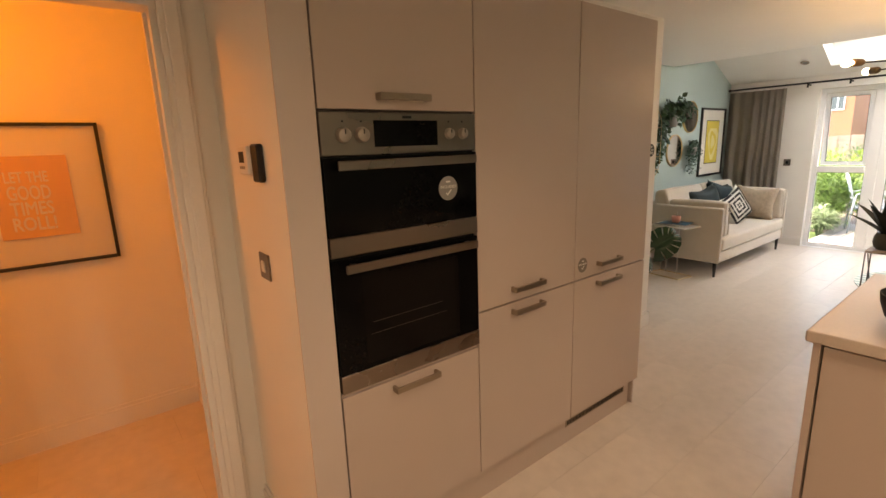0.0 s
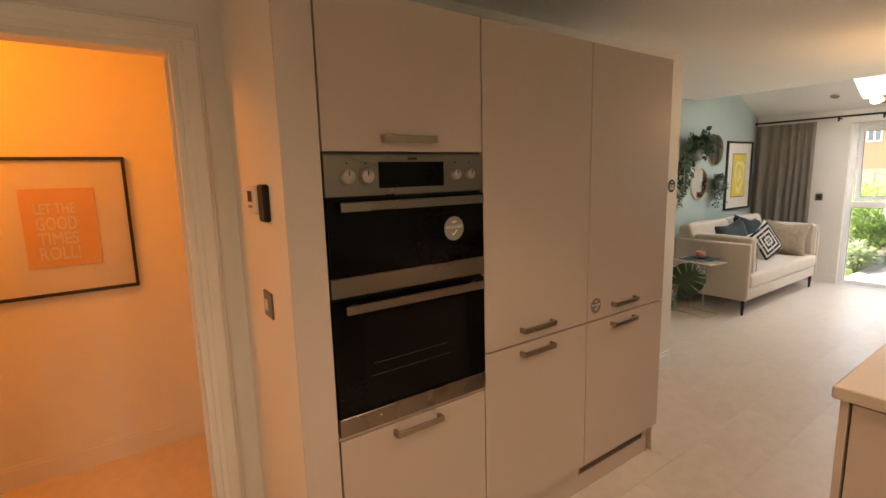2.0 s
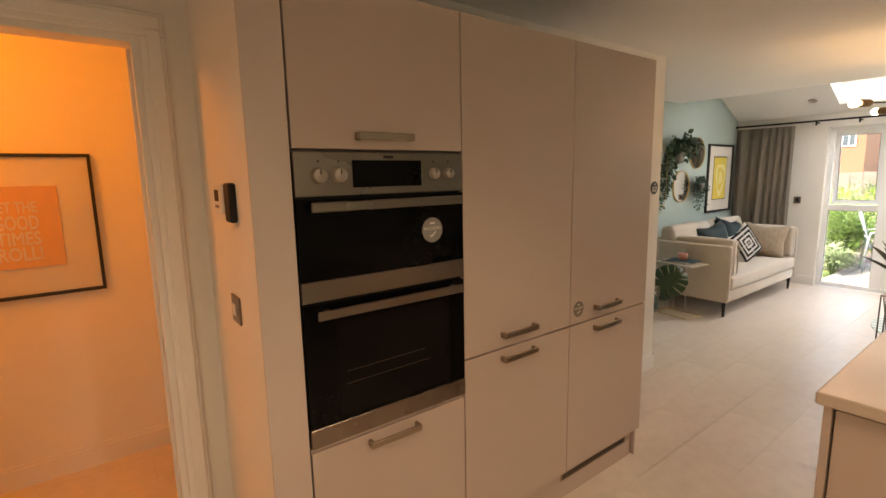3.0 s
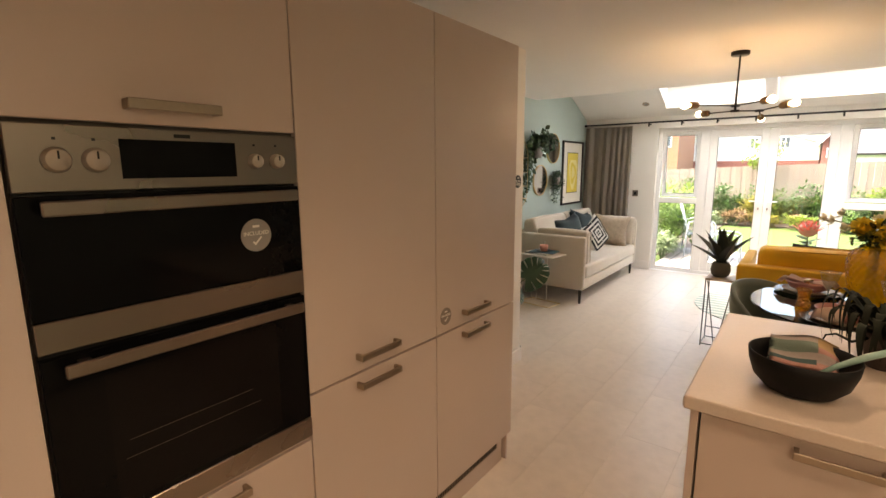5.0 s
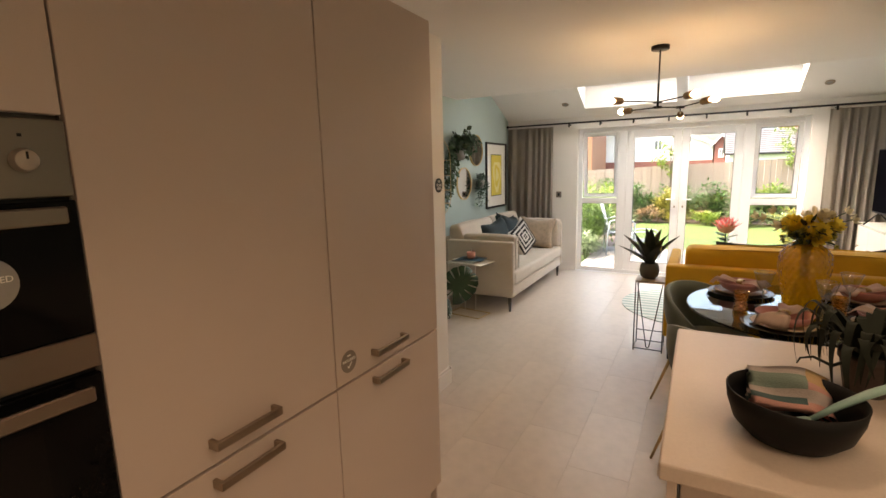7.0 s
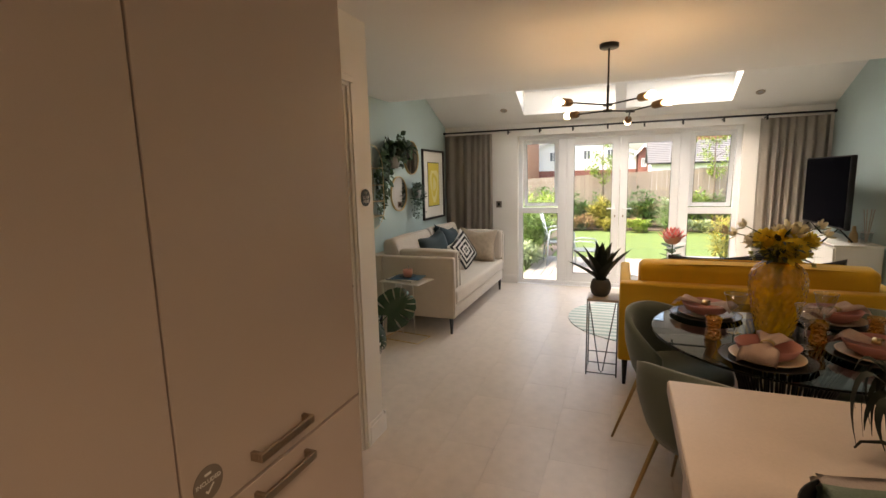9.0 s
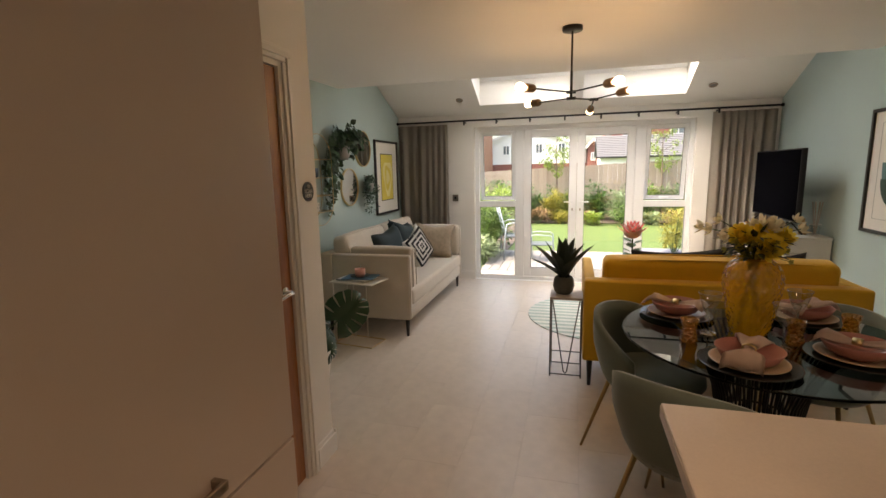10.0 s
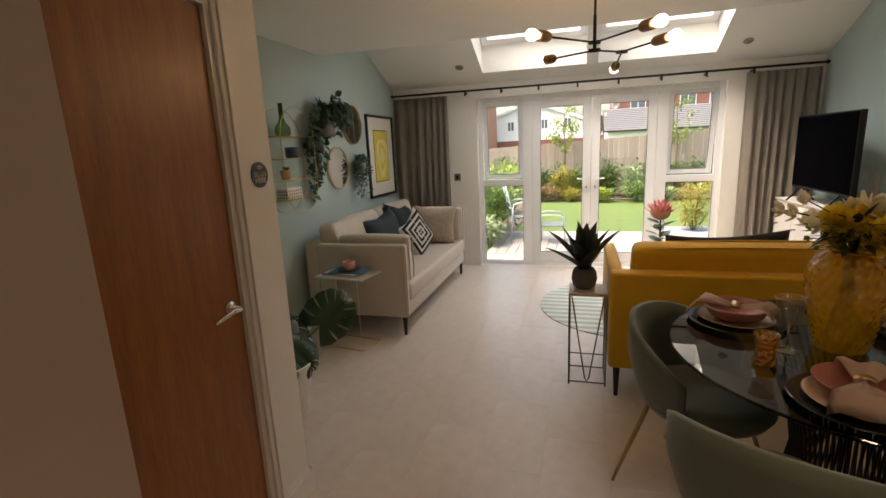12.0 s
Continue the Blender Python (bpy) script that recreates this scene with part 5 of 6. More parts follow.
def monstera_leaf(bm, base, axis, face, L, W):
    """A heart-shaped blade: veins fan forward from the midrib, with slits between the fingers."""
    d = Vector(axis).normalized()
    side = d.cross(Vector(face)).normalized()
    n = side.cross(d).normalized()
    base = Vector(base)
    fingers, rows = 6, 8
    for s in (-1, 1):
        for k in range(fingers):
            prev = None
            for q in range(rows + 1):
                v = q / rows
                gap = 0.0 if v < 0.42 else 0.20 * math.sin(math.pi * min(1.0, (v - 0.42) / 0.62)) ** 0.6
                pts = []
                for e in (gap / 2 if k else 0.0, 0.5, 1.0 - (gap / 2 if k < fingers - 1 else 0.0)):
                    t = (k + e) / fingers
                    ang = radians(135 - 120 * t ** 0.7)
                    reach = W * (0.52 + 0.12 * math.sin(math.pi * t) - 0.36 * t ** 2.2) * (1.0 if e == 0.5 else 0.965)
                    c = base + d * (L * 0.74 * t + reach * v * math.cos(ang)) + side * s * reach * v * math.sin(ang)
                    c += n * (0.10 * W * math.sin(2.2 * v) * (1 - 0.5 * t) - 0.22 * W * v * v - 0.10 * L * t * t)
                    pts.append(bm.verts.new(c))
                if prev:
                    for i in (0, 1):
                        bm.faces.new((prev[i], prev[i + 1], pts[i + 1], pts[i])[::s])
                prev = pts
    bmesh.ops.remove_doubles(bm, verts=bm.verts, dist=1e-5)


LEAVES = (((0.10, 0.225, 0.485), (0.60, 0.42, 0.62), (0.5, -0.75, 0.35), 0.27, 0.27), ((0.06, -0.02, 0.44), (0.50, 0.20, -0.60), (0.7, -0.4, 0.6), 0.22, 0.22),
          ((0.02, 0.08, 0.46), (0.30, 0.55, -0.35), (0.4, -0.3, 0.8), 0.22, 0.22), ((-0.06, 0.02, 0.50), (-0.6, 0.1, 0.35), (0.3, -0.7, 0.6), 0.26, 0.25),
          ((0.02, -0.08, 0.42), (0.25, -0.55, -0.35), (0.5, -0.3, 0.8), 0.22, 0.22), ((-0.05, 0.10, 0.48), (-0.35, 0.6, 0.2), (0.2, -0.6, 0.7), 0.25, 0.24), ((0.0, 0.02, 0.40), (0.55, 0.0, -0.75), (0.8, -0.2, 0.4), 0.18, 0.19))
for b0, d0, f0, L, W in LEAVES:
    bm = bmesh.new()
    monstera_leaf(bm, b0, d0, f0, L, W)
    part("leaf", bm, MONST, mo, "", True)
    part("stem", bar([(0, 0, 0.29), (b0[0] * 0.5, b0[1] * 0.5, b0[2] * 0.85), b0], 0.005, 6), STEMG, mo, "", True)

# ---- place settings ----
CHARGER = mat("black_glaze", (0.012, 0.012, 0.013), 0.2, vary=0.1)
STONEWARE = mat("speckled_stoneware", (0.52, 0.39, 0.27), 0.4, scale=30, vary=0.12)
ROSE = mat("dusty_rose_glaze", (0.40, 0.17, 0.145), 0.35, scale=10, vary=0.08)
NAPKIN = mat("blush_linen", (0.72, 0.56, 0.47), 0.9, scale=20, vary=0.06, bump=0.5, fine=400)
TZ0 = TTOP + 0.0008
for i, (x, y) in enumerate(((1.335, 2.885), (1.195, 3.515), (1.785, 3.555), (1.76, 3.04))):
    ang = math.degrees(math.atan2(y - TY, x - TX)) - 90
    c = thing("charger_plate", "round black charger plate on the glass table", "plate", pose(x, y, TZ0), "place settings")
    bm = bmesh.new()
    lathe(bm, [(0, 0), (0.12, 0), (0.175, 0.012), (0.178, 0.015), (0.17, 0.015), (0.12, 0.006), (0, 0.006)], 40)
    part("dish", bm, CHARGER, c, "", True)
    c = thing("dinner_plate", "beige stoneware dinner plate on the charger", "plate", pose(x, y, TZ0 + 0.0065), "place settings")
    bm = bmesh.new()
    lathe(bm, [(0, 0), (0.09, 0), (0.135, 0.016), (0.138, 0.019), (0.13, 0.019), (0.09, 0.006), (0, 0.006)], 36)
    part("dish", bm, STONEWARE, c, "", True)
    c = thing("bowl", "dusty pink bowl with a folded napkin", "bowl", pose(x, y, TZ0 + 0.013), "place settings")
    bm = bmesh.new()
    lathe(bm, [(0, 0), (0.055, 0), (0.098, 0.022), (0.120, 0.060), (0.117, 0.062), (0.094, 0.027), (0.05, 0.008), (0, 0.007)], 36)
    part("dish", bm, ROSE, c, "", True)
    nk = thing("napkin", "blush linen napkin drawn through a gold ring", "napkin", pose(x, y, TZ0 + 0.070, 0, 0, ang + 90 + (0, 12, -10, 8)[i]), "place settings")
    bm = bmesh.new()
    n, mrows = 16, 8
    g = []
    for a in range(n + 1):
        u = 2 * a / n - 1
        row = []
        for b in range(mrows + 1):
            v = 2 * b / mrows - 1
            width = 0.017 + 0.053 * min(1, abs(u) * 1.25) ** 0.75
            k = min(1, abs(u) / 0.72)
            fold = 0.007 * math.cos(5.5 * v + 2.5 * u + i) * (0.5 + 0.5 * k)
            z = -0.006 + 0.022 * k + fold + 0.008 * (1 - v * v) - (0.052 if u > 0 else 0.03) * (max(0, abs(u) - 0.72) / 0.28) ** 1.3
            row.append(bm.verts.new((u * (0.165 if u > 0 else 0.135) + 0.006 * v * v * (1 if u > 0 else -1), v * width, z)))
        g.append(row)
    for a in range(n):
        for b in range(mrows):
            bm.faces.new((g[a][b], g[a + 1][b], g[a + 1][b + 1], g[a][b + 1]))
    bmesh.ops.solidify(bm, geom=bm.faces[:], thickness=0.003)
    part("cloth", bm, NAPKIN, nk, "", True)
    bm = bmesh.new()
    lathe(bm, [(0.022, -0.016), (0.0255, -0.016), (0.0255, 0.016), (0.022, 0.016), (0.022, -0.016)], 20)
    for v in bm.verts:
        v.co = Vector((v.co.z, v.co.x, v.co.y * 0.58 + 0.004))
    part("ring", bm, GOLD, nk, "gold napkin ring", True)

AMBER = thin_glass("amber_glass", (0.90, 0.62, 0.16), 0.06, 60, 0.16, (0.85, 0.52, 0.05), 0.16)
CLEAR = thin_glass("clear_glass", (0.97, 0.975, 0.97), 0.02, 0.0, 0.07)
for x, y in ((1.172, 3.115), (1.60, 3.17), (1.86, 3.30)):
    t_ = thing("tumbler", "ribbed amber glass tumbler on the table", "glass", pose(x, y, TZ0), "amber tumblers")
    bm = bmesh.new()
    rings = [(0, 0), (0.030, 0)]
    for k in range(9):
        z = 0.006 + 0.011 * k
        rr = 0.0275 + 0.0085 * abs(k / 4 - 1.0) ** 1.3
        rings += [(rr + 0.0022, z + 0.003), (rr, z + 0.009)]
    rings += [(0.0385, 0.108), (0.0355, 0.108), (0.0245, 0.055), (0.029, 0.012), (0, 0.012)]
    lathe(bm, rings, 24)
    part("body", bm, AMBER, t_, "", True)
WINEGLASS = thin_glass("wine_glass_crystal", (0.93, 0.945, 0.94), 0.02, 0.0, 0.17)
RIMGLASS = thin_glass("bright_glass_edge", (0.9, 0.92, 0.91), 0.05, 0.0, 0.5)
for x, y in ((1.282, 3.245), (1.53, 3.10), (1.68, 3.36)):
    t_ = thing("wine_glass", "clear flared wine glass on the table", "glass", pose(x, y, TZ0), "wine glasses")
    bm = bmesh.new()
    lathe(bm, [(0, 0), (0.034, 0), (0.034, 0.002), (0.006, 0.007), (0.004, 0.02), (0.004, 0.085), (0.010, 0.096), (0.032, 0.13), (0.050, 0.195)], 36)
    part("body", bm, WINEGLASS, t_, "", True)
    for edge, rr, zz in (("rim", 0.050, 0.195), ("foot_edge", 0.0335, 0.002)):
        bm = bmesh.new()
        tube(bm, [(rr * math.cos(a), rr * math.sin(a), zz) for a in (2 * math.pi * i / 32 for i in range(33))], 0.0012, 6)
        part(edge, bm, RIMGLASS, t_, "tube added for the glint of the glass edge", True)
    bm = bmesh.new()
    tube(bm, [(0, 0, 0.008), (0, 0, 0.094)], 0.0036, 8)
    part("stem", bm, RIMGLASS, t_, "bright glass stem", True)

# vase of flowers
VASEG = thin_glass("yellow_hammered_glass", (0.88, 0.62, 0.08), 0.12, 46, 0.12, (0.90, 0.60, 0.04), 0.45)
VX, VY = 1.462, 3.30
va = thing("vase", "large yellow hammered-glass vase on the dining table", "vase", pose(VX, VY, TZ0))
bm = bmesh.new()
PROFILE = ((0.0, 0.074), (0.06, 0.088), (0.15, 0.106), (0.22, 0.118), (0.27, 0.1195), (0.305, 0.110), (0.335, 0.088), (0.352, 0.066))


def vase_radius(z):
    for (za, ra), (zb, rb) in zip(PROFILE, PROFILE[1:]):
        if z <= zb:
            k = (z - za) / (zb - za)
            return ra + (rb - ra) * k
    return PROFILE[-1][1]


lathe(bm, [(0, 0), (0.068, 0)] + [(vase_radius(0.004 + 0.0087 * k), 0.004 + 0.0087 * k) for k in range(41)], 88, close=False)
for v in bm.verts:
    rad = math.hypot(v.co.x, v.co.y)
    if 0.01 < v.co.z < 0.34 and rad > 0.02:
        a = math.atan2(v.co.y, v.co.x)
        row = v.co.z / 0.026
        k = 1 + 0.0042 / rad * math.cos(22 * a + math.pi * math.floor(row)) * math.sin(math.pi * (row % 1))
        v.co.x *= k
        v.co.y *= k
part("body", bm, VASEG, va, "dimpled amber-yellow glass body", True)
bm = bmesh.new()
tube(bm, [(0.067 * math.cos(a), 0.067 * math.sin(a), 0.354) for a in (2 * math.pi * i / 32 for i in range(33))], 0.0045, 8)
part("rim", bm, VASEG, va, "thick rolled glass rim", True)
fl = thing("flower_bouquet", "bouquet of yellow and cream flowers in the vase", "flowers", pose(VX, VY, TZ0 + 0.36))
YPET = leafy("yellow_petal", (0.93, 0.74, 0.10), 0.6, 0.12, 0.45)
CPET = leafy("cream_petal", (0.86, 0.79, 0.58), 0.6, 0.08, 0.45)
BUDG = leafy("bud_green", (0.44, 0.40, 0.09), 0.6, 0.3, 0.3)
DLEAF = leafy("dark_leaf", (0.03, 0.06, 0.025), 0.5, 0.35)
r = random.Random(8)


def rosette(bm, c, axis, rad, n=34, cup=1.0):
    """A full bloom of many cupped petals."""
    axis = Vector(axis).normalized()
    s = axis.orthogonal().normalized()
    t = axis.cross(s)
    for i in range(n):
        k = i / n
        a = i * 2.399
        tilt = 0.15 + 1.35 * k * cup
        d = (s * math.cos(a) + t * math.sin(a)) * math.sin(tilt) + axis * math.cos(tilt)
        leaf(bm, Vector(c) - axis * rad * 0.35, d, axis, rad * (0.75 + 0.35 * k), rad * 0.62, -0.35, False, -0.15)


BLOOMS = ((YPET, 0.068, 52, ((0.025, -0.085, 0.055),)),
          (YPET, 0.052, 40, ((-0.07, -0.035, 0.100), (0.105, -0.02, 0.095), (-0.02, 0.06, 0.095), (0.08, 0.075, 0.075), (0.01, -0.02, 0.105))),
          (CPET, 0.064, 13, ((0.045, -0.015, 0.150), (-0.10, 0.075, 0.095))),
          (CPET, 0.046, 12, ((0.095, 0.03, 0.150), (0.0, 0.04, 0.150))))
for mt, rad, n, cs in BLOOMS:
    for c in cs:
        bm = bmesh.new()
        size = rad * r.uniform(0.9, 1.1)
        axis = Vector((c[0], c[1] - 0.05, 0.10)).normalized()
        rosette(bm, c, axis, size, n)
        if n > 20:
            # closed inner petals: shells of broad cupped petals round the heart
            for ring, (k, up) in enumerate(((0.62, 0.30), (0.50, 0.42), (0.36, 0.52))):
                sd = axis.orthogonal().normalized()
                for q in range(9):
                    a = q * 2 * math.pi / 9 + ring * 0.4
                    out = sd * math.cos(a) + axis.cross(sd) * math.sin(a)
                    leaf(bm, Vector(c) - axis * size * 0.25 + out * size * k, axis + out * 0.1, -out, size * up * 1.9, size * 0.62, 0.3, False, 0.35)
        part("bloom", bm, mt, fl, "", True)
for tip in ((-0.21, -0.06, 0.135), (-0.17, -0.04, 0.175), (-0.15, -0.09, 0.100), (-0.245, -0.05, 0.145), (0.165, 0.02, 0.170), (0.20, 0.05, 0.125)):
    bm = bmesh.new()
    ax = Vector(tip) - Vector((0, 0, 0.02))
    rosette(bm, tip, ax, 0.042, 6, 0.9)
    b = part("bloom", bm, CPET, fl, "single cream flower", True)
    part("stem", bar([(0, 0, -0.05), Vector(tip) * 0.5 + Vector((0, 0, 0.04)), tip], 0.0022, 5), STEMG, fl)
bm, bs = bmesh.new(), bmesh.new()
for i in range(60):
    d = rand_dir(r)
    d.z = abs(d.z) * 0.6 + 0.05
    c = Vector((d.x * r.uniform(0.09, 0.16), d.y * r.uniform(0.08, 0.15), r.uniform(-0.01, 0.085)))
    tube(bs, [(0, 0, -0.03), c * 0.6 + Vector((0, 0, 0.01)), c], 0.0016, 4, False)
    rosette(bm, c, d, r.uniform(0.014, 0.024), 10)
tagged(part("buds", bm, BUDG, fl, "small olive green buds"), kind="stuff")
bm = bmesh.new()
for i in range(70):
    d = rand_dir(r)
    d.z = d.z * 0.5 + 0.2
    leaf(bm, (d.x * 0.08, d.y * 0.08, 0.02 + r.uniform(-0.02, 0.08)), d, (0, 0, 1), r.uniform(0.05, 0.10), r.uniform(0.015, 0.03), 0.2, True, 0.2)
part("leaves", bm, DLEAF, fl)
for i in range(14):
    a = i * 2.399
    tube(bs, [(0.03 * math.cos(a), 0.03 * math.sin(a), 0.01), (0.02 * math.cos(a + 2), 0.02 * math.sin(a + 2), -0.15), (0.05 * math.cos(a + 2.6), 0.05 * math.sin(a + 2.6), -0.335)], 0.003, 5, False)
part("stems", bs, STEMG, fl)

# ---- on the worktop ----
BLACKBOWL = mat("black_stoneware", (0.004, 0.004, 0.004), 0.55, scale=20, vary=0.15, bump=0.1, spec=0.2)
bo = thing("serving_bowl", "matt black serving bowl on the worktop", "bowl", pose(1.16, 1.45, IZ + 0.0005))
bm = bmesh.new()
lathe(bm, [(0, 0), (0.066, 0), (0.088, 0.006), (0.116, 0.036), (0.130, 0.078), (0.134, 0.110), (0.130, 0.111), (0.126, 0.080), (0.106, 0.040), (0.08, 0.012), (0, 0.010)], 48)
part("body", bm, BLACKBOWL, bo, "", True)
CLOTHS = [mat(n, c, 0.95, scale=30, vary=0.08, bump=0.7, fine=300) for n, c in (("sage_cloth", (0.25, 0.33, 0.28)), ("grey_cloth", (0.55, 0.49, 0.46)), ("slate_cloth", (0.10, 0.17, 0.17)), ("coral_cloth", (0.66, 0.38, 0.33)), ("sand_cloth", (0.62, 0.44, 0.24)))]
tw = thing("tea_towel", "folded striped tea towel in sage, grey and coral", "towel", pose(1.165, 1.505, IZ + 0.098, 42, 5, 6))
bm = bmesh.new()
n, mm = 12, 12
for layer in range(3):
    g = []
    for a in range(n + 1):
        row = []
        for b in range(mm + 1):
            u, v = a / n - 0.5, b / mm - 0.5
            row.append(bm.verts.new((u * 0.17, v * 0.11, -0.012 * layer + 0.011 * math.sin(7 * u + layer + 2 * v) + 0.006 * math.sin(11 * v + 3 * u) + 0.012 * v * v - 0.020 * (2 * u) ** 2)))
        g.append(row)
    for a in range(n):
        for b in range(mm):
            f = bm.faces.new((g[a][b], g[a + 1][b], g[a + 1][b + 1], g[a][b + 1]))
            f.material_index = (3, 3, 2, 2, 1, 1, 0, 0, 0, 0, 1, 1)[b] if a < 8 else (3, 3, 3, 1, 1, 1, 3, 3, 4, 4, 4, 4)[b]
bmesh.ops.solidify(bm, geom=bm.faces[:], thickness=0.004)
part("cloth", bm, CLOTHS, tw, "", True)
MINT = mat("mint_enamel", (0.22, 0.36, 0.32), 0.4)
sp = thing("serving_spoon", "mint green serving spoon resting in the bowl", "spoon")
part("handle", bar([(1.19, 1.44, IZ + 0.055), (1.24, 1.455, IZ + 0.092), (1.30, 1.48, IZ + 0.125), (1.365, 1.51, IZ + 0.150)], [0.006, 0.008, 0.010, 0.009], 10), MINT, sp, "", True)
bm = bmesh.new()
bmesh.ops.create_uvsphere(bm, u_segments=14, v_segments=8, radius=1, matrix=Matrix.Translation((1.165, 1.43, IZ + 0.045)) @ pose(0, 0, 0, 0, -30, 15) @ Matrix.Diagonal((0.035, 0.022, 0.006, 1)))
part("spoon_bowl", bm, MINT, sp, "", True)
ap = thing("spider_plant", "dark strappy air plant in a brown pot", "plant", pose(1.375, 1.80, IZ + 0.0005))
BROWNPOT = mat("brown_pot", (0.055, 0.036, 0.03), 0.8, scale=16, vary=0.2, bump=0.4)
bm = bmesh.new()
lathe(bm, [(0, 0), (0.044, 0), (0.048, 0.006), (0.063, 0.092), (0.068, 0.096), (0.068, 0.118), (0.060, 0.118), (0.057, 0.10), (0, 0.095)], 28)
part("pot", bm, BROWNPOT, ap, "brown earthenware pot", True)
STRAP = leafy("dark_strap_leaf", (0.007, 0.012, 0.005), 0.85, 0.35)
r = random.Random(17)
for i in range(58):
    a = i * 2.399
    reach, rise = r.uniform(0.06, 0.165), r.uniform(0.06, 0.15)
    drop = r.uniform(0.04, 0.15)
    bm = bmesh.new()
    rows = []
    side = Vector((-math.sin(a), math.cos(a), 0))
    curl = r.uniform(-0.05, 0.05)
    for k in range(15):
        t = k / 14
        rad = 0.012 + reach * math.sin(t * math.pi * 0.62)
        z = 0.105 + rise * math.sin(min(1, t * 1.5) * math.pi / 2) - (rise + drop) * max(0, t - 0.45) ** 1.6 * 1.9
        c = Vector((math.cos(a) * rad, math.sin(a) * rad, z)) + side * curl * t * t
        w = 0.0135 * (1 - t ** 2.5) * (0.7 + 0.3 * min(1, t * 6)) + 0.001
        rows.append((bm.verts.new(c + side * w), bm.verts.new(c - Vector((0, 0, 0.003))), bm.verts.new(c - side * w)))
    for p_, q_ in zip(rows, rows[1:]):
        bm.faces.new((p_[0], p_[1], q_[1], q_[0]))
        bm.faces.new((p_[1], p_[2], q_[2], q_[1]))
    part("leaf", bm, STRAP, ap, "", True)
part("leaf", bar([(-0.05, -0.04, 0.10), (-0.09, -0.06, 0.085), (-0.13, -0.05, 0.10), (-0.155, -0.03, 0.085), (-0.16, -0.02, 0.065)], [0.005, 0.005, 0.004, 0.003, 0.002], 6), STRAP, ap, "", True)

# ---- television corner ----
CABW = mat("pale_cabinet_lacquer", (0.66, 0.64, 0.60), 0.4, vary=0.03)
CX0, CY0, CY1, CZT = 2.535, 5.83, 7.10, 0.856
cb = thing("sideboard", "white sideboard with small twig handles under the television", "cabinet")
part("body", one_box(CX0 + 0.02, EAST - 0.02, CY0, CY1, 0.10, CZT - 0.02, bevel=0.003), CABW, cb)
part("cabinet_top", one_box(CX0, EAST - 0.018, CY0 - 0.01, CY1 + 0.01, CZT - 0.019, CZT, bevel=0.003), CABW, cb)
for k in range(3):
    y0 = CY0 + 0.01 + k * 0.417
    d = part("door", one_box(CX0 + 0.002, CX0 + 0.019, y0, y0 + 0.411, 0.11, CZT - 0.03, bevel=0.002), CABW, cb)
    part("handle", bar([(CX0 + 0.002, y0 + 0.30, 0.60), (CX0 - 0.018, y0 + 0.31, 0.605), (CX0 - 0.018, y0 + 0.36, 0.585), (CX0 + 0.002, y0 + 0.37, 0.58)], 0.006, 6), NICKEL, d)
for x in (CX0 + 0.05, EAST - 0.07):
    for y in (CY0 + 0.05, CY1 - 0.05):
        part("leg", bar([(x, y, 0.11), (x, y, 0)], [0.018, 0.012], 10), LEG, cb, "", True)
tv = thing("television", "black flat-screen television standing on the sideboard", "television")
SCREEN = mat("black_screen", (0.003, 0.003, 0.004), 0.4, vary=0.05, spec=0.0)
TVX = 2.60
part("housing", one_box(TVX, TVX + 0.045, 5.83, 6.92, 0.985, 1.655, bevel=0.006), DARKPL, tv)
part("screen", one_box(TVX - 0.0025, TVX - 0.0005, 5.842, 6.908, 1.003, 1.644), SCREEN, tv)
for y in (6.02, 6.76):
    part("foot", bar([(TVX - 0.10, y - 0.02, CZT + 0.006), (TVX + 0.025, y, 0.988), (TVX + 0.13, y - 0.02, CZT + 0.006)], 0.008, 8), DARKPL, tv, "", True)
df = thing("reed_diffuser", "glass reed diffuser with pale sticks on the sideboard", "diffuser", pose(2.825, 5.99, CZT + 0.0005))
bm = bmesh.new()
lathe(bm, [(0, 0), (0.034, 0), (0.038, 0.01), (0.046, 0.10), (0.040, 0.105), (0.036, 0.10), (0.033, 0.014), (0, 0.012)], 20)
part("bottle", bm, CLEAR, df, "", True)
# pale opaque tubes paint the glint along the jar's rim and foot
for rr, zz, nm in ((0.045, 0.102, "rim"), (0.035, 0.003, "foot")):
    part(nm, bar([(rr * math.cos(a), rr * math.sin(a), zz) for a in (2 * math.pi * i / 24 for i in range(25))], 0.0022, 6), PALE, df, "tube added for the glint of the glass edge", True)
r = random.Random(2)
for i in range(8):
    a = i * 0.8
    part("reed", bar([(0.006 * math.cos(a), 0.006 * math.sin(a), 0.015), (0.040 * math.cos(a), 0.040 * math.sin(a), 0.31)], 0.0032, 5), PALEWOOD, df)
bt = thing("bottle", "small tan bottle on the sideboard", "bottle", pose(2.755, 6.06, CZT + 0.0005))
bm = bmesh.new()
lathe(bm, [(0, 0), (0.032, 0), (0.036, 0.01), (0.030, 0.08), (0.016, 0.11), (0.013, 0.15), (0, 0.15)], 20)
part("body", bm, TERRA, bt, "", True)

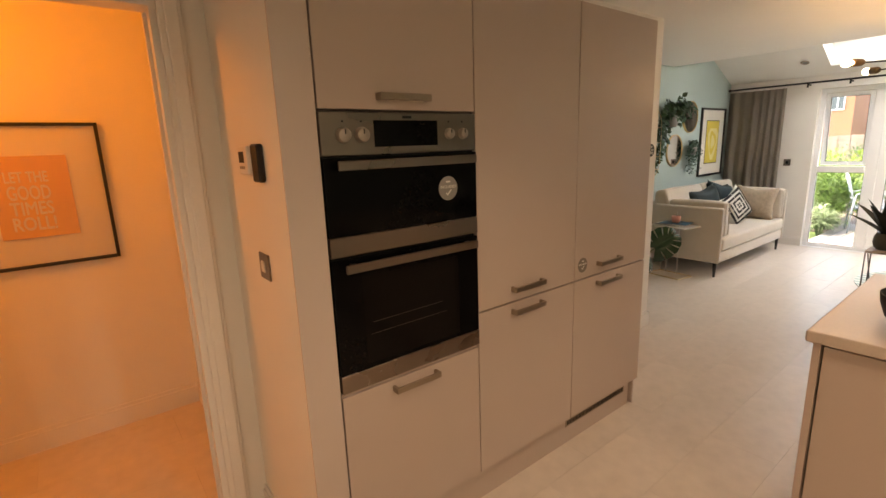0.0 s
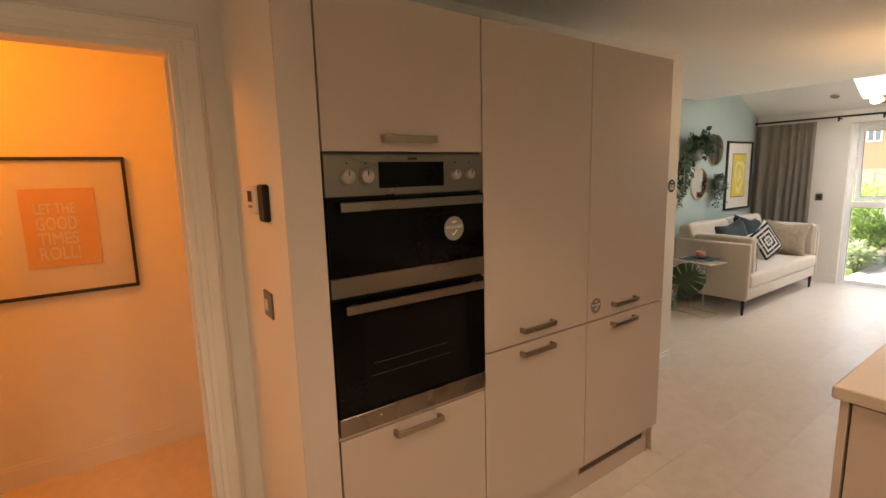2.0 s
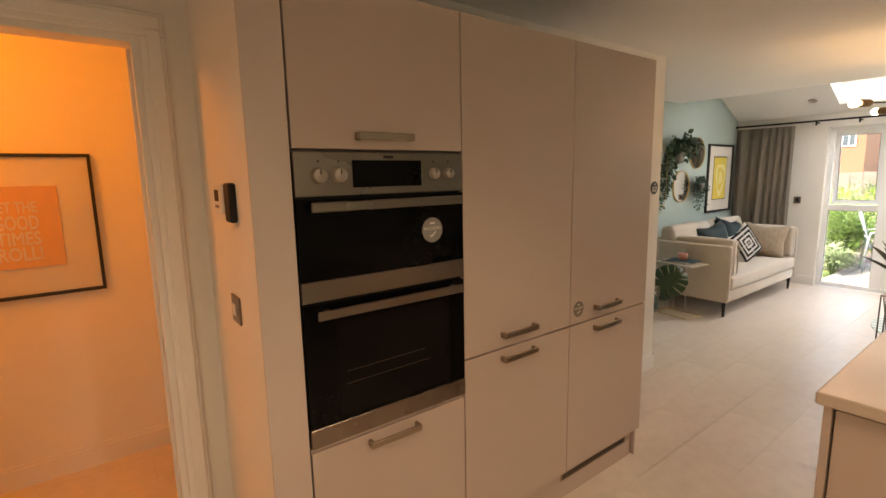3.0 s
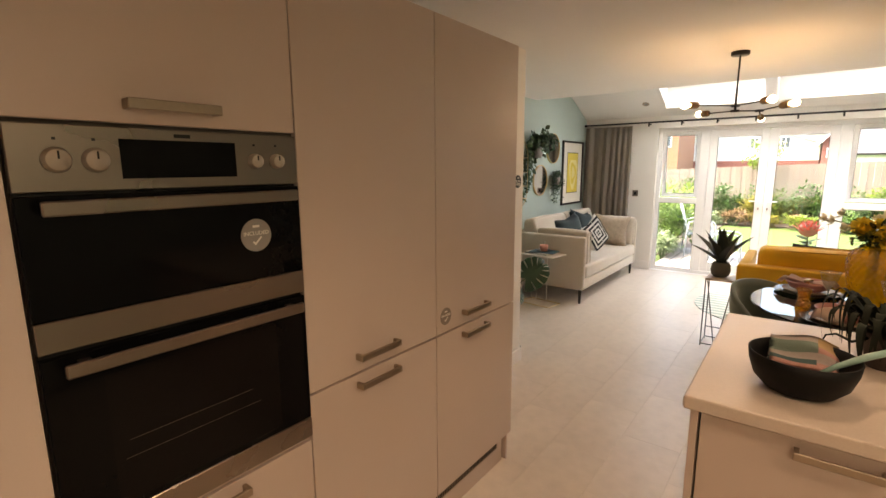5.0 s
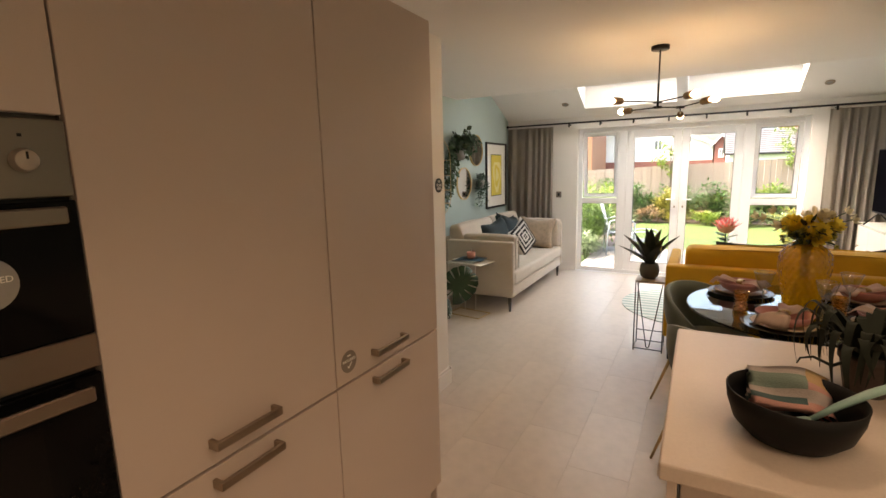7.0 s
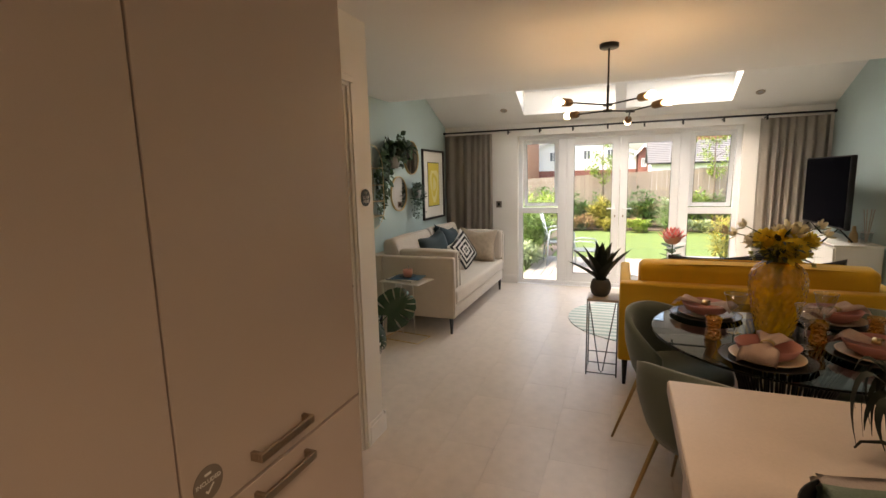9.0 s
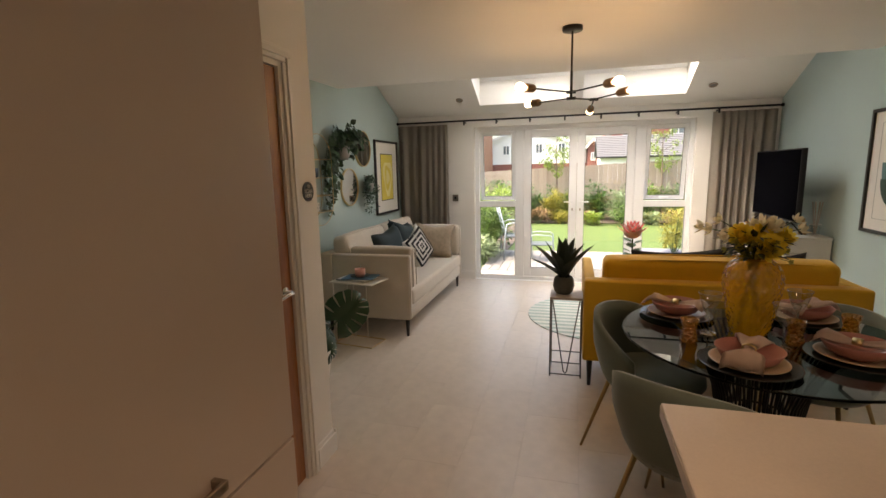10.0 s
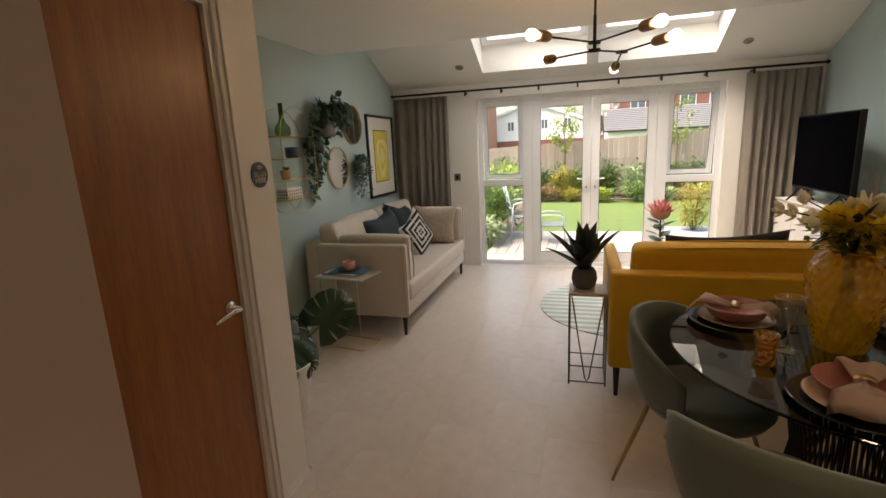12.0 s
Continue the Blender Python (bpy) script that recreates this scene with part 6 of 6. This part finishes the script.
# protea in a slim vase by the rug
pv = thing("protea_vase", "red protea stem in a tall slim glass vase", "flowers", pose(1.18, 5.40, 0.0085))
bm = bmesh.new()
lathe(bm, [(0, 0), (0.06, 0), (0.065, 0.01), (0.05, 0.45), (0.04, 0.60), (0.037, 0.60), (0.046, 0.45), (0.058, 0.015), (0, 0.012)], 24)
part("vase", bm, CLEAR, pv, "", True)
part("stem", bar([(0, 0, 0.02), (0.01, 0, 0.5), (0.0, 0, 0.92)], 0.007, 7), STEMG, pv, "", True)
CORAL = leafy("coral_petal", (0.86, 0.22, 0.21), 0.6, 0.25, 0.3)
bm = bmesh.new()
for i in range(44):
    a, k = i * 2.399, i / 44
    tilt = 0.35 + 0.85 * k
    d = Vector((math.cos(a) * math.sin(tilt), math.sin(a) * math.sin(tilt), math.cos(tilt)))
    leaf(bm, (0, 0, 0.89), d, (0, 0, 1), 0.150 + 0.02 * k, 0.040, 0.2, True, -0.15)
part("bloom", bm, CORAL, pv, "coral red protea bloom", True)
PINKC = mat("pink_centre", (0.80, 0.48, 0.44), 0.8)
bm = bmesh.new()
bmesh.ops.create_uvsphere(bm, u_segments=16, v_segments=10, radius=1, matrix=Matrix.Translation((0, 0, 0.945)) @ Matrix.Diagonal((0.078, 0.078, 0.070, 1)))
part("flower_centre", bm, PINKC, pv, "", True)
bm = bmesh.new()
for i in range(9):
    a = i * 2.399 + 2.2
    leaf(bm, (0.01 * math.cos(a), 0.01 * math.sin(a), 0.70 + 0.018 * i), (math.cos(a), math.sin(a), 0.35), (0, 0, 1), 0.10, 0.095, 0.15, False)
part("leaves", bm, leafy("protea_leaf", (0.06, 0.13, 0.04)), pv)

# ---- garden ----
GZ = -0.12
bm = bmesh.new()
box(bm, -90, 90, WIN + 0.3, 140, GZ - 0.5, GZ)
tagged(part("ground", bm, LAWN), "green garden lawn beyond the decking", "lawn", kind="structure")
bm = bmesh.new()
box(bm, -30, 30, 15.3, 17.0, GZ - 0.1, GZ + 0.03)
box(bm, -8, -0.62, WIN + 2.0, 15.3, GZ - 0.1, GZ + 0.02)
structure("flower_bed", bm, SOIL, "dark bark mulch flower beds round the lawn", "flower bed")
bm = bmesh.new()
box(bm, 1.75, 6, 9.9, 10.9, GZ - 0.1, GZ + 0.02)
structure("gravel_bed", bm, mat("slate_chippings", (0.20, 0.20, 0.23), 0.9, scale=30, vary=0.4, bump=1.0, fine=50), "grey slate chippings beside the decking", "gravel")
PAVE = mat("buff_paving", (0.46, 0.38, 0.30), 0.85, scale=4, vary=0.12, bump=0.3)
bm = bmesh.new()
for i in range(8):
    box(bm, -2.0 + i * 0.61, -2.0 + i * 0.61 + 0.6, WIN + 0.30, WIN + 0.89, GZ - 0.05, -0.055, bevel=0.004)
structure("pavement", bm, PAVE, "buff paving slabs along the house", "paving")
fc = thing("fence", "tall larch close-board garden fence", "fence")
FNY = 17.0
brd = mesh_of("board", one_box(-0.070, 0.070, -0.01, 0.01, 0, 1.78), FENCE)
for i in range(150):
    b = new("board", brd)
    b.parent = fc
    x = -11 + i * 0.145
    b.matrix_basis = Matrix.Translation((x, FNY + (0.014 if i % 2 else 0), -0.25 + 0.04 * x + 0.006 * math.sin(i * 2.7)))

ORBRICK = mat("orange_brick", (0.36, 0.17, 0.10), 0.85, scale=3, vary=0.2, fine=12)
DARKPANE = mat("dark_house_pane", (0.10, 0.12, 0.14), 0.1, vary=0.1)


def slab(bm, a, b, c, d, t=0.14):
    vs = [bm.verts.new(p) for p in (a, b, c, d)]
    ws = [bm.verts.new((p[0], p[1], p[2] - t)) for p in (a, b, c, d)]
    bm.faces.new(vs)
    bm.faces.new(ws[::-1])
    for i in range(4):
        j = (i + 1) % 4
        bm.faces.new((vs[i], ws[i], ws[j], vs[j]))


def house(label, x0, x1, y0, y1, split, eave, ridge, lower, upper, gable):
    """Lower storey, upper storey, pitched roof; gable: the gable end faces the garden."""
    h = thing("house", label, "house")
    part("lower_wall", one_box(x0, x1, y0, y1, GZ, split), lower, h)
    part("upper_wall", one_box(x0 + 0.02, x1 - 0.02, y0 + 0.02, y1 - 0.02, split + 0.002, eave), upper, h)
    if gable:
        xm = (x0 + x1) / 2
        for xe in (x0 - 0.4, x1 + 0.4):
            bm = bmesh.new()
            slab(bm, (xe, y0 - 0.3, eave - 0.1), (xe, y1, eave - 0.1), (xm, y1, ridge), (xm, y0 - 0.3, ridge))
            part("roof", bm, SLATE, h, "grey tiled roof slope")
        bm = bmesh.new()
        vs = [bm.verts.new((x, y, z)) for y in (y0 + 0.02, y0 + 0.3) for x, z in ((x0, eave + 0.003), (x1, eave + 0.003), (xm, ridge - 0.15))]
        bm.faces.new(vs[:3])
        bm.faces.new(vs[3:][::-1])
        for i, j in ((0, 1), (1, 2), (2, 0)):
            bm.faces.new((vs[i], vs[j], vs[j + 3], vs[i + 3]))
        part("gable", bm, upper, h)
        bm = bmesh.new()
        for xe in (x0 - 0.4, x1 + 0.4):
            slab(bm, (xe, y0 - 0.34, eave - 0.05), (xe, y0 - 0.31, eave - 0.05), (xm, y0 - 0.31, ridge + 0.05), (xm, y0 - 0.34, ridge + 0.05), 0.3)
        part("bargeboard", bm, UPVC, h)
    else:
        ym = (y0 + y1) / 2
        n = 12
        for side, ye in (("front", y0 - 0.4), ("rear", y1 + 0.4)):
            bm = bmesh.new()
            for k in range(n):
                ya, yb = ye + (ym - ye) * k / n, ye + (ym - ye) * (k + 1) / n
                za, zb = eave - 0.1 + (ridge - eave + 0.1) * k / n, eave - 0.1 + (ridge - eave + 0.1) * (k + 1) / n
                slab(bm, (x0 - 0.3, ya, za + 0.07), (x1 + 0.3, ya, za + 0.07), (x1 + 0.3, yb, zb), (x0 - 0.3, yb, zb), 0.10)
            part("roof", bm, SLATE, h, "courses of dark grey roof tiles")
        part("gutter", one_box(x0 - 0.3, x1 + 0.3, y0 - 0.55, y0 - 0.42, eave - 0.22, eave - 0.1), DARKPL, h)
        for x in (x0, x1):
            bm = bmesh.new()
            vs = [bm.verts.new(p) for p in ((x, y0, eave), (x, y1, eave), (x, ym, ridge - 0.15))]
            bm.faces.new(vs)
            part("gable", bm, upper, h)
    return h


def house_window(h, x, y, z, w=1.1, ht=1.2):
    w_ = part("window", frame_ring(x - w / 2, x + w / 2, z, z + ht, 0.09, y - 0.05, y + 0.02), UPVC, h)
    part("pane", one_box(x - w / 2 + 0.08, x + w / 2 - 0.08, y - 0.02, y + 0.0, z + 0.08, z + ht - 0.08), DARKPANE, w_)
    part("glazing_bar", one_box(x - 0.04, x + 0.04, y - 0.045, y - 0.021, z + 0.09, z + ht - 0.09), UPVC, w_)


h = house("white rendered house with a red brick lower storey", -12.0, 1.9, 59, 68, 2.0, 3.85, 6.5, BRICK, RENDER, True)
for x, z in ((-7.4, 3.1), (-3.5, 3.2), (-0.9, 3.2)):
    house_window(h, x, 59, z, 0.85, 1.15)
h = house("red brick house end with a white bargeboard", 2.0, 3.2, 57, 66, 1.8, 3.6, 4.6, BRICK, BRICK, True)
house_window(h, 2.6, 57, 2.2, 0.5, 0.9)
h = house("low house with a dark grey tiled roof", 3.0, 16, 50, 57, 0.6, 2.5, 4.6, RENDER, RENDER, False)
bm = bmesh.new()
slab(bm, (5.6, 51.4, 3.28), (6.9, 51.4, 3.28), (6.9, 52.3, 3.82), (5.6, 52.3, 3.82), 0.1)
part("roof_window", bm, DARKPANE, h)
h = house("taller red brick house with white windows and a satellite dish", 4.6, 18, 70, 78, 4.2, 8.2, 11.5, BRICK, BRICK, False)
for x in (7.7, 13.6, 17.0):
    house_window(h, x, 70, 5.5, 1.9, 1.5)
bm = bmesh.new()
lathe(bm, [(0, 0), (0.3, 0.05), (0.6, 0.2), (0.6, 0.24), (0.3, 0.09), (0, 0.04)], 20)
d = part("satellite_dish", bm, GREYMETAL, h, "grey satellite dish", True)
d.matrix_basis = Matrix.Translation((4.95, 69.6, 5.95)) @ pose(0, 0, 0, 80, 0, -20)
h = house("orange brick house with white windows beyond the fence", -26, -8.9, 50, 58, 3.4, 8.6, 10.5, ORBRICK, ORBRICK, False)
for x, z in ((-10.0, 3.3), (-12.8, 3.3), (-10.0, 5.8), (-12.8, 5.8)):
    house_window(h, x, 50, z, 0.95, 1.25)

# decking
dk = thing("decking", "weathered grey timber decking outside the doors", "decking")
dkb = mesh_of("board", one_box(-0.069, 0.069, -0.95, 0.95, -0.03, 0.0, bevel=0.004), DECK)
for i in range(34):
    b = new("board", dkb)
    b.parent = dk
    b.matrix_basis = Matrix.Translation((-0.70 + i * 0.144, WIN + 0.90 + 0.96, -0.055))


def shrub(name, label, x, y, rx, ry, h, colour, n=900, size=0.09, seed=1, slim=0.45, upright=0.2, z0=GZ):
    """A bush of clumps of real leaves round a few stems, uneven in outline."""
    r = random.Random(seed)
    s = thing(name, label, "shrub", pose(x, y, z0), "garden shrubs")
    lf, st = bmesh.new(), bmesh.new()
    clumps = []
    for i in range(14):
        d = rand_dir(r)
        k = r.uniform(0.35, 0.8)
        clumps.append((Vector((d.x * rx * k, d.y * ry * k, h * (0.5 + 0.42 * d.z * k + 0.1 * r.random()))), r.uniform(0.28, 0.5)))
    for c, k in clumps:
        tube(st, [(c.x * 0.15, c.y * 0.15, 0), (c.x * 0.6, c.y * 0.6, c.z * 0.55), c], 0.008, 4, False)
    for i in range(n):
        c, k = clumps[i % len(clumps)]
        d = rand_dir(r)
        q = r.random() ** 0.45 * k
        p = c + Vector((d.x * rx * q, d.y * ry * q, d.z * h * 0.6 * q))
        p.z = max(0.02, p.z)
        out = Vector((d.x, d.y, d.z * 0.6 + upright))
        L = size * r.uniform(0.6, 1.3)
        leaf(lf, p, out, (0, 0, 1) if abs(out.normalized().z) < 0.95 else (1, 0, 0), L, L * slim, 0.25, True, 0.15)
    part("leaves", lf, colour, s)
    part("stems", st, STEMG, s)
    return s


def grass_clump(label, x, y, rad, h, colour, n=160, seed=1):
    r = random.Random(seed)
    s = thing("ornamental_grass", label, "grass", pose(x, y, GZ), "garden shrubs")
    bm = bmesh.new()
    for i in range(n):
        a = r.uniform(0, 2 * math.pi)
        reach, hh = rad * r.uniform(0.3, 1), h * r.uniform(0.6, 1)
        side = Vector((-math.sin(a), math.cos(a), 0))
        prev = None
        for k in range(6):
            t = k / 5
            c = Vector((math.cos(a) * reach * t ** 1.4, math.sin(a) * reach * t ** 1.4, hh * (t - 0.42 * t ** 3)))
            w = 0.018 * (1 - t) + 0.002
            row = (bm.verts.new(c + side * w), bm.verts.new(c - side * w))
            if prev:
                bm.faces.new((prev[0], prev[1], row[1], row[0]))
            prev = row
    part("blades", bm, colour, s)
    return s


G1 = leafy("mid_green_leaf", (0.115, 0.20, 0.04), 0.5, 0.35, 0.3)
G2 = leafy("dark_green_leaf", (0.065, 0.135, 0.036), 0.5, 0.35, 0.3)
G3 = leafy("golden_leaf", (0.29, 0.27, 0.045), 0.5, 0.35, 0.3)
G4 = leafy("silver_leaf", (0.25, 0.32, 0.17), 0.5, 0.3, 0.3)
G5 = leafy("bronze_blade", (0.26, 0.17, 0.085), 0.6, 0.35, 0.3)
G6 = leafy("lime_leaf", (0.20, 0.29, 0.04), 0.5, 0.35, 0.35)
SH = (("leafy green shrub beside the decking", -1.02, 9.6, 0.62, 0.65, 1.10, G1, 3200, 0.075), ("leafy green shrub beside the decking", -1.2, 10.7, 0.75, 0.75, 1.35, G6, 2600, 0.085),
      ("pale low shrub at the edge of the decking", -0.84, 8.9, 0.30, 0.38, 0.50, G4, 1500, 0.06), ("lime green shrub by the side of the lawn", -1.45, 12.6, 0.8, 0.9, 1.40, G6, 1500, 0.09),
      ("dark green shrub in the far bed", -0.75, 15.9, 0.55, 0.5, 1.05, G2, 1100, 0.10), ("golden shrub in the far bed", 0.02, 15.7, 0.45, 0.4, 0.9, G3, 1000, 0.10),
      ("dark green shrub in the far bed", 1.30, 16.1, 0.60, 0.5, 1.1, G2, 1100, 0.10), ("silvery green shrub in the far bed", 1.95, 15.7, 0.45, 0.4, 0.85, G4, 1000, 0.09),
      ("mid green shrub in the far bed", 2.75, 16.2, 0.6, 0.5, 1.05, G1, 1000, 0.10), ("mid green shrub in the far bed", 3.7, 16.2, 0.7, 0.5, 1.0, G2, 1000, 0.10),
      ("golden shrub in the far bed", 4.5, 15.8, 0.6, 0.5, 0.8, G3, 800, 0.10), ("dark green shrub in the far bed", -1.8, 16.0, 0.7, 0.5, 1.2, G2, 900, 0.10),
      ("golden conifer by the slate chippings", 2.50, 10.5, 0.34, 0.34, 0.80, G3, 1500, 0.06), ("mid green shrub in the far bed", -2.9, 15.8, 0.8, 0.6, 1.3, G1, 900, 0.11),
      ("lime shrub in the far bed", 0.55, 16.3, 0.45, 0.4, 0.85, G1, 800, 0.10))
r = random.Random(77)
SH += tuple(("leafy shrub filling the far bed", -3.4 + k * 0.62 + r.uniform(-0.15, 0.15), 16.35 + r.uniform(-0.2, 0.25), 0.5, 0.4, r.uniform(0.65, 1.0), (G1, G2, G6, G4)[k % 4], 800, 0.11) for k in range(15))
SH += tuple(("low shrub spilling over the edge of the lawn", -2.6 + k * 0.74 + r.uniform(-0.2, 0.2), 15.05 + r.uniform(-0.15, 0.2), 0.40, 0.34, r.uniform(0.30, 0.50), (G6, G4, G3, G1, G5)[(k * 3) % 5], 650, 0.085) for k in range(10))
for i, (lab, x, y, rx, ry, hh, mt, n, sz) in enumerate(SH):
    shrub("shrub", lab, x, y, rx, ry, hh * (1.12 if y > 14 else 1.0), mt, n, sz, seed=40 + i)
grass_clump("bronze ornamental grass in the far bed", 1.02, 15.5, 0.42, 0.62, G5, 200, 3)
grass_clump("yellow-green grass in the far bed", 2.75, 15.4, 0.5, 0.55, G3, 200, 4)
grass_clump("green grass clump in the far bed", 3.4, 15.3, 0.5, 0.5, G6, 180, 5)


def young_tree(label, x, y, h, spread, seed, colour):
    r = random.Random(seed)
    s = thing("tree", label, "tree", pose(x, y, GZ), "garden trees")
    part("trunk", bar([(0, 0, 0), (0.02, 0.01, h * 0.4), (-0.02, 0.0, h * 0.75), (0, 0, h)], [0.035, 0.028, 0.016, 0.004], 8), mat("bark", (0.16, 0.12, 0.09), 0.9, vary=0.3, bump=0.6) if "bark" not in MATS else MATS["bark"], s, "", True)
    lf, st = bmesh.new(), bmesh.new()
    for i in range(22):
        z = h * r.uniform(0.45, 0.98)
        a = r.uniform(0, 2 * math.pi)
        L = spread * r.uniform(0.5, 1) * (1.15 - 0.7 * (z / h - 0.45))
        tip = Vector((math.cos(a) * L, math.sin(a) * L, z + L * 0.5))
        tube(st, [(0, 0, z), tip * 0.55 + Vector((0, 0, z * 0.45)), tip], [0.009, 0.006, 0.002], 4, False)
        for k in range(34):
            t = r.uniform(0.3, 1.05)
            p = Vector((0, 0, z)).lerp(tip, t) + rand_dir(r) * 0.09
            leaf(lf, p, rand_dir(r) + Vector((0, 0, -0.2)), (0, 0, 1), r.uniform(0.06, 0.11), r.uniform(0.035, 0.06), 0.2)
    part("limbs", st, MATS["bark"], s)
    part("crown", lf, colour, s, "thin airy crown of fresh leaves")


young_tree("slim young tree with sparse leaves in front of the fence", 0.10, 16.5, 2.75, 0.55, 3, G6)
young_tree("slim young tree with golden-green leaves in front of the fence", 3.20, 16.5, 2.95, 0.75, 9, G6)

# garden chairs
GALU = mat("grey_tube_metal", (0.42, 0.47, 0.51), 0.4, 0.5, vary=0.05)
MESHF = mat("grey_sling_fabric", (0.09, 0.11, 0.125), 0.8, vary=0.08)


def garden_chair(m):
    c = thing("garden_chair", "grey tubular metal garden chair on the decking", "chair", m, "garden chairs")
    for s in (-1, 1):
        x = s * 0.26
        part("side_frame", bar([(x, 0.22, 0), (x, 0.20, 0.40), (x, 0.17, 0.62), (x, 0.05, 0.65), (x, -0.20, 0.63), (x, -0.25, 0.58), (x, -0.28, 0)], 0.012, 8), GALU, c, "", True)
        part("back_post", bar([(x * 0.9, 0.16, 0.38), (x * 0.9, 0.30, 0.92)], 0.012, 8), GALU, c, "", True)
    part("top_rail", bar([(-0.234, 0.30, 0.92), (0, 0.31, 0.94), (0.234, 0.30, 0.92)], 0.012, 8), GALU, c, "", True)
    part("seat", soft_box(-0.24, 0.24, -0.25, 0.17, 0.39, 0.41, 0.008, 1), MESHF, c)
    for k in (0.3, 0.5, 0.7, 0.88):
        part("back_slat", bar([(-0.234, 0.16 + 0.14 * k, 0.38 + 0.54 * k), (0, 0.175 + 0.14 * k, 0.385 + 0.54 * k), (0.234, 0.16 + 0.14 * k, 0.38 + 0.54 * k)], 0.006, 6), GALU, c, "", True)
    return c


gc = garden_chair(pose(-0.36, 9.35, -0.0545, 0, 0, 105))
copy_thing(gc, pose(0.10, 9.15, -0.0545, 0, 0, 92) @ Matrix.Diagonal((0.9, 0.9, 0.72, 1)))

# ---- floor tiles ----
TW, TL, GAP = 0.3075, 0.615, 0.0010
tile = mesh_of("tile", one_box(GAP / 2, TW - GAP / 2, GAP / 2, TL - GAP / 2, -0.0075, 0.0), TILE)
rest = bmesh.new()
count = 0
for i in range(-8, 9):
    for j in range(-6, 13):
        x, y = 0.412 + i * TW, 3.07 + (j - 0.0) * TL - (TL / 2 if i % 2 else 0) - 3 * TL
        if x + TW < -2.0 or x > EAST or y + TL < SOUTH or y > WIN:
            continue
        near = -1.8 < x < 1.7 and 0.2 < y < WIN - TL and count < 300
        if near:
            ob = new("tile", tile)
            ob.parent = floor
            ob.matrix_basis = Matrix.Translation((x, y, 0))
            count += 1
        else:
            box(rest, x + GAP / 2, min(x + TW, EAST) - GAP / 2, max(y, SOUTH) + GAP / 2, min(y + TL, WIN + 0.02) - GAP / 2, -0.0075, 0.0)
tagged(part("tile_field", rest, TILE, floor), kind="stuff")
